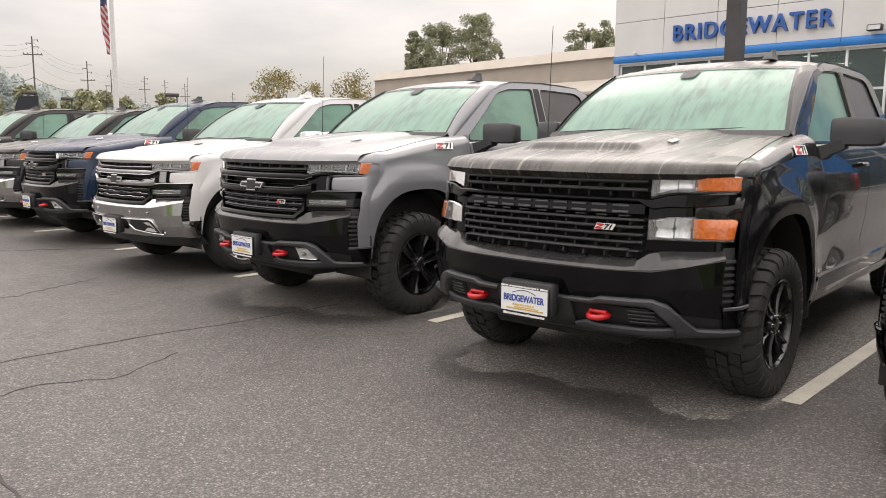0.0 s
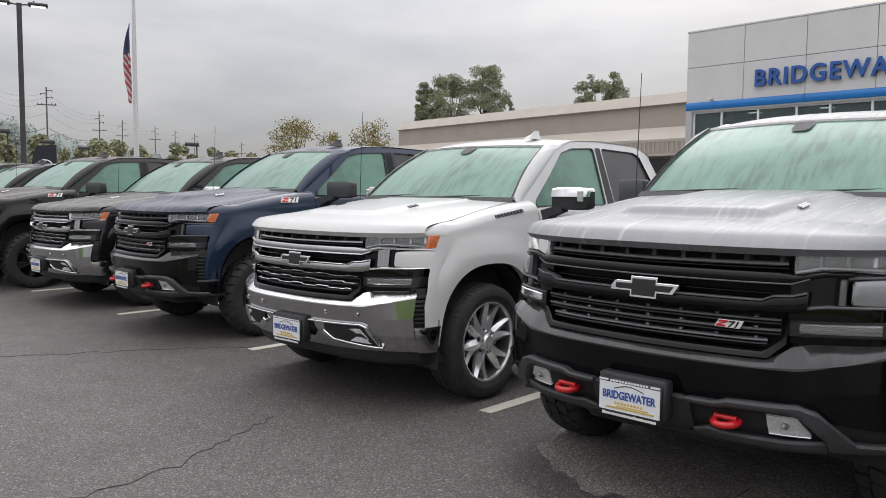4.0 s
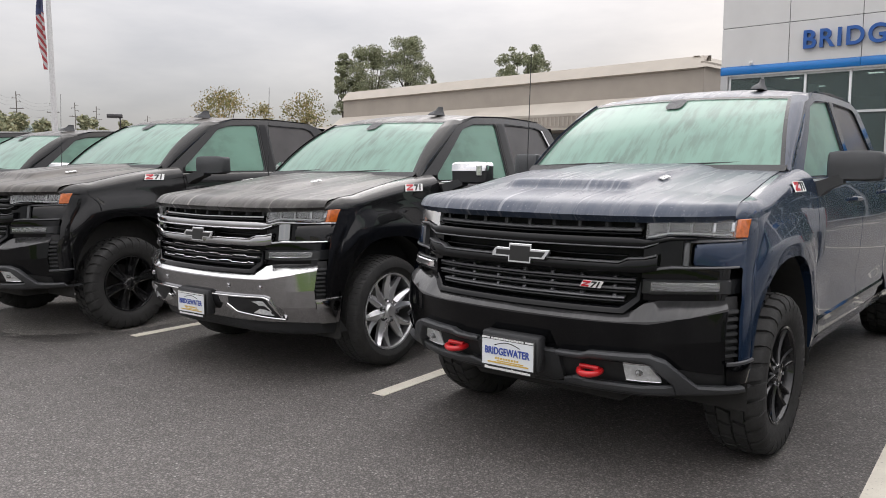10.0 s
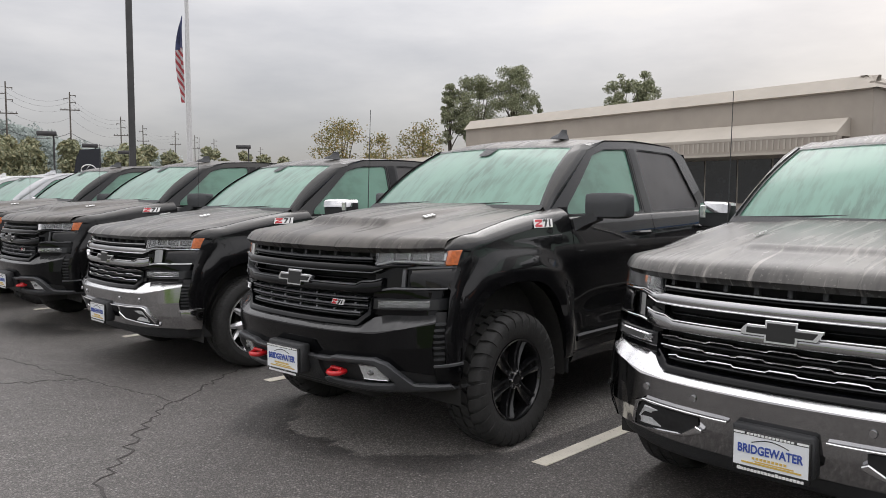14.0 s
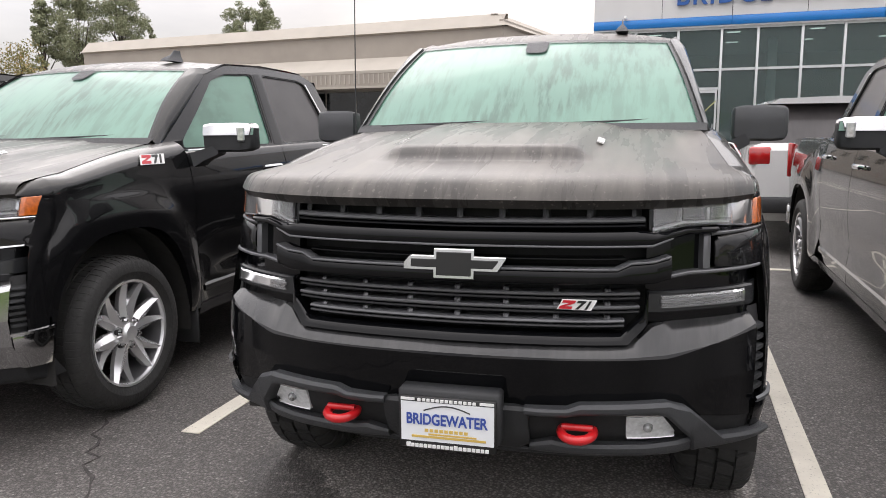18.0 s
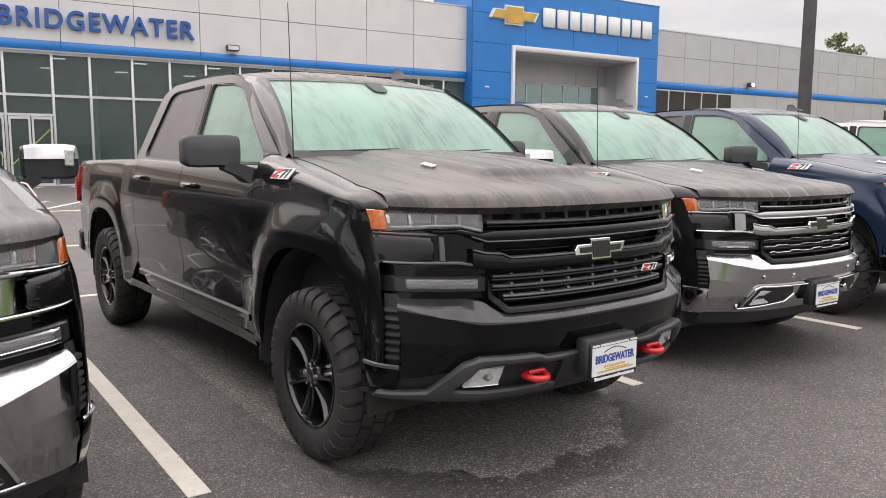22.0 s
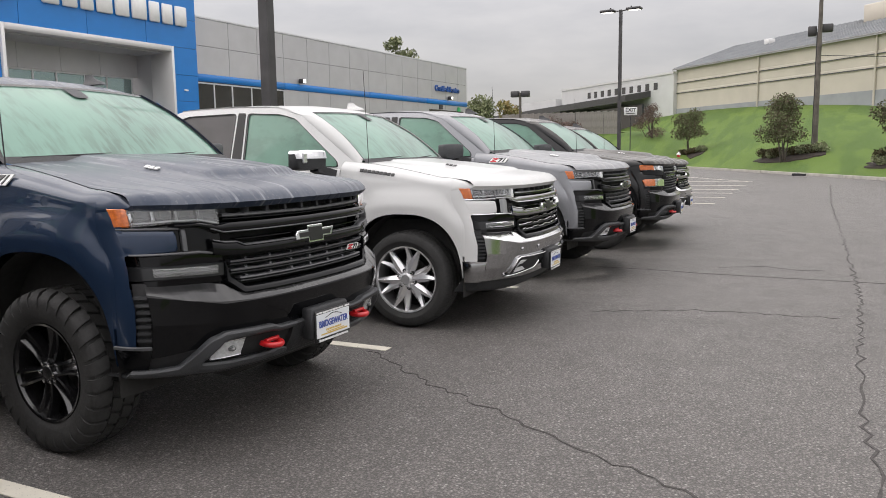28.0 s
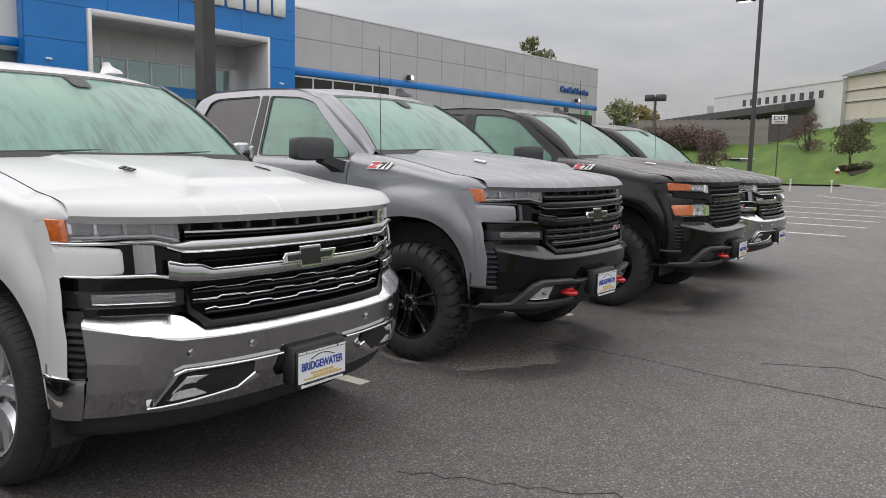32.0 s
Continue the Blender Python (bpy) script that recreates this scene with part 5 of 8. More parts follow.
        # winged cross emblem, as a plain shape
        em = P(band("emblem", [(-0.165, 1.095), (-0.145, 1.118), (-0.065, 1.118), (-0.0649, 1.142), (0.0649, 1.142), (0.065, 1.118), (0.165, 1.118), (0.166, 1.118)], [(-0.165, 1.068), (-0.0651, 1.068), (-0.065, 1.042), (0.0649, 1.042), (0.065, 1.068), (0.14, 1.068), (0.166, 1.112)], 0.034, 0.0, M_CHROME, root, "silver-edged black cross emblem", nx=12, edge=0.003))
        band("emblem_face", [(-0.14, 1.106), (-0.056, 1.107), (-0.0559, 1.131), (0.0559, 1.131), (0.056, 1.107), (0.142, 1.107)], [(-0.14, 1.079), (-0.0561, 1.079), (-0.056, 1.053), (0.0559, 1.053), (0.056, 1.079), (0.125, 1.079), (0.142, 1.102)], 0.038, 0.02, M_BLKINK, em, nx=12, edge=0.002)
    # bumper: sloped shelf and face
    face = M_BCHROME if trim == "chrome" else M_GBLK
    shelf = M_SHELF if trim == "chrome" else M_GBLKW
    s0 = sym([(0, 0.842, -0.075), (0.56, 0.846, -0.075), (0.62, 0.895, -0.08), (0.70, 0.905, -0.08), (0.938, 0.908, -0.10)])
    s1 = sym([(0, 0.815, -0.005), (0.55, 0.820, -0.005), (0.62, 0.872, -0.02), (0.68, 0.885, -0.03), (0.938, 0.896, -0.03)])
    s2 = sym([(0, 0.788, 0.012), (0.5, 0.792, 0.012), (0.66, 0.800, 0.012), (0.80, 0.82, 0.008), (0.938, 0.862, 0.0)])
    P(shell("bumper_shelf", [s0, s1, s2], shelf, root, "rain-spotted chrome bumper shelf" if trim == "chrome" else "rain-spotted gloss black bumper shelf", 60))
    f1 = sym([(0, 0.780, 0.015), (0.66, 0.790, 0.015), (0.938, 0.852, 0.004)])
    f2 = sym([(0, 0.70, 0.006), (0.70, 0.70, 0.006), (0.938, 0.72, 0.0)])
    f3 = sym([(0, 0.62, -0.012), (0.60, 0.62, -0.012), (0.72, 0.585, -0.014), (0.938, 0.56, -0.004)])
    f4 = sym([(0, 0.60, -0.05), (0.60, 0.60, -0.05), (0.72, 0.57, -0.05), (0.938, 0.545, -0.05)])
    if trim == "chrome":
        f3 = [sym([(0, 0.60, -0.004), (0.938, 0.60, 0.0)]), sym([(0, 0.485, -0.012), (0.5, 0.485, -0.012), (0.938, 0.492, -0.004)])]
        f4 = sym([(0, 0.475, -0.05), (0.938, 0.482, -0.05)])
    else:
        f3 = [f3]
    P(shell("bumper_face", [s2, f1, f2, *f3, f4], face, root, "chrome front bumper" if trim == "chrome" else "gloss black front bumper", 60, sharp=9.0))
    for sg in (1, -1):
        # bumper end wrapping to the wheel arch, ribbed corner vent
        dz = 0.042 if trim == "chrome" else 0.0
        P(corner_sheet("bumper_end", sg, [(0.495 - dz * 0.5, 0.50, 1.0, -0.03), (0.505 - dz * 0.5, 0.50, 1.03, 0.0), (0.56, 0.50, 1.03, 0.004), (0.600 + dz, 0.50, 1.03, 0.006), (0.612 + dz, 0.50, 1.03, 0.0), (0.614 + dz, 0.50, 1.0, -0.04)], face, root))
        P(corner_sheet("bumper_end_trim", sg, [(0.604 + dz, 0.50, 1.03, 0.004), (0.606 + dz, 0.48, 1.035, 0.014), (0.618 + dz, 0.48, 1.035, 0.014), (0.622 + dz, 0.50, 1.03, 0.004)], M_CHROME if trim == "chrome" else M_GREYBAR, root))
        v = P(corner_sheet("corner_vent", sg, [(0.61 + dz, 0.50, 0.72, -0.030), (0.64 + dz, 0.50, 0.72, -0.026), (0.86, 0.50, 0.72, -0.026), (0.91, 0.46, 0.72, -0.030)], M_DARK, root, "ribbed black corner vent"))
        for i in range(7):
            z = 0.638 + dz + i * (0.033 - dz * 0.12)
            corner_sheet("vent_rib", sg, [(z, 0.50, 0.71, -0.026), (z + 0.004, 0.505, 0.705, -0.008), (z + 0.016, 0.505, 0.705, -0.008), (z + 0.020, 0.50, 0.71, -0.026)], M_PLAST, v)
    # lower end
    if trim == "chrome":
        for sg in (1, -1):
            m = (lambda q: q) if sg > 0 else mir
            rec = P(band("fog_recess", m([(0.34, 0.655), (0.64, 0.660), (0.68, 0.62), (0.73, 0.53)]), m([(0.34, 0.60), (0.42, 0.545), (0.64, 0.525), (0.73, 0.508)]), 0.012, -0.08, M_DARK, root, "dark fog lamp recess"))
            band("chrome_trim", m([(0.20, 0.668), (0.64, 0.674), (0.675, 0.66), (0.745, 0.515)]), m([(0.20, 0.657), (0.635, 0.662), (0.665, 0.645), (0.728, 0.508)]), 0.026, -0.02, M_CHROME, rec)
            band("chrome_trim", m([(0.32, 0.598), (0.345, 0.612), (0.42, 0.560), (0.64, 0.530), (0.745, 0.520)]), m([(0.32, 0.582), (0.42, 0.540), (0.64, 0.512), (0.745, 0.504)]), 0.026, -0.02, M_CHROME, rec)
            fog = band("fog_lamp", m([(0.545, 0.640), (0.63, 0.640), (0.69, 0.56)]), m([(0.545, 0.546), (0.67, 0.536), (0.69, 0.54)]), 0.016, -0.03, M_FOG, rec, "clear fog lamp", belly=-0.006)
        P(band("air_dam", sym([(0, 0.49), (0.5, 0.49), (0.955, 0.50)]), sym([(0, 0.395), (0.75, 0.385), (0.955, 0.40)]), -0.03, -0.14, M_PLAST, root, "black plastic air dam", edge=0.02))
        for x in (-0.62, -0.36, 0.36, 0.62):
            sn = lathe("parking_sensor", [(0.0, 0.0), (0.014, 0.0), (0.017, 0.006), (0.017, 0.02)], M_BCHROME, root, "", 16)
            sn.matrix_basis = up @ pose(x, float(front_y(np.array(x), np.array(0.735))) - 0.021, 0.735, 0, 0, 90)
    else:
        P(band("lower_valance", sym([(0, 0.665), (0.945, 0.62)]), sym([(0, 0.50), (0.945, 0.52)]), -0.012, -0.10, M_DARK, root))
        P(band("valance_centre", sym([(0, 0.668), (0.20, 0.668), (0.24, 0.66)]), sym([(0, 0.475), (0.20, 0.475), (0.24, 0.50)]), 0.024, -0.08, M_PLAST, root, "", edge=0.012))
        for sg in (1, -1):
            m = (lambda q: q) if sg > 0 else mir
            P(band("valance_frame", m([(0.23, 0.668), (0.36, 0.672), (0.40, 0.690), (0.66, 0.694), (0.72, 0.672), (0.83, 0.55), (0.975, 0.545)]), m([(0.23, 0.640), (0.36, 0.642), (0.40, 0.650), (0.62, 0.652), (0.66, 0.640), (0.735, 0.545), (0.74, 0.475), (0.975, 0.500)]), 0.036, -0.06, M_CLAD, root, "grey plastic valance frame", edge=0.012))
            P(band("valance_step", m([(0.24, 0.515), (0.31, 0.545), (0.36, 0.528), (0.60, 0.528), (0.735, 0.545)]), m([(0.24, 0.475), (0.36, 0.470), (0.60, 0.465), (0.735, 0.470)]), 0.034, -0.08, M_CLAD, root, "", edge=0.012))
            if trim == "custom":
                v = P(band("fog_blank", m([(0.53, 0.640), (0.64, 0.640), (0.70, 0.560)]), m([(0.53, 0.545), (0.66, 0.545), (0.70, 0.552)]), 0.0, -0.05, M_PLAST, root, "ribbed black fog blank"))
                for z in (0.56, 0.58, 0.60, 0.62):
                    band("rib", m([(0.54, z + 0.006), (0.665, z + 0.006)]), m([(0.54, z - 0.004), (0.665, z - 0.004)]), 0.010, -0.01, M_CLAD, v)
            else:
                fg = P(band("fog_lamp", m([(0.545, 0.642), (0.655, 0.638), (0.695, 0.578)]), m([(0.545, 0.548), (0.685, 0.545), (0.695, 0.55)]), 0.006, -0.05, M_FOG, root, "clear rectangular fog lamp", belly=-0.008))
                band("fog_frame", m([(0.545, 0.648), (0.66, 0.645)]), m([(0.545, 0.636), (0.66, 0.632)]), 0.008, -0.02, M_CHROME, fg)
                band("fog_frame", m([(0.545, 0.556), (0.69, 0.556)]), m([(0.545, 0.545), (0.69, 0.545)]), 0.008, -0.02, M_CHROME, fg)
                c = lathe("fog_bulb", [(0.0, 0.0), (0.010, -0.003), (0.015, -0.012), (0.016, -0.03)], M_LAMPR, fg, "", 16)
                c.matrix_basis = pose(sg * 0.61, float(front_y(np.array(0.61), np.array(0.6))) - 0.008, 0.555, 0, 0, -90)
            a = np.linspace(-math.pi * 0.12, math.pi * 1.12, 15)
            P(tube("tow_hook", [(sg * 0.395 + 0.050 * math.cos(q), 0.035 + 0.03 - 0.075 * math.sin(q) * 0.75, 0.545 - 0.006 * math.sin(q)) for q in a], 0.0155, M_RED, root, "red tow hook", 10))
            P(tube("tow_hook", [(sg * 0.395 + 0.048 * q, 0.06, 0.561) for q in (-1.0, -0.5, 0, 0.5, 1.0)], 0.012, M_RED, root, "", 8))
        P(band("lower_lip", sym([(0, 0.478), (0.6, 0.474), (0.975, 0.51)]), sym([(0, 0.448), (0.6, 0.446), (0.975, 0.485)]), 0.004, -0.12, M_PLAST, root, "", edge=0.01))
    # number plate with its bracket
    zc = 0.575
    up = pose(0, 0.026 if trim == "chrome" else 0.0, lift)
    br = P(block("plate_bracket", -0.166, 0.166, -0.026, 0.05, zc - 0.070, zc + 0.104, M_PLAST, root, "black plate bracket", 0.01))
    pl = P(block("dealer_plate", -0.157, 0.157, -0.040, -0.028, zc - 0.088, zc + 0.084, M_BLKINK, root, "white dealer plate with blue lettering in a black frame", 0.004))
    block("plate_face", -0.150, 0.150, -0.0435, -0.039, zc - 0.062, zc + 0.066, M_PLATE, pl)
    wd = words("plate_lettering", "BRIDGEWATER", 0.050, M_PLBLUE, pose(0, 0, 0), pl, "", 0.001, "CENTER", 0.0012, 1.0)
    px = [v.co.x for v in wd.data.vertices]
    wd.matrix_basis = pose(-0.002, -0.0455, zc + 0.010, 90) @ Matrix.Diagonal((0.262 / (max(px) - min(px)), 1, 1, 1))
    for x0, x1, z0, z1, mt in ((-0.115, 0.125, -0.050, -0.043, M_PLGOLD), (-0.060, 0.095, -0.040, -0.035, M_PLGOLD), (-0.150, -0.105, 0.071, 0.079, M_SIGNW), (0.105, 0.150, 0.071, 0.079, M_SIGNW)):
        block("plate_print", x0, x1, -0.0455, -0.042, zc + z0, zc + z1, mt, pl)
    # arch of a drawn skyline, and two rows of small lettering as bars
    arc = [(-0.075 + 0.15 * q, 0.040 + 0.018 * math.sin(math.pi * q)) for q in np.linspace(0, 1, 9)]
    tube("plate_print", [(x, -0.0440, zc + z) for x, z in arc], 0.0022, M_BLKINK, pl, "", 6)
    for i in range(9):
        block("plate_print", -0.072 + i * 0.016, -0.061 + i * 0.016, -0.0455, -0.042, zc - 0.030, zc - 0.020, M_PLGOLD, pl)
    for i in range(19):
        x = -0.133 + i * 0.0142
        block("plate_print", x, x + (0.011 if i else 0.013), -0.0455, -0.039, zc - 0.083, zc - (0.070 if i in (0, 11) else 0.073), M_SIGNW, pl)
    for i in range(13):
        block("plate_print", -0.095 + i * 0.0148, -0.085 + i * 0.0148, -0.0455, -0.039, zc + 0.070, zc + 0.078, M_SIGNW, pl)


def pickup(x, y, key, trim, label, turn=0.0, badges=True):
    lift = 0.0 if trim != "chrome" else -0.058
    root = thing("pickup_truck", label, "pickup truck", pose(x, y + 0.035, 0, 0, 0, turn), "pickups parked in a row")
    cached_build(("body", key, trim), root, lambda r: body_parts(r, lift, key, trim))
    if ("front", key, trim) not in CACHE:
        before = set(root.children)
        front_common(root, lift, key, trim)
        if badges:
            for sg in (1, -1):
                if key == "white":
                    xs_, zs_, h_, zh_ = fender_top(1.30)
                    xx, zz = h_ + (xs_ - h_) * math.cos(0.42), zs_ + (zh_ - zs_) * math.sin(0.42)
                    for i in range(9):
                        o = block("badge_letter_bar", -0.015, 0.015, -0.012, 0.012, -0.004, 0.006, M_BLKINK, root, "")
                        o.matrix_basis = pose(sg * (xx + 0.004), 1.14 + 0.038 * i, zz + lift + 0.02 * (i - 4) / 4, 55, 0, 90 * sg)
                else:
                    xs_, zs_, h_, zh_ = fender_top(1.34)
                    a_ = 0.36
                    xx, zz = h_ + (xs_ - h_) * math.cos(a_), zs_ + (zh_ - zs_) * math.sin(a_)
                    badge(root, sg * (xx + 0.002), 1.34, zz + lift, sg, 60, None, 1.2)
                # hood engine badge
                for i in range(3):
                    o = block("hood_badge_bar", -0.014, 0.014, -0.014, 0.014, 0, 0.006, M_SIGNW if key != "white" else M_BLKINK, root)
                    yb = 0.80 + 0.036 * i
                    o.matrix_basis = pose(sg * 0.405, yb, float(hood_z(np.array(0.405), np.array(yb))) + lift + 0.004, 5, sg * 20, 0)
            if trim == "trail":
                badge(root, 0.385, float(front_y(np.array(0.385), np.array(0.955))) - 0.012, 0.950, 0, 90, 0, 0.62)
            if trim == "custom":
                badge(root, 0.40, float(front_y(np.array(0.40), np.array(1.0))) - 0.012, 1.0, 0, 90, 0, 0.62)
        CACHE[("front", key, trim)] = [c for c in root.children if c not in before]
    else:
        for o in CACHE[("front", key, trim)]:
            c = copy_thing(o, o.matrix_basis.copy())
            c.parent = root
    wk = "chrome" if trim == "chrome" else "black"
    for sg in (1, -1):
        wheel(root, sg * 0.868, HUB_F, sg, wk)
        wheel(root, sg * 0.868, HUB_R, sg, wk)
    return root


SLOTS = (
    (0.62, -0.72, "black", "chrome", "black pickup truck with chrome bumper and grille, end of the row"),
    (-1.925, -0.90, "black", "custom", "black pickup truck with black mesh grille and red tow hooks"),
    (-4.89, -0.76, "gray", "trail", "satin grey pickup truck with black bumper and off-road tyres"),
    (-7.65, -0.665, "white", "chrome", "white pickup truck with chrome bumper and polished wheels"),
    (-10.87, -0.375, "blue", "trail", "dark blue pickup truck with black bumper and off-road tyres"),
    (-13.595, -0.297, "black", "chrome", "black pickup truck with chrome grille, rain-streaked hood"),
    (-16.345, -0.76, "black", "trail", "black pickup truck with black grille, dusty hood and red tow hooks"),
    (-19.43, -0.68, "black", "chrome", "black pickup truck with chrome bumper and chrome mirrors"),
    (-22.30, -0.62, "black", "trail", "black off-road pickup truck with red tow hooks, dusty hood"),
    (-25.15, -0.60, "black", "trail", "black off-road pickup truck far down the row"),
    (-28.05, -0.60, "silver", "chrome", "silver pickup truck with chrome bumper far down the row"),
    (-30.95, -0.60, "white", "chrome", "white pickup truck far down the row"),
    (-33.85, -0.60, "black", "trail", "black pickup truck at the far end of the row"),
)
TURN = {-16.345: 2.0, -10.87: -2.0, -1.925: 2.0, -7.65: 1.45, -4.89: -0.7}
for x, y, key, trim, label in SLOTS:
    pickup(x, y, key, trim, label, TURN.get(x, 0.0))


# ---- ground, kerb and grass ----
def ground_z(y):
    return 0.26 * np.clip((y - 12.0) / 14.0, 0, 1)


KX = lambda y: 29.9 + 1.933 * (y + 2.1)


def hill_z(x, y):
    d = np.clip(x - KX(y) - 0.25, 0, None)
    m = np.clip(0.077 + (y + 14) / 27.6 * 0.123, 0.06, 0.22)
    lim = np.clip(d, 0, 48)
    z = 0.13 + m * lim * np.clip(lim / 6, 0, 1) ** 0.35
    return z


ys = np.concatenate([[-900, -300, -100, -40], np.linspace(-20, 12, 9), np.linspace(13, 27, 8), [40, 70, 120, 300, 1200]])
xs = np.array([-1200, -300, -120, -60, -40, -30, -20, -10, 0, 10, 20, 40, 60, 120, 300, 1200.0])
gr = sheet("ground", [[(x, y, float(ground_z(y))) for x in xs] for y in ys], M_ASPH)
tagged(gr, "damp grey asphalt car park", "ground", kind="structure")

line_no = thing("parking_lines", "worn cream parking bay lines", "road marking", kind="structure")
LX = [-0.86 + 2.865, -0.86, -3.62, -6.49, -9.355, -12.20, -15.08, -17.95, -20.82, -23.69, -26.56, -29.43, -32.3]
for x in LX:
    far = 10.2 if -20 < x < -14 else 5.45
    block("bay_line", x - 0.052, x + 0.052, 0.15, far, 0.0, 0.004, M_LINE, line_no)
block("bay_line", -36, 9, 5.46, 5.56, 0.0, 0.004, M_LINE, line_no)
block("bay_line", -36, -3, 10.25, 10.36, 0.0, 0.004, M_LINE, line_no)
# bays by the exit, seen across the lot
for x0, y1 in ((7.38, 3.0), (10.15, 4.2), (12.48, 5.0), (14.8, 5.2), (17.9, 5.2), (21.6, 5.2)):
    block("bay_line", x0, x0 + 0.11, -0.38, y1, 0.0, 0.004, M_LINE, line_no)
v = [(x, y, z) for z in (0.0, 0.004) for x, y in ((21.45, -0.42), (21.57, -0.40), (28.80, 4.15), (28.68, 4.22))]
link("bay_line", v, [(0, 1, 2, 3), (4, 5, 6, 7), (0, 1, 5, 4), (1, 2, 6, 5), (2, 3, 7, 6), (3, 0, 4, 7)], M_LINE, line_no, "", False)
# hatched walk before the showroom
for i in range(16):
    x0 = -17.5 + (i - 4) * 1.05
    v = [(x0 + dx, yy, float(ground_z(yy)) + zz) for zz in (0.004, 0.008) for dx, yy in ((0, 17.2), (0.15, 17.2), (6.0, 27.4), (5.85, 27.4))]
    link("hatch_line", v, [(0, 1, 2, 3), (4, 5, 6, 7), (0, 1, 5, 4), (1, 2, 6, 5), (2, 3, 7, 6), (3, 0, 4, 7)], M_LINE, line_no, "", False)
v = [(xx, yy, float(ground_z(yy)) + zz) for zz in (0.004, 0.008) for xx, yy in ((-22.0, 16.95), (2.0, 16.95), (2.0, 17.12), (-22.0, 17.12))]
link("hatch_line", v, [(0, 1, 2, 3), (4, 5, 6, 7), (0, 1, 5, 4), (1, 2, 6, 5), (2, 3, 7, 6), (3, 0, 4, 7)], M_LINE, line_no, "", False)
ar = [(-17.9, 14.2), (-17.0, 14.32), (-17.0, 14.6), (-15.6, 14.05), (-17.0, 13.6), (-17.0, 13.9), (-17.9, 14.05)]
link("lane_arrow", [(x, y, z) for z in (0.0, 0.004) for x, y in ar], [tuple(range(7)), tuple(range(7, 14))] + [(i, (i + 1) % 7, 7 + (i + 1) % 7, 7 + i) for i in range(7)], M_LINE, line_no, "", False)


def crack(pts, w, mat, wiggle, seed, steps=14, name="crack"):
    """A ragged ribbon along a line of (x, y)."""
    rnd = random.Random(seed)
    out = []
    P = [np.array(p, float) for p in pts]
    for a, b in zip(P, P[1:]):
        n = max(2, int(np.linalg.norm(b - a) * steps))
        side = np.array([-(b - a)[1], (b - a)[0]]) / max(1e-6, np.linalg.norm(b - a))
        for i in range(n):
            out.append(a + (b - a) * i / n + side * rnd.uniform(-1, 1) * wiggle)
    out.append(P[-1])
    L = []
    R = []
    for i, p in enumerate(out):
        d = out[min(i + 1, len(out) - 1)] - out[max(i - 1, 0)]
        d = d / max(1e-6, np.linalg.norm(d))
        k = 0.72 * w * rnd.uniform(0.3, 1.3) * (0.25 if i in (0, len(out) - 1) else 1)
        s = np.array([-d[1], d[0]]) * k
        L.append((*(p + s), 0.0035))
        R.append((*(p - s), 0.0035))
    low = [(x, y, 0.0005) for x, y, z in L]
    low2 = [(x, y, 0.0005) for x, y, z in R]
    return sheet(name, [low, L, R, low2], mat, cracks_no)


cracks_no = thing("asphalt_cracks", "thin dark cracks and tar seams in the asphalt", "crack", kind="structure")
crack([(-9.45, 0.25), (-9.7, -0.1), (-10.02, -0.54), (-10.4, -1.25), (-10.66, -1.68), (-10.95, -2.2), (-11.25, -2.55), (-11.57, -3.06)], 0.009, M_CRACK, 0.035, 1)
crack([(-17.5, -3.1), (-13.7, -3.05), (-11.6, -3.08), (-9.8, -3.05), (-8.5, -3.08), (-5.9, -3.2), (-2.3, -3.22), (8.3, -3.2), (18.7, -3.36)], 0.011, M_CRACK, 0.035, 2, 9)
crack([(-4.66, 0.1), (-4.70, -1.0), (-4.79, -1.65), (-4.80, -2.5), (-4.85, -4.5), (-4.8, -7.5)], 0.007, M_CRACK, 0.012, 3, 10)
crack([(-4.20, -1.7), (-4.05, -2.0), (-3.97, -2.25), (-4.12, -2.6), (-4.1, -2.9)], 0.004, M_CRACK, 0.03, 4)
crack([(-15.5, -2.6), (-15.86, -2.14), (-16.54, -1.81), (-17.1, -1.4), (-17.65, -0.96), (-18.15, -0.36), (-18.5, 0.2)], 0.011, M_CRACK, 0.05, 5)
crack([(-17.9, -0.7), (-19.3, -0.95), (-21.0, -1.2), (-24, -1.4)], 0.006, M_CRACK, 0.03, 6)
crack([(-7.4, -0.9), (-7.0, -1.8), (-6.9, -3.0)], 0.005, M_CRACK, 0.04, 7)
crack([(-19.1, -0.9), (-19.6, -1.7), (-19.9, -2.6)], 0.006, M_CRACK, 0.05, 8)


def dry_patch(x, y, seed):
    """The ground a parked car has kept dry, with a ragged front edge."""
    rnd = random.Random(seed)
    top, bot = [], []
    n = 110
    ph = [rnd.uniform(0, 6.28) for _ in range(4)]
    for i in range(n):
        u = -1.02 + 2.04 * i / (n - 1)
        e = 0.40 + 0.14 * math.sin(u * 3 + ph[0]) + 0.06 * math.sin(u * 9 + ph[1]) + 0.030 * math.sin(u * 23 + ph[2]) + 0.020 * math.sin(u * 51 + ph[3])
        e += 0.5 * abs(u) ** 6
        bot.append((x + u + 0.02 * math.sin(i), y + e, 0.002))
        top.append((x + u * 0.95, y + 5.6, 0.002))
    P = [[(a[0], a[1] + (b[1] - a[1]) * q, 0.002) for a, b in zip(bot, top)] for q in (0, 0.02, 0.3, 0.7, 1)]
    return sheet("dry_patch", P, M_DRY, dry_no)


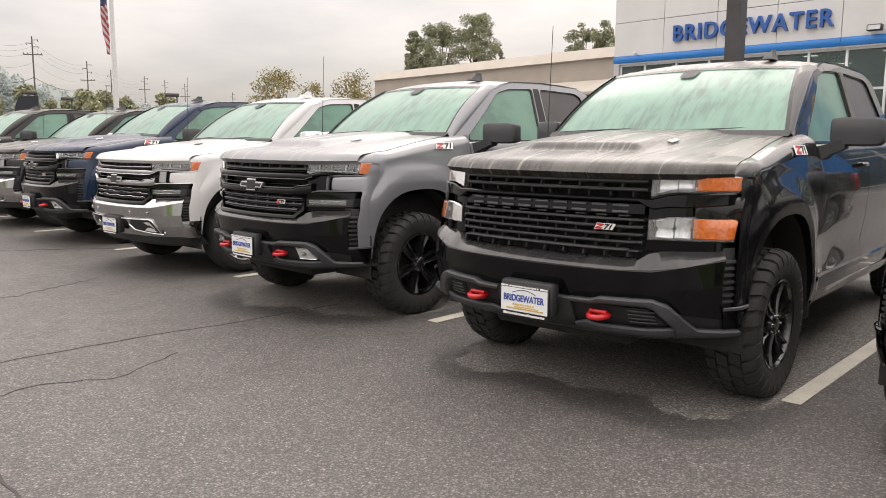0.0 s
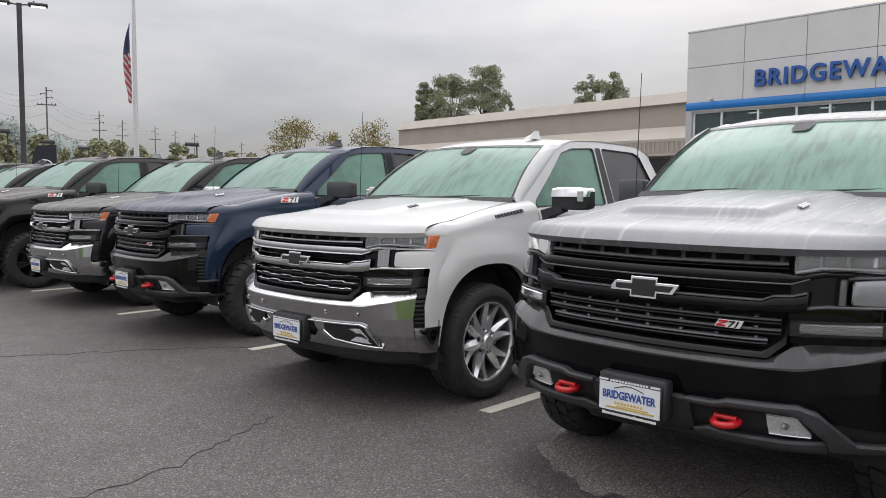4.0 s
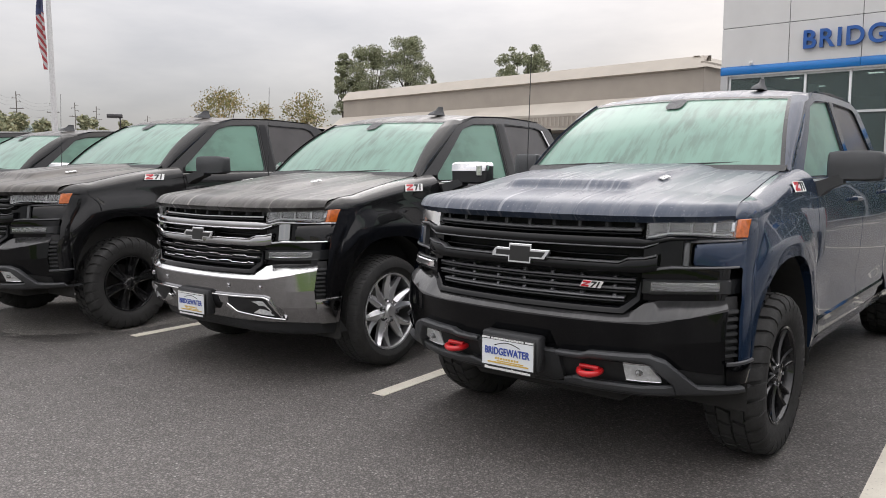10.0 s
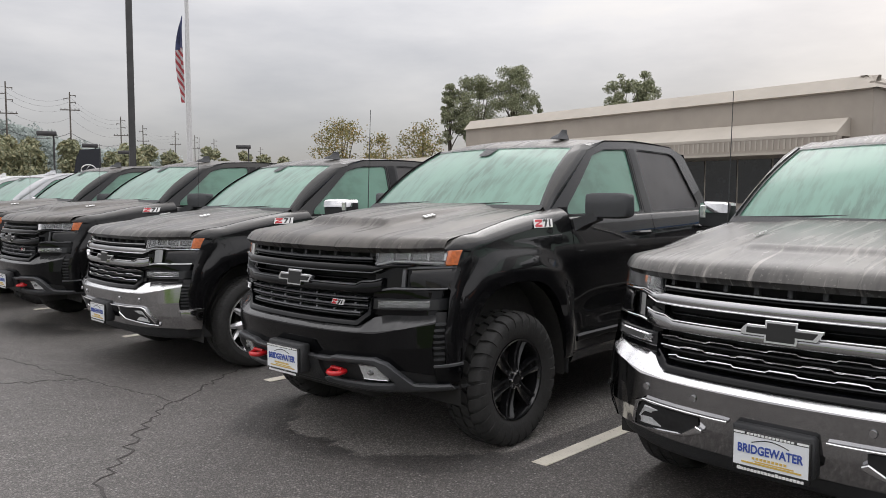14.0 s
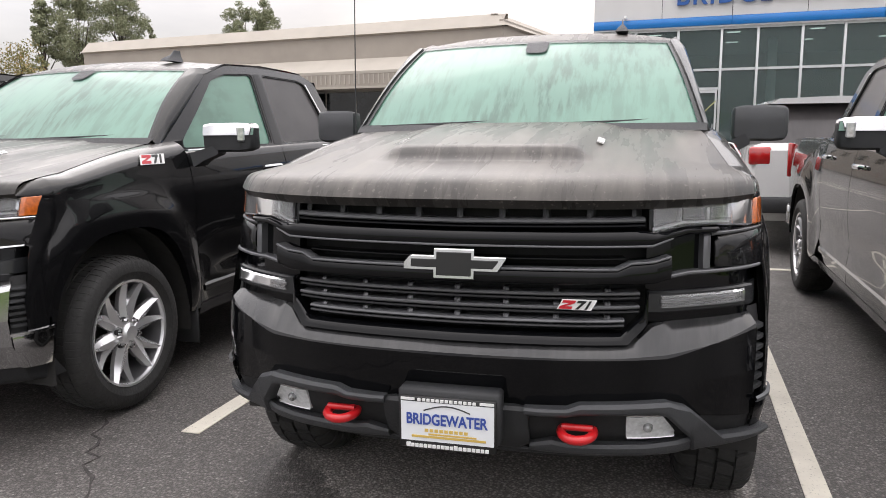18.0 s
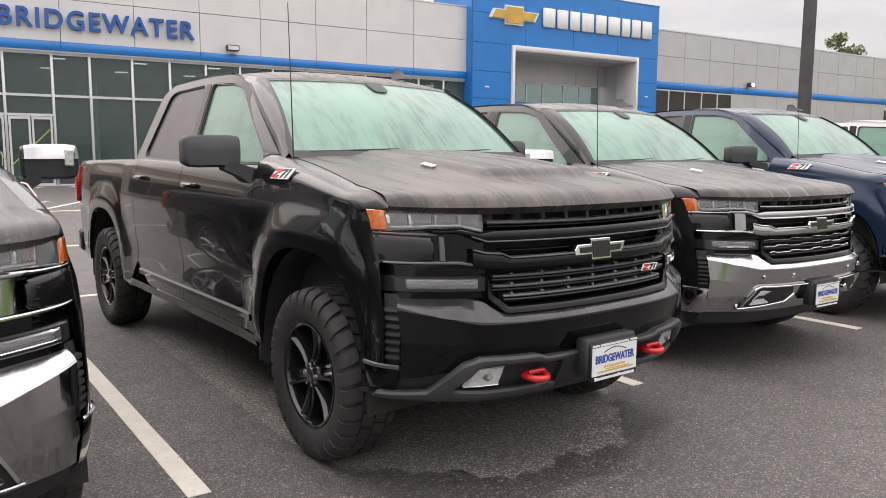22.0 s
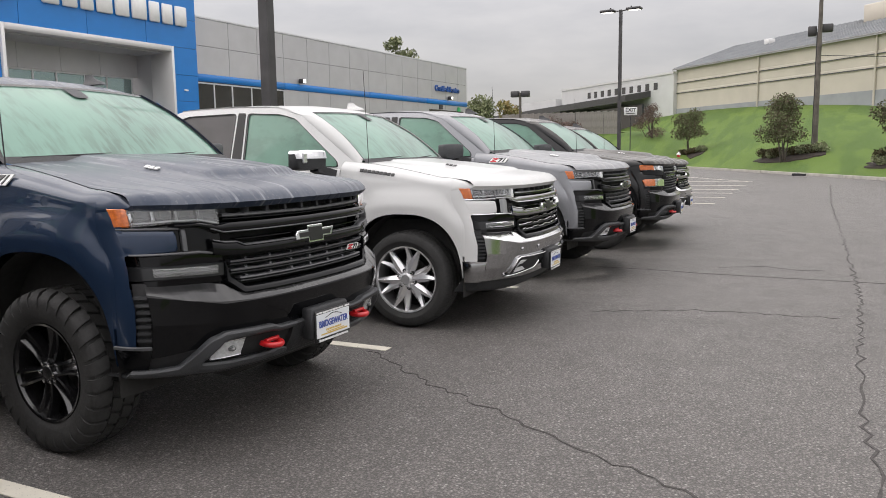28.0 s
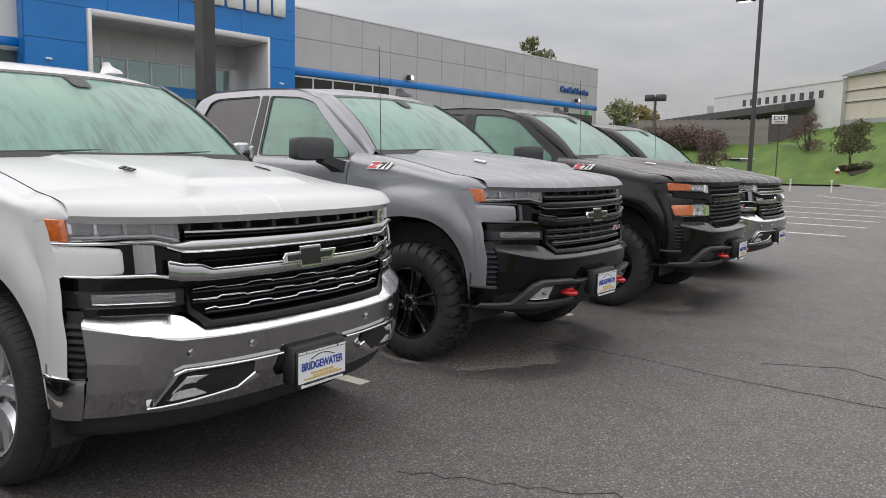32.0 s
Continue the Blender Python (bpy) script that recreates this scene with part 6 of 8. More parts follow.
def wet_patch(x, y, seed):
    """Rain run-off that has dripped from the nose of a parked car."""
    rnd = random.Random(seed)
    ph = [rnd.uniform(0, 6.28) for _ in range(4)]
    near, far = [], []
    for i in range(50):
        u = -1.12 + 2.24 * i / 49
        e = 0.10 + 0.12 * math.sin(u * 2.6 + ph[0]) + 0.05 * math.sin(u * 8 + ph[1]) + 0.02 * math.sin(u * 27 + ph[2]) + 0.55 * abs(u / 1.12) ** 5
        near.append((x + u, y + e, 0.0012))
        far.append((x + u, y + 1.3, 0.0012))
    return sheet("wet_patch", [near, [tuple(0.5 * (p + q) for p, q in zip(a, b)) for a, b in zip(near, far)], far], M_WET, wet_no)


wet_no = thing("wet_patches", "dark wet asphalt below the noses of parked trucks", "stain", kind="structure")
for i, (x, y, key, trim, *_r) in enumerate(SLOTS):
    if trim != "chrome" and key != "blue":
        wet_patch(x, y, 50 + i)
dry_no = thing("dry_patches", "paler dry asphalt under the parked trucks", "stain", kind="structure")
for i, (x, y, key, trim, *_r) in enumerate(SLOTS):
    if trim != "chrome" and key != "blue":
        dry_patch(x, y, 20 + i)

# grass bank beyond a concrete kerb
gx = np.concatenate([np.linspace(0, 8, 9), np.linspace(10, 60, 16), [75, 110, 180, 300]])
gy = np.linspace(-60, 40, 41)
P = [[(KX(y) + 0.3 + d, y, float(hill_z(KX(y) + 0.3 + d, y)) if d > 0 else 0.13) for d in gx] for y in gy]
tagged(sheet("grass_bank", P, M_GRASS, None), "mown green grass bank rising behind the kerb", "grass", kind="structure")
kp = [(KX(y), y) for y in np.linspace(-60, 40, 51)]
kerb = thing("kerb", "low concrete kerb along the grass", "kerb", kind="structure")
for (x0, y0), (x1, y1) in zip(kp, kp[1:]):
    v = []
    for x, y in ((x0, y0 + 0.012), (x1, y1 - 0.012)):
        v += [(x, y, 0.0), (x + 0.03, y, 0.12), (x + 0.06, y, 0.145), (x + 0.30, y, 0.145), (x + 0.34, y, 0.0)]
    link("kerb_stone", v, [(0, 1, 6, 5), (1, 2, 7, 6), (2, 3, 8, 7), (3, 4, 9, 8), (4, 0, 5, 9), (0, 4, 3, 2, 1), (5, 6, 7, 8, 9)], M_CONC, kerb, "", False)
block("kerb_inlet", 29.3, 30.3, -2.45, -1.75, 0.0, 0.10, M_DARK, kerb, "dark storm drain inlet", 0.02)


# ---- plants ----
def leaves(name, centres, radii, count, size, mat, parent, seed, squash=0.8, kind=""):
    """Many small folded leaves scattered through clumps."""
    rnd = np.random.RandomState(seed)
    C = np.array(centres, float)
    Rr = np.array(radii, float)
    wts = Rr ** 2
    pick = rnd.choice(len(C), count, p=wts / wts.sum())
    d = rnd.normal(size=(count, 3))
    d /= np.linalg.norm(d, axis=1)[:, None]
    rad = rnd.uniform(0.15, 1.15, count) ** 0.6
    pos = C[pick] + d * (Rr[pick] * rad)[:, None] * np.array([1, 1, squash])
    a = rnd.normal(size=(count, 3))
    a /= np.linalg.norm(a, axis=1)[:, None]
    b = np.cross(a, rnd.normal(size=(count, 3)))
    b /= np.linalg.norm(b, axis=1)[:, None]
    s = size * rnd.uniform(0.6, 1.4, count)[:, None]
    n = np.cross(a, b)
    v = np.stack([pos - a * s, pos + b * s * 0.55 + n * s * 0.2, pos + a * s, pos - b * s * 0.55 + n * s * 0.2], 1).reshape(-1, 3)
    f = [(4 * i, 4 * i + 1, 4 * i + 2) for i in range(count)] + [(4 * i, 4 * i + 2, 4 * i + 3) for i in range(count)]
    me = bpy.data.meshes.new(name)
    me.from_pydata(v.tolist(), [], f)
    me.materials.append(mat)
    ob = place(name, me, parent)
    if kind:
        ob["kind"] = kind
    return ob


def tree(name, x, y, z, h, crown_r, mat, label, seed, count=3000, leaf=0.16, trunk=0.16, bare=0.3, wide=1.0, clumps=16, category="tree", stems=1, group=""):
    rnd = random.Random(seed)
    t = thing(name, label, category, pose(x, y, z), group)
    cs, rs = [], []
    for i in range(clumps):
        a = rnd.uniform(0, 6.283)
        q = rnd.uniform(0, 1) ** 0.7
        zz = h * (bare + (1 - bare) * rnd.uniform(0.12, 0.95))
        prof = math.sin(min(1, (zz / h - bare) / (1 - bare) * 0.85 + 0.15) * math.pi) ** 0.6
        cs.append((math.cos(a) * crown_r * q * prof * wide, math.sin(a) * crown_r * q * prof, zz))
        rs.append(crown_r * rnd.uniform(0.24, 0.50) * min(1.0, (24 / clumps) ** 0.30))
    for sidx in range(stems):
        off = (rnd.uniform(-0.25, 0.25), rnd.uniform(-0.25, 0.25)) if stems > 1 else (0, 0)
        pts, rr = [], []
        for i in range(6):
            q = i / 5
            pts.append((off[0] * (0.4 + 2.2 * q) + rnd.uniform(-0.04, 0.04) * h * q, off[1] * (0.4 + 2.2 * q) + rnd.uniform(-0.04, 0.04) * h * q, -0.15 + h * 0.78 * q))
            rr.append(trunk * (1 - 0.8 * q) / (1 if stems == 1 else 1.8))
        tube("trunk", pts, rr, M_BARK, t, "", 7)
    for i in range(min(8, clumps)):
        c = cs[i]
        z0 = h * (bare * 0.8 + 0.25 * rnd.random())
        tube("limb", [(0, 0, z0), (c[0] * 0.5, c[1] * 0.5, (z0 + c[2]) / 2), c], [trunk * 0.45, trunk * 0.3, trunk * 0.1], M_BARK, t, "", 5)
    leaves("crown", cs, rs, count, leaf, mat, t, seed)
    return t


# ornamental trees on the bank, with mulch beds
def on_bank(az, dist, cam=(-17.4, -2.65)):
    x, y = cam[0] + dist * math.cos(radians(az)), cam[1] + dist * math.sin(radians(az))
    return x, y, float(hill_z(np.array(x), np.array(y)))


def mulch_bed(az0, az1, dist, seed, nb):
    rnd = random.Random(seed)
    mx, my, mz = on_bank((az0 + az1) / 2, dist)
    t = thing("mulch_bed", "dark mulch bed with low clipped bushes", "plant bed", pose(mx, my, 0))
    wy = dist * radians(abs(az1 - az0)) / 2
    ring = []
    for i in range(28):
        a = i * 2 * math.pi / 28
        px, py = 1.6 * math.cos(a) * rnd.uniform(0.9, 1.1), wy * math.sin(a) * rnd.uniform(0.92, 1.08)
        px += 0.95 * py
        ring.append((px, py, float(hill_z(np.array(mx + px), np.array(my + py)))))
    loft("mulch", [[(p[0], p[1], p[2] - 0.05) for p in ring], [(p[0] * 0.97, p[1] * 0.97, p[2] + 0.07) for p in ring], [(p[0] * 0.6, p[1] * 0.6, float(hill_z(np.array(mx + p[0] * 0.6), np.array(my + p[1] * 0.6))) + 0.15) for p in ring]], M_MULCH, t)
    for i in range(nb):
        q = -0.85 + 1.7 * (i + 0.5) / nb
        px, py = rnd.uniform(-0.5, 0.4), q * wy + rnd.uniform(-0.2, 0.2)
        px += 0.95 * py
        zz = float(hill_z(np.array(mx + px), np.array(my + py))) + 0.05
        b = thing("low_bush", "low rounded reddish-green bush in mulch", "bush", pose(mx + px, my + py, zz), "bushes in the mulch beds")
        r = rnd.uniform(0.32, 0.5)
        leaves("foliage", [(rnd.uniform(-0.2, 0.2), rnd.uniform(-0.3, 0.3), r * rnd.uniform(0.5, 0.9)) for _ in range(6)], [r * rnd.uniform(0.6, 0.9) for _ in range(6)], 900, 0.06, M_BUSH if i % 2 else M_LEAF, b, seed * 10 + i)
        tube("stems", [(0, 0, -0.1), (0, 0, r)], 0.04, M_BARK, b, "", 5)


x, y, z = on_bank(1.65, 53.5)
tree("crape_myrtle", x, y, z, 3.75, 1.6, M_LEAFR, "multi-stemmed crape myrtle with reddish-green leaves", 11, 5200, 0.075, 0.10, 0.28, 1.0, 22, stems=4, group="ornamental trees on the bank")
x, y, z = on_bank(-5.6, 44.0)
tree("crape_myrtle", x, y, z, 4.0, 1.75, M_LEAFR, "large crape myrtle with dark reddish leaves", 12, 6000, 0.08, 0.11, 0.26, 1.0, 24, stems=4, group="ornamental trees on the bank")
x, y, z = on_bank(7.57, 70.0)
tree("round_tree", x, y, z, 3.5, 1.35, M_LEAFR, "small round tree with dull green leaves on the bank", 13, 4200, 0.075, 0.09, 0.35, 1.0, 20, stems=3, group="ornamental trees on the bank")
x, y, z = on_bank(10.05, 76.0)
tree("purple_tree", x, y, z, 4.9, 1.45, M_LEAFP, "thin purple-leaved plum tree on the bank", 14, 2600, 0.07, 0.13, 0.3, 1.0, 18, group="ornamental trees on the bank")
x, y, z = on_bank(12.2, 80.0)
tree("round_tree", x, y, z, 3.0, 1.2, M_LEAFR, "small leafy tree on the bank", 15, 2600, 0.07, 0.08, 0.3, 1.0, 16, group="ornamental trees on the bank")
x, y, z = on_bank(15.0, 62.0)
tree("purple_tree", x, y, z, 3.0, 1.2, M_LEAFP, "thin purple-leaved tree by the fence", 16, 2200, 0.07, 0.08, 0.3, 1.0, 16, group="ornamental trees on the bank")
x, y, z = on_bank(-12.0, 44.0)
tree("crape_myrtle", x, y, z, 3.8, 1.6, M_LEAFR, "crape myrtle with reddish leaves on the bank", 17, 4500, 0.08, 0.1, 0.27, 1.0, 20, stems=4, group="ornamental trees on the bank")
mulch_bed(3.5, -0.9, 54.6, 31, 8)
mulch_bed(-3.0, -9.8, 43.5, 32, 11)
mulch_bed(9.0, 6.4, 69.8, 33, 6)
mulch_bed(12.0, 9.4, 79.5, 34, 6)


# ---- showroom: local x along the facade, y into the building, z up ----
dealer = thing("car_showroom", "grey panelled car showroom with blue band and glass front", "building", pose(-18.86, 28.3, 0, 0, 0, -math.degrees(math.atan(0.05))))
Z0 = 0.22
HT, JH, BT, BB = 8.47, 6.95, 5.44, 5.12


def panels(u0, u1, z0, z1, joints, hj, mat, y=0.0, parent=None):
    us = [u0] + [j for j in joints if u0 < j < u1] + [u1]
    zs = [z0] + [h for h in hj if z0 < h < z1] + [z1]
    for a, b in zip(us, us[1:]):
        for c, d in zip(zs, zs[1:]):
            block("facade_panel", a + 0.012, b - 0.012, y, y + 0.06, c + 0.012, d - 0.012, mat, parent or dealer)


block("wall_backing", 0.03, 22.9, 0.05, 0.25, BB, HT - 0.02, M_JOINT, dealer)
block("parapet_cap", -0.02, 23.0, -0.02, 0.4, HT, HT + 0.06, M_MULL, dealer)
block("side_wall", 0.0, 0.24, 0.26, 22, Z0, HT, M_PANEL, dealer)
block("roof", 0.2, 23, 0.25, 22, HT - 0.5, HT - 0.3, M_ROOFM, dealer)
panels(0, 22.9, BT, HT, [2.55, 5.05, 7.58, 10.03, 12.5, 14.95, 17.37, 19.78], [JH], M_PANELW)
for a, b in zip([0, 5.05, 10.03, 14.95, 19.78], [5.05, 10.03, 14.95, 19.78, 22.9]):
    block("blue_band", a, b - 0.01, -0.05, 0.06, BB, BT, M_BLUE, dealer, "blue facade band", 0.01)
block("entrance_soffit", 0.0, 22.9, 0.0, 0.5, BB - 0.06, BB, M_MULL, dealer)
# storefront glazing
mull = [0.33, 1.6, 3.17, 4.72, 5.98, 7.47, 8.85, 10.25, 11.64, 13.04, 14.57, 15.97, 17.36, 18.76, 20.13, 21.51, 22.85]
TR = 3.52
for i, u in enumerate(mull):
    block("mullion", u - 0.045, u + 0.045, 0.10, 0.24, Z0, BB - 0.06, M_MULL, dealer, "", 0.008)
for a, b in zip(mull, mull[1:]):
    for z in (TR, Z0 + 0.06, BB - 0.10) + ((2.82,) if a < 4.6 and a > 1.4 else ()):
        block("transom", a + 0.046, b - 0.046, 0.11, 0.22, z - 0.045, z + 0.045, M_MULL, dealer)
    gl = block("glass_pane", a + 0.04, b - 0.04, 0.155, 0.170, Z0, BB - 0.06, M_SHOP, dealer)
    gl.visible_shadow = False
block("corner_post", 0.0, 0.28, 0.0, 0.26, Z0, BB - 0.06, M_PANEL, dealer)
# entrance doors with taped cross
for a, b in ((1.65, 2.35), (2.35, 3.12), (3.22, 3.95), (3.95, 4.66)):
    d = block("entrance_door", a + 0.02, b - 0.02, 0.07, 0.10, Z0 + 0.02, Z0 + 0.14, M_MULL, dealer)
    for q in ((a + 0.02, a + 0.09, Z0 + 0.14, 2.76), (b - 0.09, b - 0.02, Z0 + 0.14, 2.76), (a + 0.09, b - 0.09, 2.66, 2.76)):
        block("door_stile", q[0], q[1], 0.07, 0.10, q[2], q[3], M_MULL, d)
    tube("door_pull", [(b - 0.14, 0.04, 1.0), (b - 0.14, 0.04, 1.5)], 0.015, M_MULL, d, "", 6)
M_TAPE = plain("yellow_tape", (0.45, 0.42, 0.18), 0.6)
tube("barrier_tape", [(2.45, 0.05, 2.3), (3.15, 0.05, 1.1)], 0.022, M_TAPE, dealer, "", 5)
tube("barrier_tape", [(4.6, 0.05, 2.35), (3.25, 0.05, 1.0)], 0.022, M_TAPE, dealer, "", 5)
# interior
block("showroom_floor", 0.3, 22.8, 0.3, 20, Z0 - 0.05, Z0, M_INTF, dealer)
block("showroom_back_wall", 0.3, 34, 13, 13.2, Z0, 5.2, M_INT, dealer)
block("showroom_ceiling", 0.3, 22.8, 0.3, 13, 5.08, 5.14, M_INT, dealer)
for i in range(7):
    for j in range(2):
        q = 1.9 + i * 3.0
        lt = block("ceiling_light", q, q + 0.5, 2.0 + j * 4, 2.25 + j * 4, 5.055, 5.078, M_GLOW, dealer, "lit showroom ceiling light")
for i in range(5):
    block("interior_column", 2.0 + i * 4.6, 2.35 + i * 4.6, 5.0, 5.35, Z0, 5.08, M_PANELW, dealer)
# sign letters
sg = words("sign_lettering", "BRIDGEWATER", 0.93, M_BLUEL, pose(6.40, -0.10, 6.19, 90), dealer, "blue raised sign letters", 0.07, "CENTER", 0.018, 1.17)
xsv = [v.co.x for v in sg.data.vertices]
sg.matrix_basis = pose(6.40, -0.10, 6.18, 90) @ Matrix.Diagonal((6.68 / (max(xsv) - min(xsv)), 1, 1, 1))
# flood lamp and cameras
fl = block("flood_lamp", 11.0, 11.5, -0.35, -0.1, 5.55, 5.78, M_BRONZE, dealer, "dark wall flood lamp", 0.02)
block("flood_lens", 11.04, 11.46, -0.356, -0.349, 5.59, 5.74, M_REFL, fl)
for u in (1.22,):
    cm = block("security_camera", u - 0.05, u + 0.05, -0.26, -0.06, 5.47, 5.57, M_SIGNW, dealer, "white security camera", 0.02)
    block("camera_bracket", u - 0.02, u + 0.02, -0.08, 0.01, 5.50, 5.62, M_SIGNW, cm)

# blue entrance tower
TL, TRT, TOP = 22.75, 35.45, 9.72
PL, PR, PT = 25.1, 33.85, 6.84


def tpanel(a, b, c, d):
    block("tower_panel", a + 0.01, b - 0.01, -0.5, -0.44, c + 0.01, d - 0.01, M_BLUE, dealer)


zsj = [Z0, 1.55, 2.9, 4.2, 5.50, 6.84]
for c, d in zip(zsj, zsj[1:]):
    tpanel(TL, PL - 0.02, c, d)
    tpanel(PR + 0.02, TRT, c, d)
for c, d in ((6.84, 8.25), (8.25, TOP)):
    for a, b in ((TL, 25.95), (25.95, 29.1), (29.1, 32.3), (32.3, TRT)):
        tpanel(a, b, c, d)
block("tower_core", TL + 0.03, PL - 0.05, -0.43, 3.0, Z0, TOP - 0.03, M_JOINT, dealer)
block("tower_core", PR + 0.05, TRT - 0.03, -0.43, 3.0, Z0, TOP - 0.03, M_JOINT, dealer)
block("tower_core", PL - 0.05, PR + 0.05, -0.43, 3.0, PT + 0.02, TOP - 0.03, M_JOINT, dealer)
block("tower_cap", TL - 0.01, TRT + 0.01, -0.52, 3.2, TOP, TOP + 0.05, M_BLUE, dealer)
block("tower_side", TL - 0.02, TL + 0.03, -0.44, 3.0, Z0, TOP, M_BLUE, dealer)
block("tower_side", TRT - 0.03, TRT + 0.02, -0.44, 3.0, Z0, TOP, M_BLUE, dealer)
# portal: pale frame, recessed upper wall and glazing
FR = 0.15
block("portal_frame", PL, PL + FR, -0.62, 0.9, Z0, PT, M_PANELW, dealer, "", 0.01)
block("portal_frame", PR - FR, PR, -0.62, 0.9, Z0, PT, M_PANELW, dealer, "", 0.01)
block("portal_frame", PL + FR, PR - FR, -0.62, 0.9, PT - 0.26, PT, M_PANELW, dealer, "", 0.01)
for a, b in ((PL + FR, 27.3), (27.3, 29.4), (29.4, 31.5), (31.5, PR - FR)):
    block("portal_panel", a + 0.01, b - 0.01, 1.9, 1.96, 5.42, PT - 0.26, M_PANEL, dealer)
block("portal_side", PR - FR + 0.06, PR - FR + 0.005, 0.9, 3.0, Z0, PT - 0.26, M_PANEL, dealer)
block("portal_side", PL + FR + 0.005, PL + FR + 0.06, 0.9, 3.0, Z0, PT - 0.26, M_PANEL, dealer)
block("portal_soffit", PL + FR, PR - FR, 0.0, 3.0, PT - 0.32, PT - 0.27, M_PANEL, dealer)
pm = [25.5, 26.9, 28.05, 29.2, 30.7, 31.9, 33.4]
for u in pm:
    block("mullion", u - 0.04, u + 0.04, 1.98, 2.08, Z0, 5.42, M_MULL, dealer)
for a, b in zip(pm, pm[1:]):
    g2 = block("glass_pane", a + 0.04, b - 0.04, 2.02, 2.035, Z0, 5.42, M_SHOP, dealer)
    g2.visible_shadow = False
    block("transom", a + 0.045, b - 0.045, 1.99, 2.07, 5.34, 5.42, M_MULL, dealer)
block("portal_blue_band", PL + FR, PR - FR, 1.80, 1.98, 3.86, 4.30, M_BLUE, dealer)
# sign: gold cross emblem and nine pale letter blocks as plain shapes
cross = [(-1.5, -0.22), (-0.55, -0.22), (-0.55, -0.46), (0.55, -0.46), (0.55, -0.22), (1.3, -0.22), (1.55, 0.24), (0.55, 0.24), (0.55, 0.46), (-0.55, 0.46), (-0.55, 0.24), (-1.25, 0.24)]
for s_, y0, y1, mt, nm in ((1.0, -0.62, -0.50, M_SIGNW, "sign_emblem"), (0.90, -0.66, -0.61, M_GOLD, "emblem_face")):
    k = len(cross)
    v = [(25.15 + px * s_, yy, 8.25 + pz * s_ * (0.92 if s_ < 1 else 1)) for yy in (y0, y1) for px, pz in cross]
    link(nm, v, [tuple(range(k)), tuple(range(k, 2 * k))] + [(i, (i + 1) % k, k + (i + 1) % k, k + i) for i in range(k)], mt, dealer, "gold cross emblem with pale edge" if s_ == 1 else "", False)
u = 26.98
for i, wd in enumerate((0.80, 0.72, 0.66, 0.84, 0.76, 0.86, 0.62, 0.66, 0.74)):
    block("sign_letter_block", u, u + wd, -0.64, -0.50, 7.87, 8.82, M_SIGNW, dealer, "pale raised sign shape", 0.05)
    u += wd + 0.145
for uu, zz in ((23.6, 4.75), (34.6, 4.75)):
    block("wall_light", uu - 0.12, uu + 0.12, -0.56, -0.5, zz - 0.04, zz + 0.04, M_SIGNW, dealer, "", 0.01)

# service wing
WT = 8.60
block("wing_backing", TRT, 67.2, 0.05, 0.30, Z0, WT - 0.03, M_JOINT, dealer)
block("wing_cap", TRT, 67.25, -0.03, 0.5, WT, WT + 0.08, M_MULL, dealer)
block("wing_roof", TRT, 67.2, 0.3, 25, WT - 0.6, WT - 0.4, M_ROOFM, dealer)
block("wing_end_wall", 66.95, 67.2, 0.30, 25, Z0, WT, M_PANEL, dealer)
wj = [36.0 + 2.27 * i for i in range(1, 14)]
panels(TRT, 67.2, 5.72, WT, wj, [7.18], M_PANEL)
for a, b in zip([TRT, 42.8, 51.9, 60], [42.8, 51.9, 60, 67.2]):
    block("blue_band", a, b - 0.01, -0.05, 0.06, 5.34, 5.72, M_BLUE, dealer, "blue facade band", 0.01)
panels(42.8, 67.2, Z0, 5.34, wj, [2.8], M_PANEL)
wm = [35.6, 37.06, 38.42, 39.96, 41.4, 42.77]
for q in wm:
    block("mullion", q - 0.045, q + 0.045, 0.0, 0.10, 2.2, 5.30, M_MULL, dealer)
for a, b in zip(wm, wm[1:]):
    block("window_pane", a + 0.045, b - 0.045, 0.03, 0.045, 2.2, 5.30, M_WINDK, dealer)
    block("transom", a + 0.045, b - 0.045, 0.0, 0.10, 5.22, 5.30, M_MULL, dealer)
panels(TRT, 42.8, Z0, 2.2, wj, [], M_PANEL)
for q in (44.25, 63.7):
    lp = block("wall_lamp", q - 0.16, q + 0.16, -0.40, -0.05, 5.78, 6.05, M_BRONZE, dealer, "lit wall lamp", 0.03)
    block("lamp_lens", q - 0.13, q + 0.13, -0.42, -0.39, 5.80, 6.02, M_GLOW, lp, "", 0.02)
words("service_lettering", "Certified Service", 0.62, M_BLUEL, pose(63.5, -0.06, 6.62, 90), dealer, "blue raised service lettering", 0.05, "CENTER", 0.02, 1.0)
block("service_door", 60.5, 66.5, -0.02, 0.02, Z0, 4.9, M_WINDK, dealer)
block("green_sign", 65.35, 65.75, -0.12, -0.03, 4.88, 5.22, plain("green_lit_sign", (0.05, 0.45, 0.16), 0.4), dealer)
block("bay_sign", 62.1, 62.6, -0.10, -0.03, 4.95, 5.3, M_BRONZE, dealer)

# ---- beige building to the west ----
beige = thing("beige_building", "low beige rendered building with sloped parapet", "building", pose(-27.9, 53.3, 0.05, 0, 0, 180 - math.degrees(math.atan2(5.3, 40.3))))
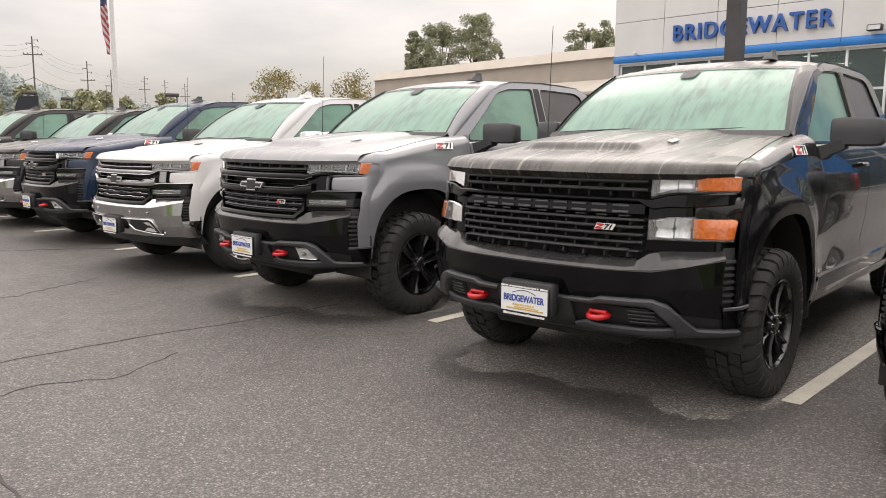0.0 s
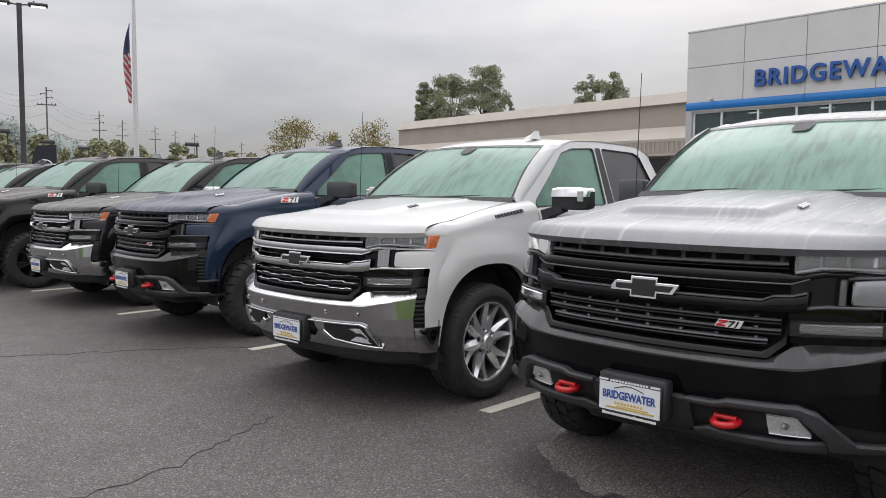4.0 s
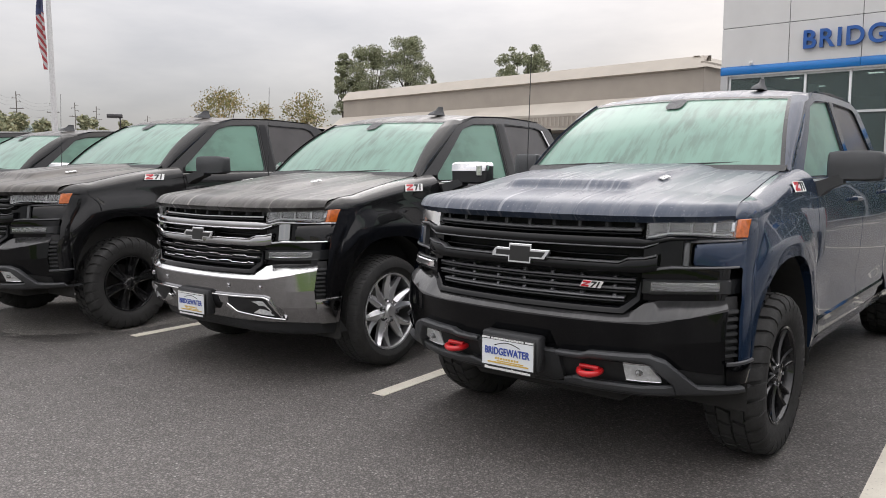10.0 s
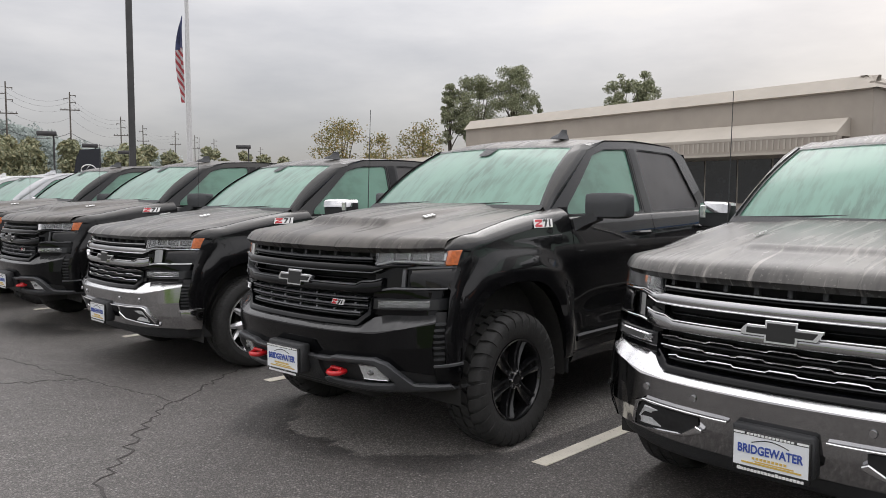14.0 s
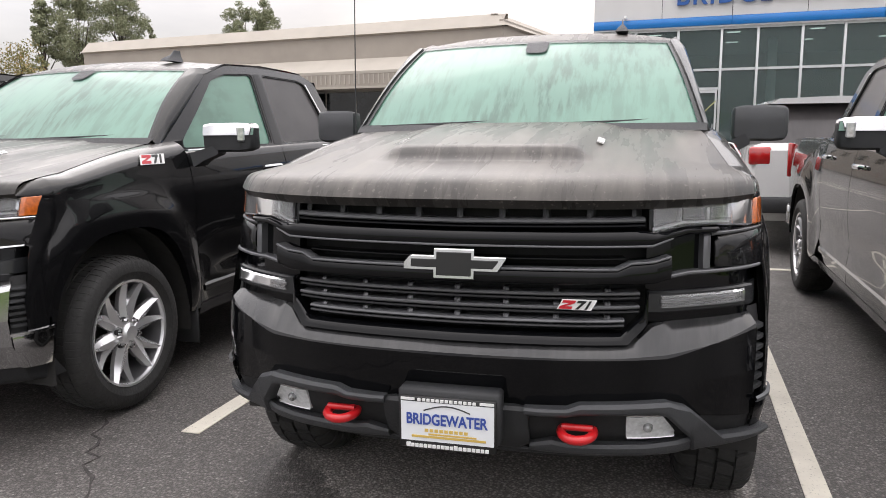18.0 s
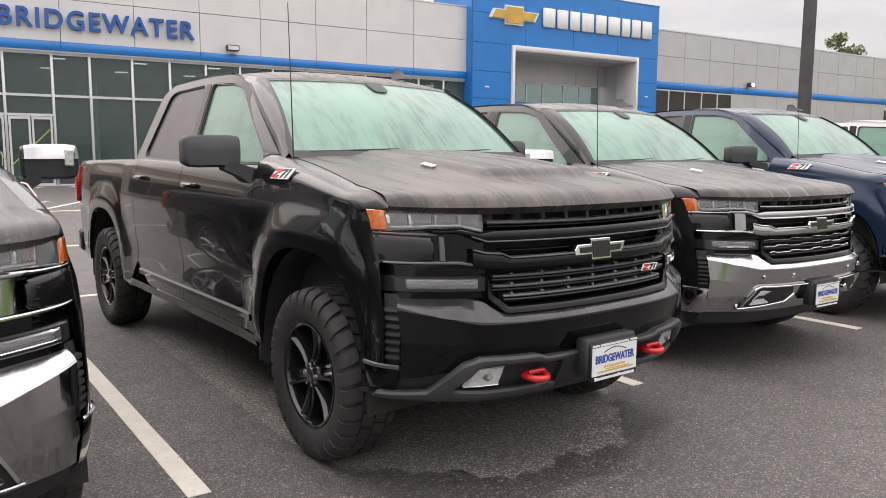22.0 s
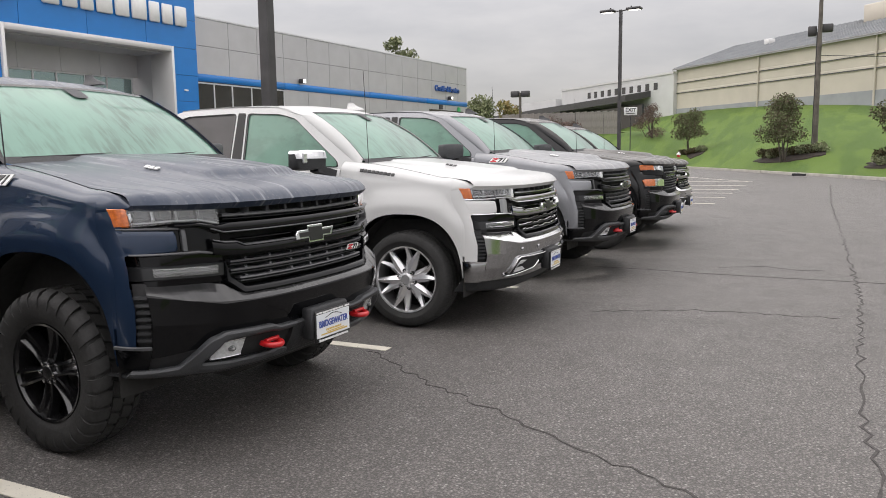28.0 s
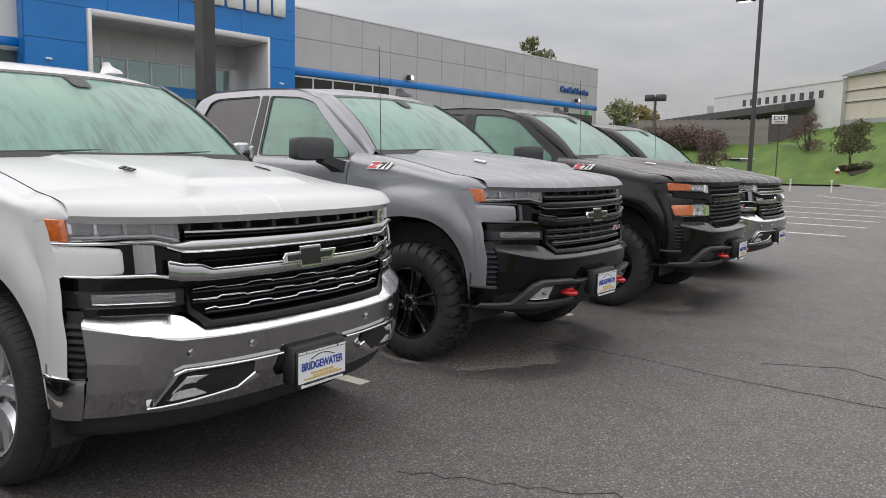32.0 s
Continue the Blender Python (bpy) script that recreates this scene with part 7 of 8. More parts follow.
# local x runs along the front, away from the corner; local +y points to the camera side
LEN = 42.1
prof = [(0.0, 0.3), (0.0, 5.35), (0.0, 8.55), (0.25, 8.60), (-0.65, 9.55), (-1.1, 9.60), (-1.1, 9.2)]
loft("front_wall", [[(xx, y, z) for y, z in prof] for xx in (0.0, LEN)], M_BEIGE, beige, "", False, False, 20)
loft("parapet_slope", [[(xx, y, z) for y, z in ((0.06, 8.55), (0.30, 8.62), (-0.62, 9.58), (-1.15, 9.63))] for xx in (0.45, LEN)], M_BEIGEL, beige, "", False, False, 20)
link("parapet_corner", [(0.45, 0.30, 8.62), (0.45, -0.62, 9.58), (0.45, -1.15, 9.63), (-0.30, 0.30, 8.65), (0.62, -0.62, 9.59), (1.15, -1.15, 9.63), (-0.30, -0.45, 8.68), (0.62, -0.45, 9.58), (1.15, -0.45, 9.60)], [(0, 1, 4, 3), (3, 4, 7, 6), (1, 2, 5, 4)], M_BEIGEL, beige, "", False)
block("east_wall", -0.02, 0.28, -16.9, -0.02, 0.3, 9.1, M_BEIGE, beige)
block("north_wall", 0.0, LEN, -17.2, -16.91, 0.3, 9.1, M_BEIGE, beige)
loft("east_parapet", [[(x_, yy, z) for x_, z in ((-0.06, 8.62), (-0.30, 8.68), (0.62, 9.58), (1.15, 9.60))] for yy in (-0.45, -17.0)], M_BEIGEL, beige, "", False, False, 20)
block("roof", 0.2, LEN, -16.9, -1.0, 8.9, 9.1, M_ROOFM, beige)
# canopy over the shop windows
loft("canopy_slope", [[(xx, y, z) for y, z in ((0.0, 6.75), (0.25, 6.78), (1.9, 5.72), (1.9, 5.5), (0.0, 5.5))] for xx in (1.4, LEN)], M_BEIGEL, beige, "", True, True, 20)
block("canopy_fascia", 1.4, LEN, 1.2, 1.86, 4.55, 5.50, M_BEIGE, beige)
for i in range(90):
    block("canopy_slat", 1.5 + i * 0.43, 1.62 + i * 0.43, 1.86, 1.92, 4.75, 5.46, M_BEIGEL, beige)
block("canopy_edge", 1.3, LEN, 1.1, 1.98, 4.40, 4.56, M_BEIGEL, beige)
block("corner_pier", 0.1, 1.1, 0.0, 1.7, 0.3, 4.40, M_BEIGE, beige)
for i in range(14):
    block("shop_window", 1.3 + i * 2.8, 3.95 + i * 2.8, 0.02, 0.10, 0.9, 4.2, M_WINDK, beige)
block("shop_sign", 15.5, 24.5, 1.0, 1.12, 2.9, 4.2, M_BLKINK, beige, "black shop sign")
words("sign_lettering", "CERTIFIED", 0.62, M_SIGNW, pose(20.0, 1.16, 3.35, 90, 0, 180), beige, "white sign lettering", 0.02)
for i in range(4):
    y0 = -4.2 - i * 3.65
    wd = block("side_window", -0.06, 0.04, y0 - 1.3, y0, 4.15, 5.45, M_WINDK, beige, "dark side window")
    block("window_sill", -0.10, -0.02, y0 - 1.2, y0 + 0.1, 4.08, 4.18, M_BEIGEL, wd)
block("service_lamp", -0.3, 0.0, -6.0, -5.7, 7.2, 7.45, M_BRONZE, beige, "", 0.03)
low = thing("low_annex", "long low beige annex roof beyond", "building", pose(-66, 57, 0, 0, 0, 172))
loft("annex_roof", [[(xx, y, z) for y, z in ((0, 0.3), (0, 5.2), (-0.5, 5.9), (-9, 6.0), (-9, 0.3))] for xx in (0, 34)], M_BEIGEL, low, "", True, True, 20)

# dumpsters and scrub behind, between the buildings
for x0, x1, mt, lab in ((-24.6, -22.4, M_DUMPG, "green steel dumpster with black lid"), (-22.2, -20.2, M_DUMPB, "blue steel dumpster with black lid"), (-26.8, -24.9, M_DUMPB, "dark blue steel dumpster")):
    d = thing("dumpster", lab, "dumpster", pose((x0 + x1) / 2, 72, 0.26), "dumpsters behind the buildings")
    loft("bin", [[(sx * (x1 - x0) / 2 * k, sy * 0.8 * k, z) for sx, sy in ((-1, -1), (1, -1), (1, 1), (-1, 1))] for k, z in ((0.9, 0.0), (0.92, 0.1), (1.0, 1.35), (1.04, 1.37), (1.04, 1.45))], mt, d, "", True, True, 20)
    block("lid", -(x1 - x0) / 2, (x1 - x0) / 2, -0.8, 0.8, 1.46, 1.54, M_PLAST, d, "", 0.02)
shed = thing("green_shed", "long low green shed", "shed", pose(-23.5, 75, 0.26))
block("shed_body", -3.2, 2.4, 0, 2.4, 0, 2.25, M_DUMPG, shed, "", 0.03)
block("shed_roof", -3.3, 2.5, -0.1, 2.5, 2.26, 2.38, M_PANELW, shed, "", 0.02)
for i in range(7):
    tree("autumn_tree", -32 + i * 3.4 + (i % 2), 84 + (i * 37 % 11), 0.26, 10.0 + (i * 53 % 30) / 12, 3.4, M_LEAFB if i % 3 else M_LEAFY, "tree with thinning autumn leaves", 60 + i, 4500, 0.22, 0.2, 0.12, 1.0, 24, group="autumn trees behind the buildings")

# ---- tall trees behind the beige building ----
tree("tall_tree", -244.3, 237.6, 0.2, 49.8, 5.3, M_LEAFT, "small dark green tree beside the tall ones", 70, 7000, 0.40, 0.8, 0.4, 1.0, 44)
tree("tall_tree", -235.5, 246.0, 0.2, 53.1, 11.1, M_LEAFT, "tall dark green tree behind the beige building", 71, 16000, 0.40, 0.8, 0.4, 1.0, 80)
tree("tall_tree", -223.8, 256.3, 0.2, 57.0, 10.0, M_LEAFT, "tall green tree with open crown", 72, 15000, 0.40, 0.8, 0.4, 1.0, 76)
tree("tall_tree", -215.2, 263.3, 0.2, 43.5, 2.9, M_LEAFT, "thin low tree beside the tall ones", 69, 1500, 0.40, 0.8, 0.4, 1.0, 14)
tree("tall_tree", -187.1, 283.3, 0.2, 52.7, 7.9, M_LEAFT, "dark green tree rising over the roof", 73, 9000, 0.40, 0.8, 0.4, 1.0, 54)
tree("tall_tree", -179.4, 288.0, 0.2, 53.8, 7.4, M_LEAFT, "dark green tree with uneven crown over the roof", 68, 8500, 0.40, 0.8, 0.4, 1.0, 54)
tree("thin_tree", -106.0, 70.5, 0.2, 12.4, 5.0, M_LEAFY, "thin yellow-green tree with open crown", 74, 3600, 0.17, 0.25, 0.3, 1.0, 46)
tree("thin_tree", -102.0, 75.5, 0.2, 10.6, 3.2, M_LEAFY, "thin tree with orange-yellow leaves", 75, 2000, 0.17, 0.22, 0.3, 1.0, 28)
tree("thin_tree", -97.5, 79.5, 0.2, 12.2, 4.2, M_LEAFY, "thin yellow-green tree beside the roof", 76, 3000, 0.17, 0.25, 0.3, 1.0, 40)
tree("pine_top_tree", 70.5, 44.5, 0.2, 15.9, 2.4, M_LEAF, "dark tree rising behind the showroom roof", 77, 2600, 0.24, 0.3, 0.3, 1.0, 18)
tree("far_tree", 78.0, 36.0, 0.2, 8.0, 2.8, M_LEAF, "bushy tree beyond the showroom", 78, 2400, 0.2, 0.2, 0.3, 1.0, 18)
tree("far_tree", 58.0, 24.6, 0.5, 5.6, 1.9, M_LEAFY, "yellow-green tree by the showroom corner", 79, 1800, 0.15, 0.15, 0.3, 1.0, 14)

# ---- wooded hills, far off to the west ----
def wood(name, pts, label, mat, seed, count, leaf):
    cs, rs = [], []
    rnd = random.Random(seed)
    for (x0, y0, h0), (x1, y1, h1) in zip(pts, pts[1:]):
        n = int(math.hypot(x1 - x0, y1 - y0) / 2.4) + 1
        for i in range(n):
            q = (i + rnd.random()) / n
            h = (h0 + (h1 - h0) * q) * rnd.uniform(0.80, 1.08)
            xx, yy = x0 + (x1 - x0) * q + rnd.uniform(-5, 5), y0 + (y1 - y0) * q + rnd.uniform(-5, 5)
            r = max(1.6, h * 0.2) * rnd.uniform(0.7, 1.3)
            for k in range(4):
                cs.append((xx + rnd.uniform(-2, 2), yy + rnd.uniform(-2, 2), max(1.0, h * (0.25 + 0.22 * k) - r * 0.4)))
                rs.append(r * (1 - 0.12 * k))
    ob = leaves(name, cs, rs, count, leaf, mat, None, seed, 1.0)
    return tagged(ob, label, "woods", kind="stuff")


wood("far_woods", [(-190, 24, 15.5), (-190, 45, 14.5), (-185, 62, 13.5), (-182, 75, 12.5), (-175, 90, 12), (-170, 110, 10.5)], "far treeline turning yellow-green", M_HILLW, 81, 80000, 0.46)
wood("far_woods", [(-165, 8, 16), (-165, 22, 16), (-168, 34, 13), (-168, 46, 10)], "yellow-green trees beyond the car park", M_HILLW, 82, 44000, 0.36)
RIDGE = [(0, 26), (60, 33), (92, 37), (115, 40), (132, 40), (147, 34), (177, 28), (208, 25.6), (260, 18), (330, 11), (420, 6)]
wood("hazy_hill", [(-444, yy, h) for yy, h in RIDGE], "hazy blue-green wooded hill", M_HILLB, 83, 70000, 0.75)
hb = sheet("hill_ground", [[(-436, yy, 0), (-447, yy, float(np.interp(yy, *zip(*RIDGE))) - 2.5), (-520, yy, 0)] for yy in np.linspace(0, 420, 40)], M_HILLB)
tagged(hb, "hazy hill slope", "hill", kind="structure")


# ---- poles ----
def light_pole(x, y, h, label, az=0.0, heads=2, base=0.7, r=0.095):
    p = thing("street_lamp", label, "street lamp", pose(x, y, float(ground_z(np.array(y))), 0, 0, az), "car park lamps")
    lathe_pts = [(0.30, 0), (0.30, base - 0.05), (0.27, base)]
    loft("concrete_base", [[(rr * math.cos(a), rr * math.sin(a), z) for a in np.linspace(0, 6.283, 20, endpoint=False)] for rr, z in lathe_pts], M_CONC, p)
    loft("pole", [[(sx * k, sy * k, z) for sx, sy in ((-1, -1), (1, -1), (1, 1), (-1, 1))] for k, z in ((r, base), (r, base + 0.02), (r * 0.92, h))], M_BRONZE, p, "", True, True, 30)
    block("base_plate", -r * 1.7, r * 1.7, -r * 1.7, r * 1.7, base, base + 0.03, M_BRONZE, p)
    for s_ in ((-1, 1) if heads == 2 else (1,)):
        tube("arm", [(0, 0, h - 0.06), (s_ * 0.35, 0, h - 0.02)], 0.03, M_BRONZE, p, "", 6)
        hd = block("lamp_head", s_ * 0.30, s_ * 0.98, -0.20, 0.20, h - 0.07, h + 0.05, M_BRONZE, p, "", 0.03)
        block("lens", s_ * 0.40, s_ * 0.92, -0.15, 0.15, h - 0.078, h - 0.069, M_GLOW, hd, "lit lamp lens")
        tube("sensor", [(s_ * 0.5, 0, h + 0.04), (s_ * 0.5, 0, h + 0.13)], 0.035, M_BRONZE, hd, "", 6)
    return p


light_pole(-3.62, 5.69, 8.4, "tall dark bronze car park lamp between trucks", 90)
light_pole(22.6, 5.68, 7.95, "dark bronze car park lamp with two lit heads", 82, r=0.07)
light_pole(-35.4, 6.72, 8.5, "dark bronze car park lamp with two heads", 70)


def shoebox(az, dist, top_e, cam, label):
    x, y = cam[0] + dist * math.cos(radians(az)), cam[1] + dist * math.sin(radians(az))
    h = 1.56 + top_e * dist
    p = thing("street_lamp", label, "street lamp", pose(x, y, 0, 0, 0, az + 90), "distant box lamps")
    tube("pole", [(0, 0, 0), (0, 0, h - 0.1)], 0.09, M_BRONZE, p, "", 6)
    hd = block("lamp_head", -0.25, 1.35, -0.40, 0.40, h - 0.42, h, M_BRONZE, p, "", 0.06)
    block("lens", 0.1, 1.2, -0.3, 0.3, h - 0.44, h - 0.421, M_REFL, hd)
    return p


C13 = (-11.48, -3.57)
for az, dist, e in ((164.9, 66, 0.0856), (161.2, 78, 0.072), (158.7, 95, 0.0592), (148.7, 90, 0.0615), (156.6, 110, 0.052)):
    shoebox(az, dist, e, C13, "dark box-headed car park lamp far off")
x, y = -14.33 + 66 * math.cos(radians(19.94)), -2.73 + 66 * math.sin(radians(19.94))
p = thing("flood_light_pole", "timber pole with twin flood lights", "street lamp", pose(x, y, 0))
tube("pole", [(0, 0, 0), (0, 0, 6.3)], 0.11, M_WOODP, p, "", 7)
for s_ in (-1, 1):
    block("flood_light", -0.2, 0.25, s_ * 0.45 - 0.35, s_ * 0.45 + 0.35, 5.95, 6.45, M_BRONZE, p, "", 0.04)


def utility_pole(x, y, z, h, az, label, arm_z, arm=1.3, r=0.16, stubs=()):
    p = thing("utility_pole", label, "utility pole", pose(x, y, z, 0, 0, az), "utility poles along the road")
    tube("pole", [(0, 0, -0.2), (0, 0, h * 0.5), (0, 0, h)], [r, r * 0.85, r * 0.65], M_WOODP, p, "", 8)
    k = arm / 1.3
    for q in arm_z:
        block("cross_arm", -arm, arm, -0.06 * k, 0.06 * k, q - 0.07 * k, q + 0.07 * k, M_WOODP, p, "", 0.01)
        for s_ in (-0.9, -0.5, 0.5, 0.9):
            tube("insulator", [(s_ * arm, 0, q + 0.07 * k), (s_ * arm, 0, q + 0.26 * k)], 0.045 * k, M_BRONZE, p, "", 6)
    for i, q in enumerate(stubs):
        s_ = 1 if i % 2 else -1
        tube("side_arm", [(0, 0, q), (s_ * arm * 0.62, 0, q + 0.05 * k)], 0.055 * k, M_WOODP, p, "", 6)
        tube("insulator", [(s_ * arm * 0.58, 0, q), (s_ * arm * 0.58, 0, q - 0.22 * k)], 0.05 * k, M_BRONZE, p, "", 6)
    return p


UP = []
for az, dist, te, drop in ((163.8, 300, 0.1263, 10.6), (160.1, 320, 0.1185, 6.6), (157.0, 412, 0.0926, 9.2), (155.6, 475, 0.0832, 9.0), (153.5, 512, 0.0773, 8.4), (152.2, 550, 0.073, 8.8), (150.9, 580, 0.0693, 9.0), (147.7, 650, 0.06, 9.0)):
    x, y = C13[0] + dist * math.cos(radians(az)), C13[1] + dist * math.sin(radians(az))
    h = 1.56 + te * dist
    utility_pole(x, y, 0, h, az + 78, "tall timber utility pole with cross-arms", [h - drop], 3.4, 0.36, [h - drop * q for q in (0.2, 0.39, 0.58)])
    UP.append((x, y, h))


def cable(pts, sag, name="overhead_cable", r=0.016, label="thin black overhead cable"):
    out = []
    for a, b in zip(pts, pts[1:]):
        a, b = Vector(a), Vector(b)
        for i in range(10):
            q = i / 10
            p_ = a.lerp(b, q)
            p_.z -= sag * 4 * q * (1 - q)
            out.append(p_)
    out.append(Vector(pts[-1]))
    return tagged(tube(name, out, r, M_CABLE, None, "", 4), label, "cable", "overhead cables")


ext = (UP[0][0] - 20, UP[0][1] - 105, UP[0][2] + 2)
for dz in (-1.8, -3.6, -5.6, -9.5):
    cable([(ext[0], ext[1], ext[2] + dz)] + [(q[0], q[1], q[2] + dz) for q in UP[:5]], 3.0, r=0.03)
cable([(ext[0], ext[1], ext[2] - 16), (UP[0][0], UP[0][1], UP[0][2] - 16), (UP[1][0], UP[1][1], UP[1][2] - 15), (UP[2][0], UP[2][1], UP[2][2] - 13.5)], 2.6, r=0.10)

x, y, z = on_bank(-0.12, 56.4)
up = utility_pole(x, y, z, 10.2, 95, "timber utility pole with flood light on the grass bank", [9.75], 1.15)
block("flood_light", -0.75, 0.0, -0.5, -0.2, 7.0, 7.5, M_BRONZE, up, "", 0.05)
block("flood_light", 0.15, 0.65, -0.45, -0.15, 6.8, 7.4, M_BRONZE, up, "", 0.05)
tube("conduit", [(0.17, -0.05, 0), (0.15, -0.05, 7.0)], 0.03, M_BRONZE, up, "", 5)
for dz in (0.2, 0.0):
    cable([(x, y - 0.8 * dz * 5, z + 9.95 + dz * 0.3), (x - 6, y - 24 - dz * 4, z + 14.2), (x - 16, y - 60, z + 15)], 0.5, r=0.018)
cable([(x, y, z + 5.6), (x + 20, y - 30, z + 6.6)], 0.4, r=0.02)

# flag on a tall white pole, half mast
fx, fy = -82.0, 32.8
fp = thing("flagpole", "tall white metal flagpole far off", "flagpole", pose(fx, fy, 0))
tube("pole", [(0, 0, 0), (0, 0, 12), (0, 0, 26)], [0.30, 0.24, 0.14], M_POLEW, fp, "", 10)
flg = thing("flag", "red, white and blue flag hanging limp on its pole", "flag", pose(fx - 0.25, fy - 0.35, 0))
rows = []
for i in range(26):
    q = i / 25
    z = 18.6 - 8.2 * q
    wd = 0.25 + 0.75 * math.sin(min(1, q * 1.15) * math.pi * 0.85) ** 0.8 * (1 - 0.5 * max(0, q - 0.75) / 0.25)
    rows.append([(-wd * s_ * 0.72, -0.25 * math.sin(s_ * 7 + q * 4) * wd - wd * s_ * 0.25, z - 0.5 * s_ * (1 - q)) for s_ in np.linspace(0, 1, 9)])
sheet("cloth", rows[9:], M_FLAG, flg, "red and white striped cloth", 60, (0, 0.02, 0))
sheet("cloth_field", rows[:10], M_FLAGB, flg, "dark blue cloth", 60, (0, 0.02, 0))

# dark monument sign far off
x, y = C13[0] + 92 * math.cos(radians(159.2)), C13[1] + 92 * math.sin(radians(159.2))
ms = thing("monument_sign", "dark curved monument sign with a pale ring emblem", "sign", pose(x, y, 0, 0, 0, 62))
loft("sign_panel", [[(px, yy, pz) for px, pz in ((-1.5, 0), (-1.45, 3.0), (-1.1, 5.4), (-0.7, 6.35), (1.3, 6.5), (1.35, 0))] for yy in (-0.3, 0.3)], M_NAVY, ms, "", True, True, 20)
ringp = [(0.1 + 0.72 * math.cos(a), -0.36, 4.2 + 0.55 * math.sin(a)) for a in np.linspace(0, 6.283, 20, endpoint=False)]
tube("ring_emblem", ringp, 0.07, M_SIGNW, ms, "", 6, True)
tube("emblem_stroke", [(0.2, -0.36, 4.65), (-0.25, -0.36, 4.1), (0.5, -0.36, 4.1)], 0.06, M_SIGNW, ms, "", 6)

# ---- industrial buildings beyond the bank ----
def wall_frame(x0, y0, x1, y1):
    return pose(x0, y0, 0, 0, 0, math.degrees(math.atan2(y1 - y0, x1 - x0))), math.hypot(x1 - x0, y1 - y0)


wm_, wl_ = wall_frame(89.4, 13.6, 59.8, -14.0)
wh = thing("warehouse", "cream metal-clad warehouse with grey ribbed roof", "building", wm_)
LW_ = wl_ + 40
EH = 11.45
loft("front_wall", [[(xx, yy, z) for yy, z in ((0, 1.0), (0, EH - 3.0), (-0.06, EH - 2.95), (-0.06, EH - 2.75), (0, EH - 2.7), (0, EH - 1.75), (-0.08, EH - 1.7), (-0.08, EH - 1.5), (0.0, EH - 1.45), (0, EH))] for xx in (0, LW_)], M_CREAM, wh, "", False, False, 15)
block("end_wall", -0.02, 0.2, 0.02, 30, 1.0, EH, M_CREAM, wh)
block("base_course", 0.0, LW_, -0.10, -0.005, 1.0, 6.5, M_GREYB, wh)
block("groove", 0.0, LW_, -0.12, -0.085, EH - 3.02, EH - 2.93, M_JOINT, wh)
block("groove", 0.0, LW_, -0.12, -0.085, EH - 1.76, EH - 1.68, M_JOINT, wh)
loft("roof", [[(xx, yy, z) for yy, z in ((-0.45, EH - 0.05), (-0.45, EH + 0.1), (9.0, EH + 3.3), (9.0, EH + 3.1))] for xx in (-0.3, LW_)], M_ROOFM, wh, "", True, True, 15)
for i in range(int(LW_ / 0.72)):
    v = []
    for xx in (i * 0.72, i * 0.72 + 0.09):
        for yy, z in ((-0.45, EH + 0.10), (-0.45, EH + 0.19), (9.0, EH + 3.39), (9.0, EH + 3.30)):
            v.append((xx, yy, z))
    link("roof_rib", v, [(0, 1, 2, 3), (4, 7, 6, 5), (0, 4, 5, 1), (1, 5, 6, 2), (2, 6, 7, 3)], M_GREYB, wh, "", False)
for q in (15.5, 31.0, 46.0):
    tube("downpipe", [(q, -0.16, 1.5), (q, -0.16, EH - 0.1)], 0.10, M_CREAM, wh, "", 6)
block("roof_unit", 22.3, 26.2, 7.0, 11.0, EH + 2.4, EH + 4.4, M_CREAM, wh, "", 0.1)
block("roof_vent", 10.0, 10.9, 5.0, 5.9, EH + 1.8, EH + 2.6, M_PANELW, wh, "", 0.05)

wm2, wl2 = wall_frame(110.0, 35.1, 88.8, 13.9)
wb = thing("white_building", "white flat-roofed building with a row of small windows", "building", pose(*wm2.translation, 0, 0, math.degrees(math.atan2(-17.5, -17.4))))
block("wall", 0, wl2, 0, 14, 1.0, 11.0, M_WHITEB, wb)
block("parapet", -0.1, wl2, -0.1, 14.1, 11.0, 11.25, M_PANELW, wb)
block("white_annex", -40, -0.2, -1, 10, 1.0, 9.8, M_WHITEB, wb)
for i in range(10):
    q = 8.4 + i * 1.92
    w_ = block("window_1", q, q + 0.85, -0.04, 0.02, 9.25, 10.15, M_WINDK, wb, "small dark window")
loft("dark_canopy", [[(xx, yy, z) for yy, z in ((-4.0, zz), (-4.0, zz - 0.9), (0, zz - 0.2), (0, zz + 0.6))] for xx, zz in ((-34, 7.6), (wl2 - 5, 8.6))], M_BRONZE, wb, "dark lean-to canopy", True, True, 20)
block("canopy_back", -34, wl2 - 5, -1.3, -1.05, 3, 7.4, M_WINDK, wb)

# timber fence on the rise, with shrubs
fn = thing("board_fence", "weathered vertical board fence", "fence", pose(0, 0, 0))
fa, fb = (-14.33 + 76 * math.cos(radians(21.2)), -2.73 + 76 * math.sin(radians(21.2))), (-14.33 + 73 * math.cos(radians(13.0)), -2.73 + 73 * math.sin(radians(13.0)))
nb = 70
base = None
for i in range(nb):
    q = i / (nb - 1)
    x, y = fa[0] + (fb[0] - fa[0]) * q, fa[1] + (fb[1] - fa[1]) * q
    me_b = block("board", -0.06, 0.02, -0.075, 0.075, 2.6, 4.92 + 0.05 * ((i * 7) % 3), M_FENCE, fn) if base is None else place("board", base, fn)
    base = base or me_b.data
    me_b.matrix_basis = pose(x, y, 0.03 * ((i * 5) % 4), 0, 0, math.degrees(math.atan2(fb[1] - fa[1], fb[0] - fa[0])) + 90)
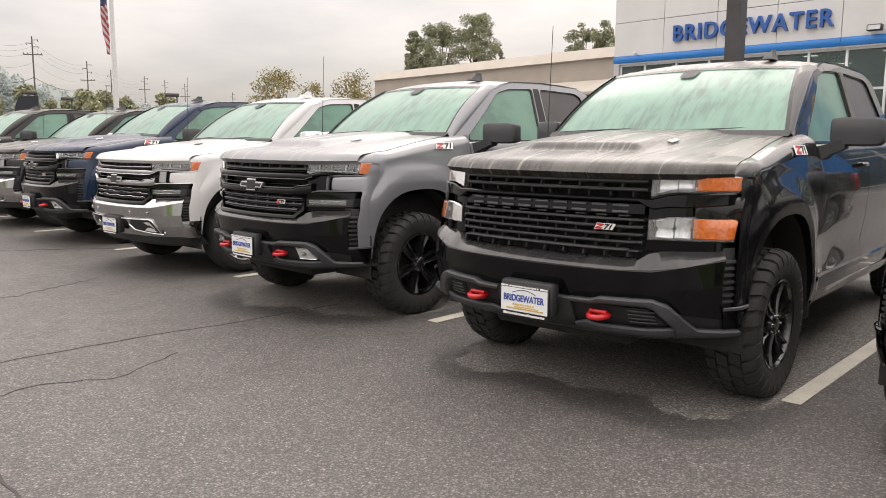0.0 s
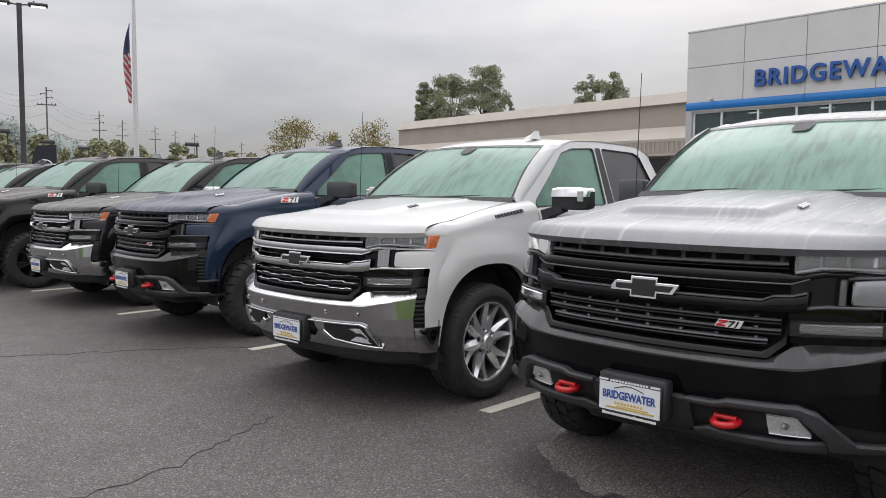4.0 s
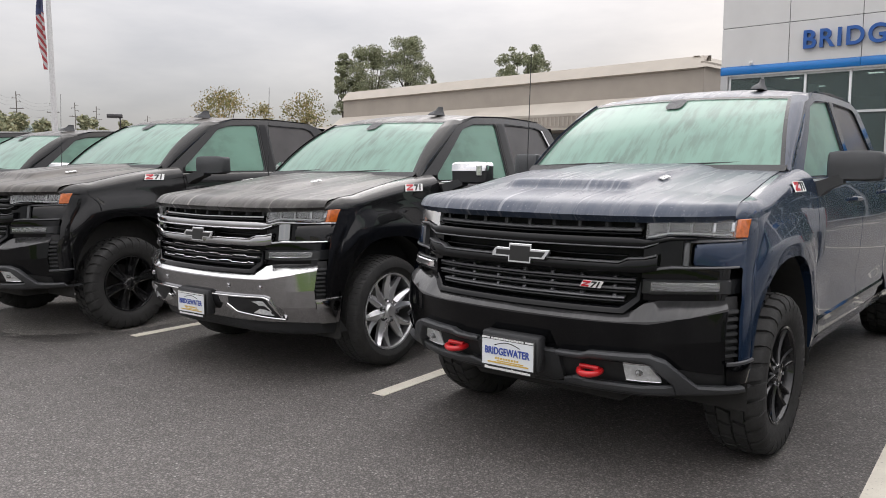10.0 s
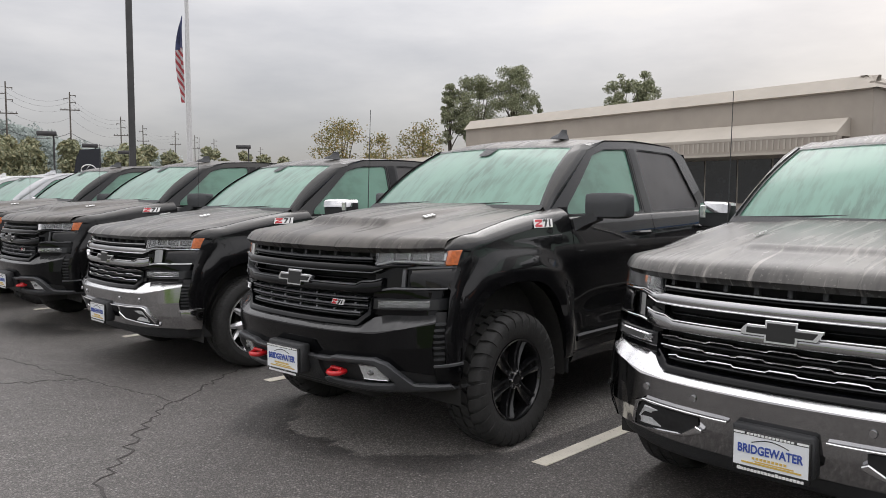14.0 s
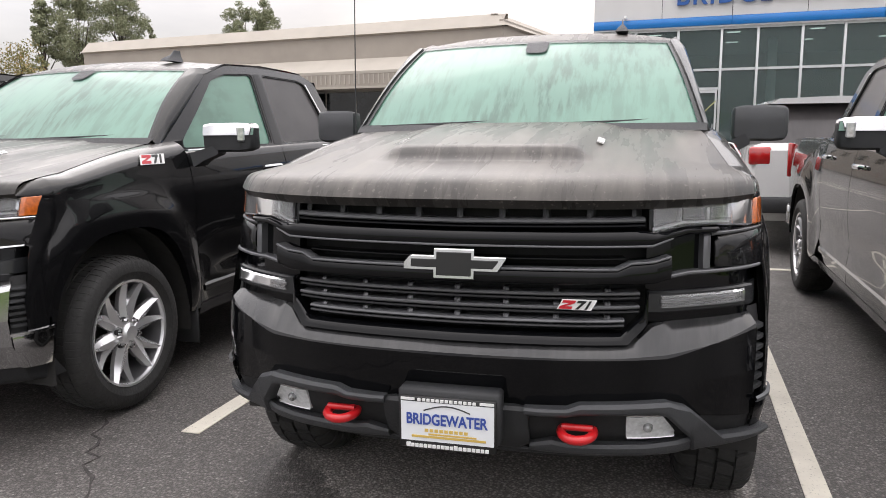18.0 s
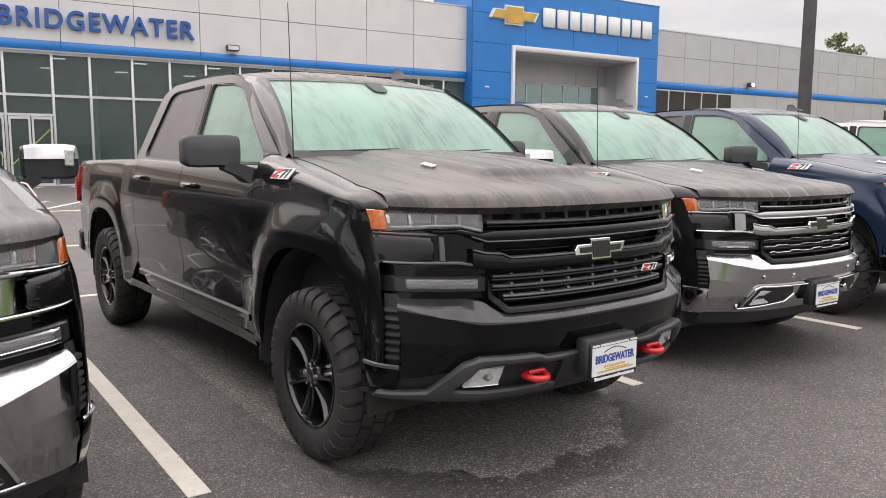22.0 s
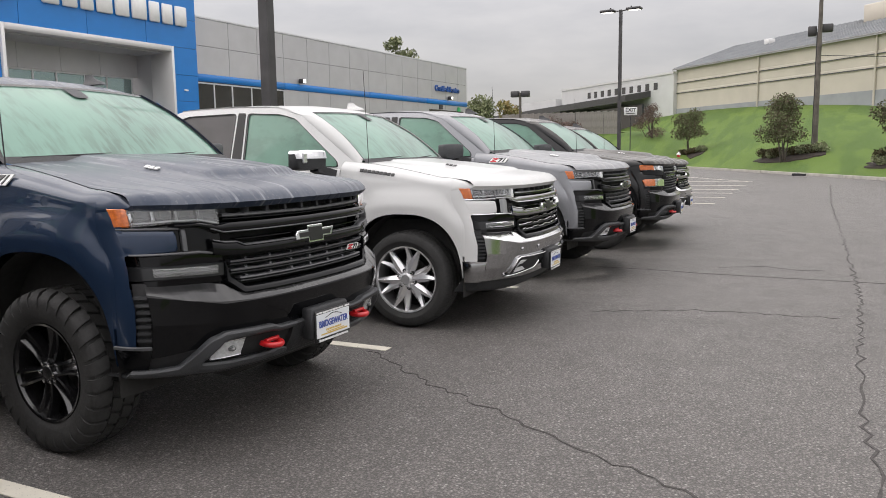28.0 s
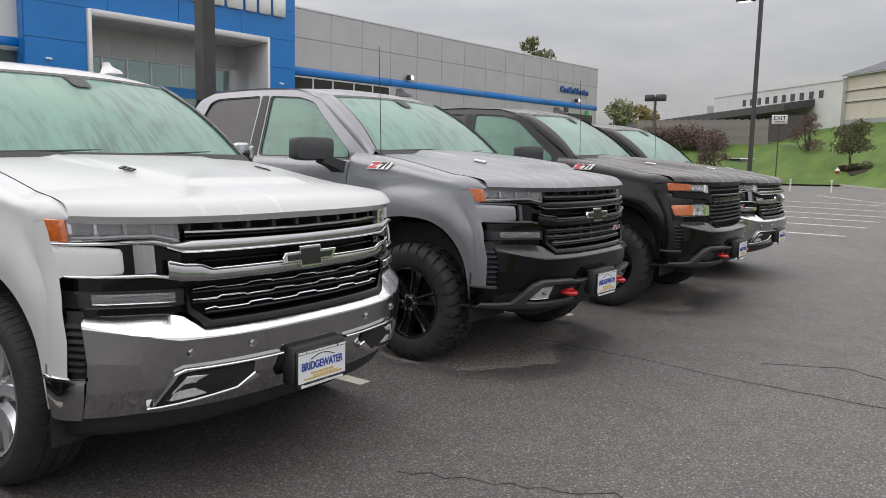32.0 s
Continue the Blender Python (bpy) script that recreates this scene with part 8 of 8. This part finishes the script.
for z in (3.2, 4.6):
    tube("rail", [(fa[0] + 0.08, fa[1], z), (fb[0] + 0.08, fb[1], z)], 0.06, M_FENCE, fn, "", 4)
bank2 = sheet("rise_ground", [[(x_ + dd, y_ + dd * 0.3, zz) for dd, zz in ((-14, 0.1), (-6, 1.5), (0, 2.9), (20, 3.6), (60, 4.0))] for x_, y_ in ((66, 40), (fa[0], fa[1]), ((fa[0] + fb[0]) / 2, (fa[1] + fb[1]) / 2), (fb[0], fb[1]), (61, 9))], M_GRASS)
tagged(bank2, "grassy rise below the board fence", "ground", kind="structure")
shr = []
for i in range(34):
    q = 0.05 + 0.6 * i / 33
    shr.append((fa[0] + (fb[0] - fa[0]) * q - 1.2 - (i * 31 % 5) * 0.4, fa[1] + (fb[1] - fa[1]) * q - 0.6, 2.9 + (i * 17 % 7) * 0.14))
tagged(leaves("scrub", shr, [0.6 + (i * 13 % 5) * 0.10 for i in range(34)], 9000, 0.09, M_LEAFP, None, 91), "brown and purple scrub below the fence", "shrubs", kind="stuff")

# exit sign
ex, ey = -14.33 + 58 * math.cos(radians(12.04)), -2.73 + 58 * math.sin(radians(12.04))
es = thing("exit_sign", "white exit sign with an arrow on a post", "sign", pose(ex, ey, 0, 0, 0, -78))
block("sign_face", -0.46, 0.46, -0.02, 0.02, 3.92, 4.48, M_SIGNW, es, "", 0.006)
words("sign_lettering", "EXIT", 0.36, M_BLKINK, pose(0, -0.026, 4.28, 90), es, "", 0.003, "CENTER", 0.006)
block("arrow", -0.3, 0.3, -0.026, -0.02, 4.02, 4.07, M_BLKINK, es)
tube("post", [(0, 0.04, 0.0), (0, 0.04, 4.0)], 0.04, M_BRONZE, es, "", 6)

# hydrant and marker posts at the kerb
hx, hy = 50.0, 7.09
hz = float(hill_z(np.array(hx), np.array(hy)))
hy_ = thing("fire_hydrant", "red fire hydrant with white cap", "hydrant", pose(hx, hy, hz))
loft("barrel", [[(r_ * math.cos(a), r_ * math.sin(a), z) for a in np.linspace(0, 6.283, 14, endpoint=False)] for r_, z in ((0.2, 0), (0.2, 0.06), (0.13, 0.1), (0.13, 0.55), (0.17, 0.58))], M_HYD, hy_)
loft("cap", [[(r_ * math.cos(a), r_ * math.sin(a), z) for a in np.linspace(0, 6.283, 14, endpoint=False)] for r_, z in ((0.17, 0.58), (0.15, 0.68), (0.06, 0.76), (0.03, 0.84))], M_SIGNW, hy_)
for az in (13.4, 12.4, 9.9, 16.2, 17.0):
    px, py = -10.05 + 44 * math.cos(radians(az)), -3.1 + 44 * math.sin(radians(az))
    mp = thing("marker_post", "short white marker post", "post", pose(px, py, 0), "white marker posts")
    tube("post", [(0, 0, 0), (0, 0, 0.55)], 0.04, M_SIGNW, mp, "", 8)
    block("reflector", -0.05, 0.05, -0.05, 0.05, 0.55, 0.64, M_SIGNW, mp, "", 0.02)

# ---- other vehicles in the second row and beyond ----
def far_car(x, y, turn, mat, label, h=1.75):
    c = thing("parked_car", label, "car", pose(x, y, 0, 0, 0, turn))
    stations = ((0, 0.62, 0.80, 0.55), (0.12, 0.86, 1.00, 0.40), (0.9, 0.93, 1.08, 0.36), (1.25, 0.95, 1.16, 0.36), (4.2, 0.95, 1.26, 0.36), (4.75, 0.93, 1.28, 0.40), (4.85, 0.87, 1.20, 0.5))
    loft("body", [[(sx * hw * k, yy, z) for sx, k, z in ((-1, 0.9, lo), (-1, 1.0, (lo + hi) / 2), (-1, 0.95, hi - 0.03), (-1, 0.85, hi), (1, 0.85, hi), (1, 0.95, hi - 0.03), (1, 1.0, (lo + hi) / 2), (1, 0.9, lo))] for yy, hw, hi, lo in stations], mat, c, "", True, True, 35)
    loft("glasshouse", [[(sx * hw, yy, z) for sx, hw, z in ((-1, a, zl), (-1, b, zh), (1, b, zh), (1, a, zl))] for yy, a, b, zl, zh in ((1.15, 0.82, 0.80, 1.12, 1.14), (1.9, 0.84, 0.68, 1.14, h - 0.07), (4.3, 0.84, 0.70, 1.20, h - 0.07), (4.7, 0.82, 0.78, 1.22, 1.26))], M_TINT, c, "", True, True, 30)
    loft("roof", [[(sx * hw, yy, z) for sx, hw, z in ((-1, 0.70, h - 0.08), (-1, 0.60, h - 0.02), (0, 0.0, h), (1, 0.60, h - 0.02), (1, 0.70, h - 0.08))] for yy in (1.85, 2.2, 4.1, 4.5)], mat, c, "", True, True, 35)
    for sx in (-1, 1):
        for yy in (0.95, 3.85):
            lathe("wheel", [(0.0, 0.10), (0.22, 0.10), (0.23, 0.115), (0.34, 0.11), (0.36, 0.05), (0.36, -0.1), (0.2, -0.1)], M_RUBBER, c, "", 20, centre=(sx * 0.83, yy, 0.36))
        block("tail_lamp", sx * 0.70, sx * 0.93, 4.72, 4.86, 1.04, 1.24, M_TAIL, c, "red tail lamp", 0.02)
        block("headlamp", sx * 0.55, sx * 0.86, 0.02, 0.12, 0.68, 0.82, M_REFL, c, "", 0.02)
    block("bumper", -0.85, 0.85, 4.80, 4.90, 0.5, 0.68, M_PLAST, c, "", 0.02)
    return c


far_car(-13.95, 11.2, 180, M_WHITEP, "white sport utility vehicle parked tail-on behind the row", 1.80)
far_car(54.5, 12.2, 60, M_WHITEP, "white vehicle parked by the fence")
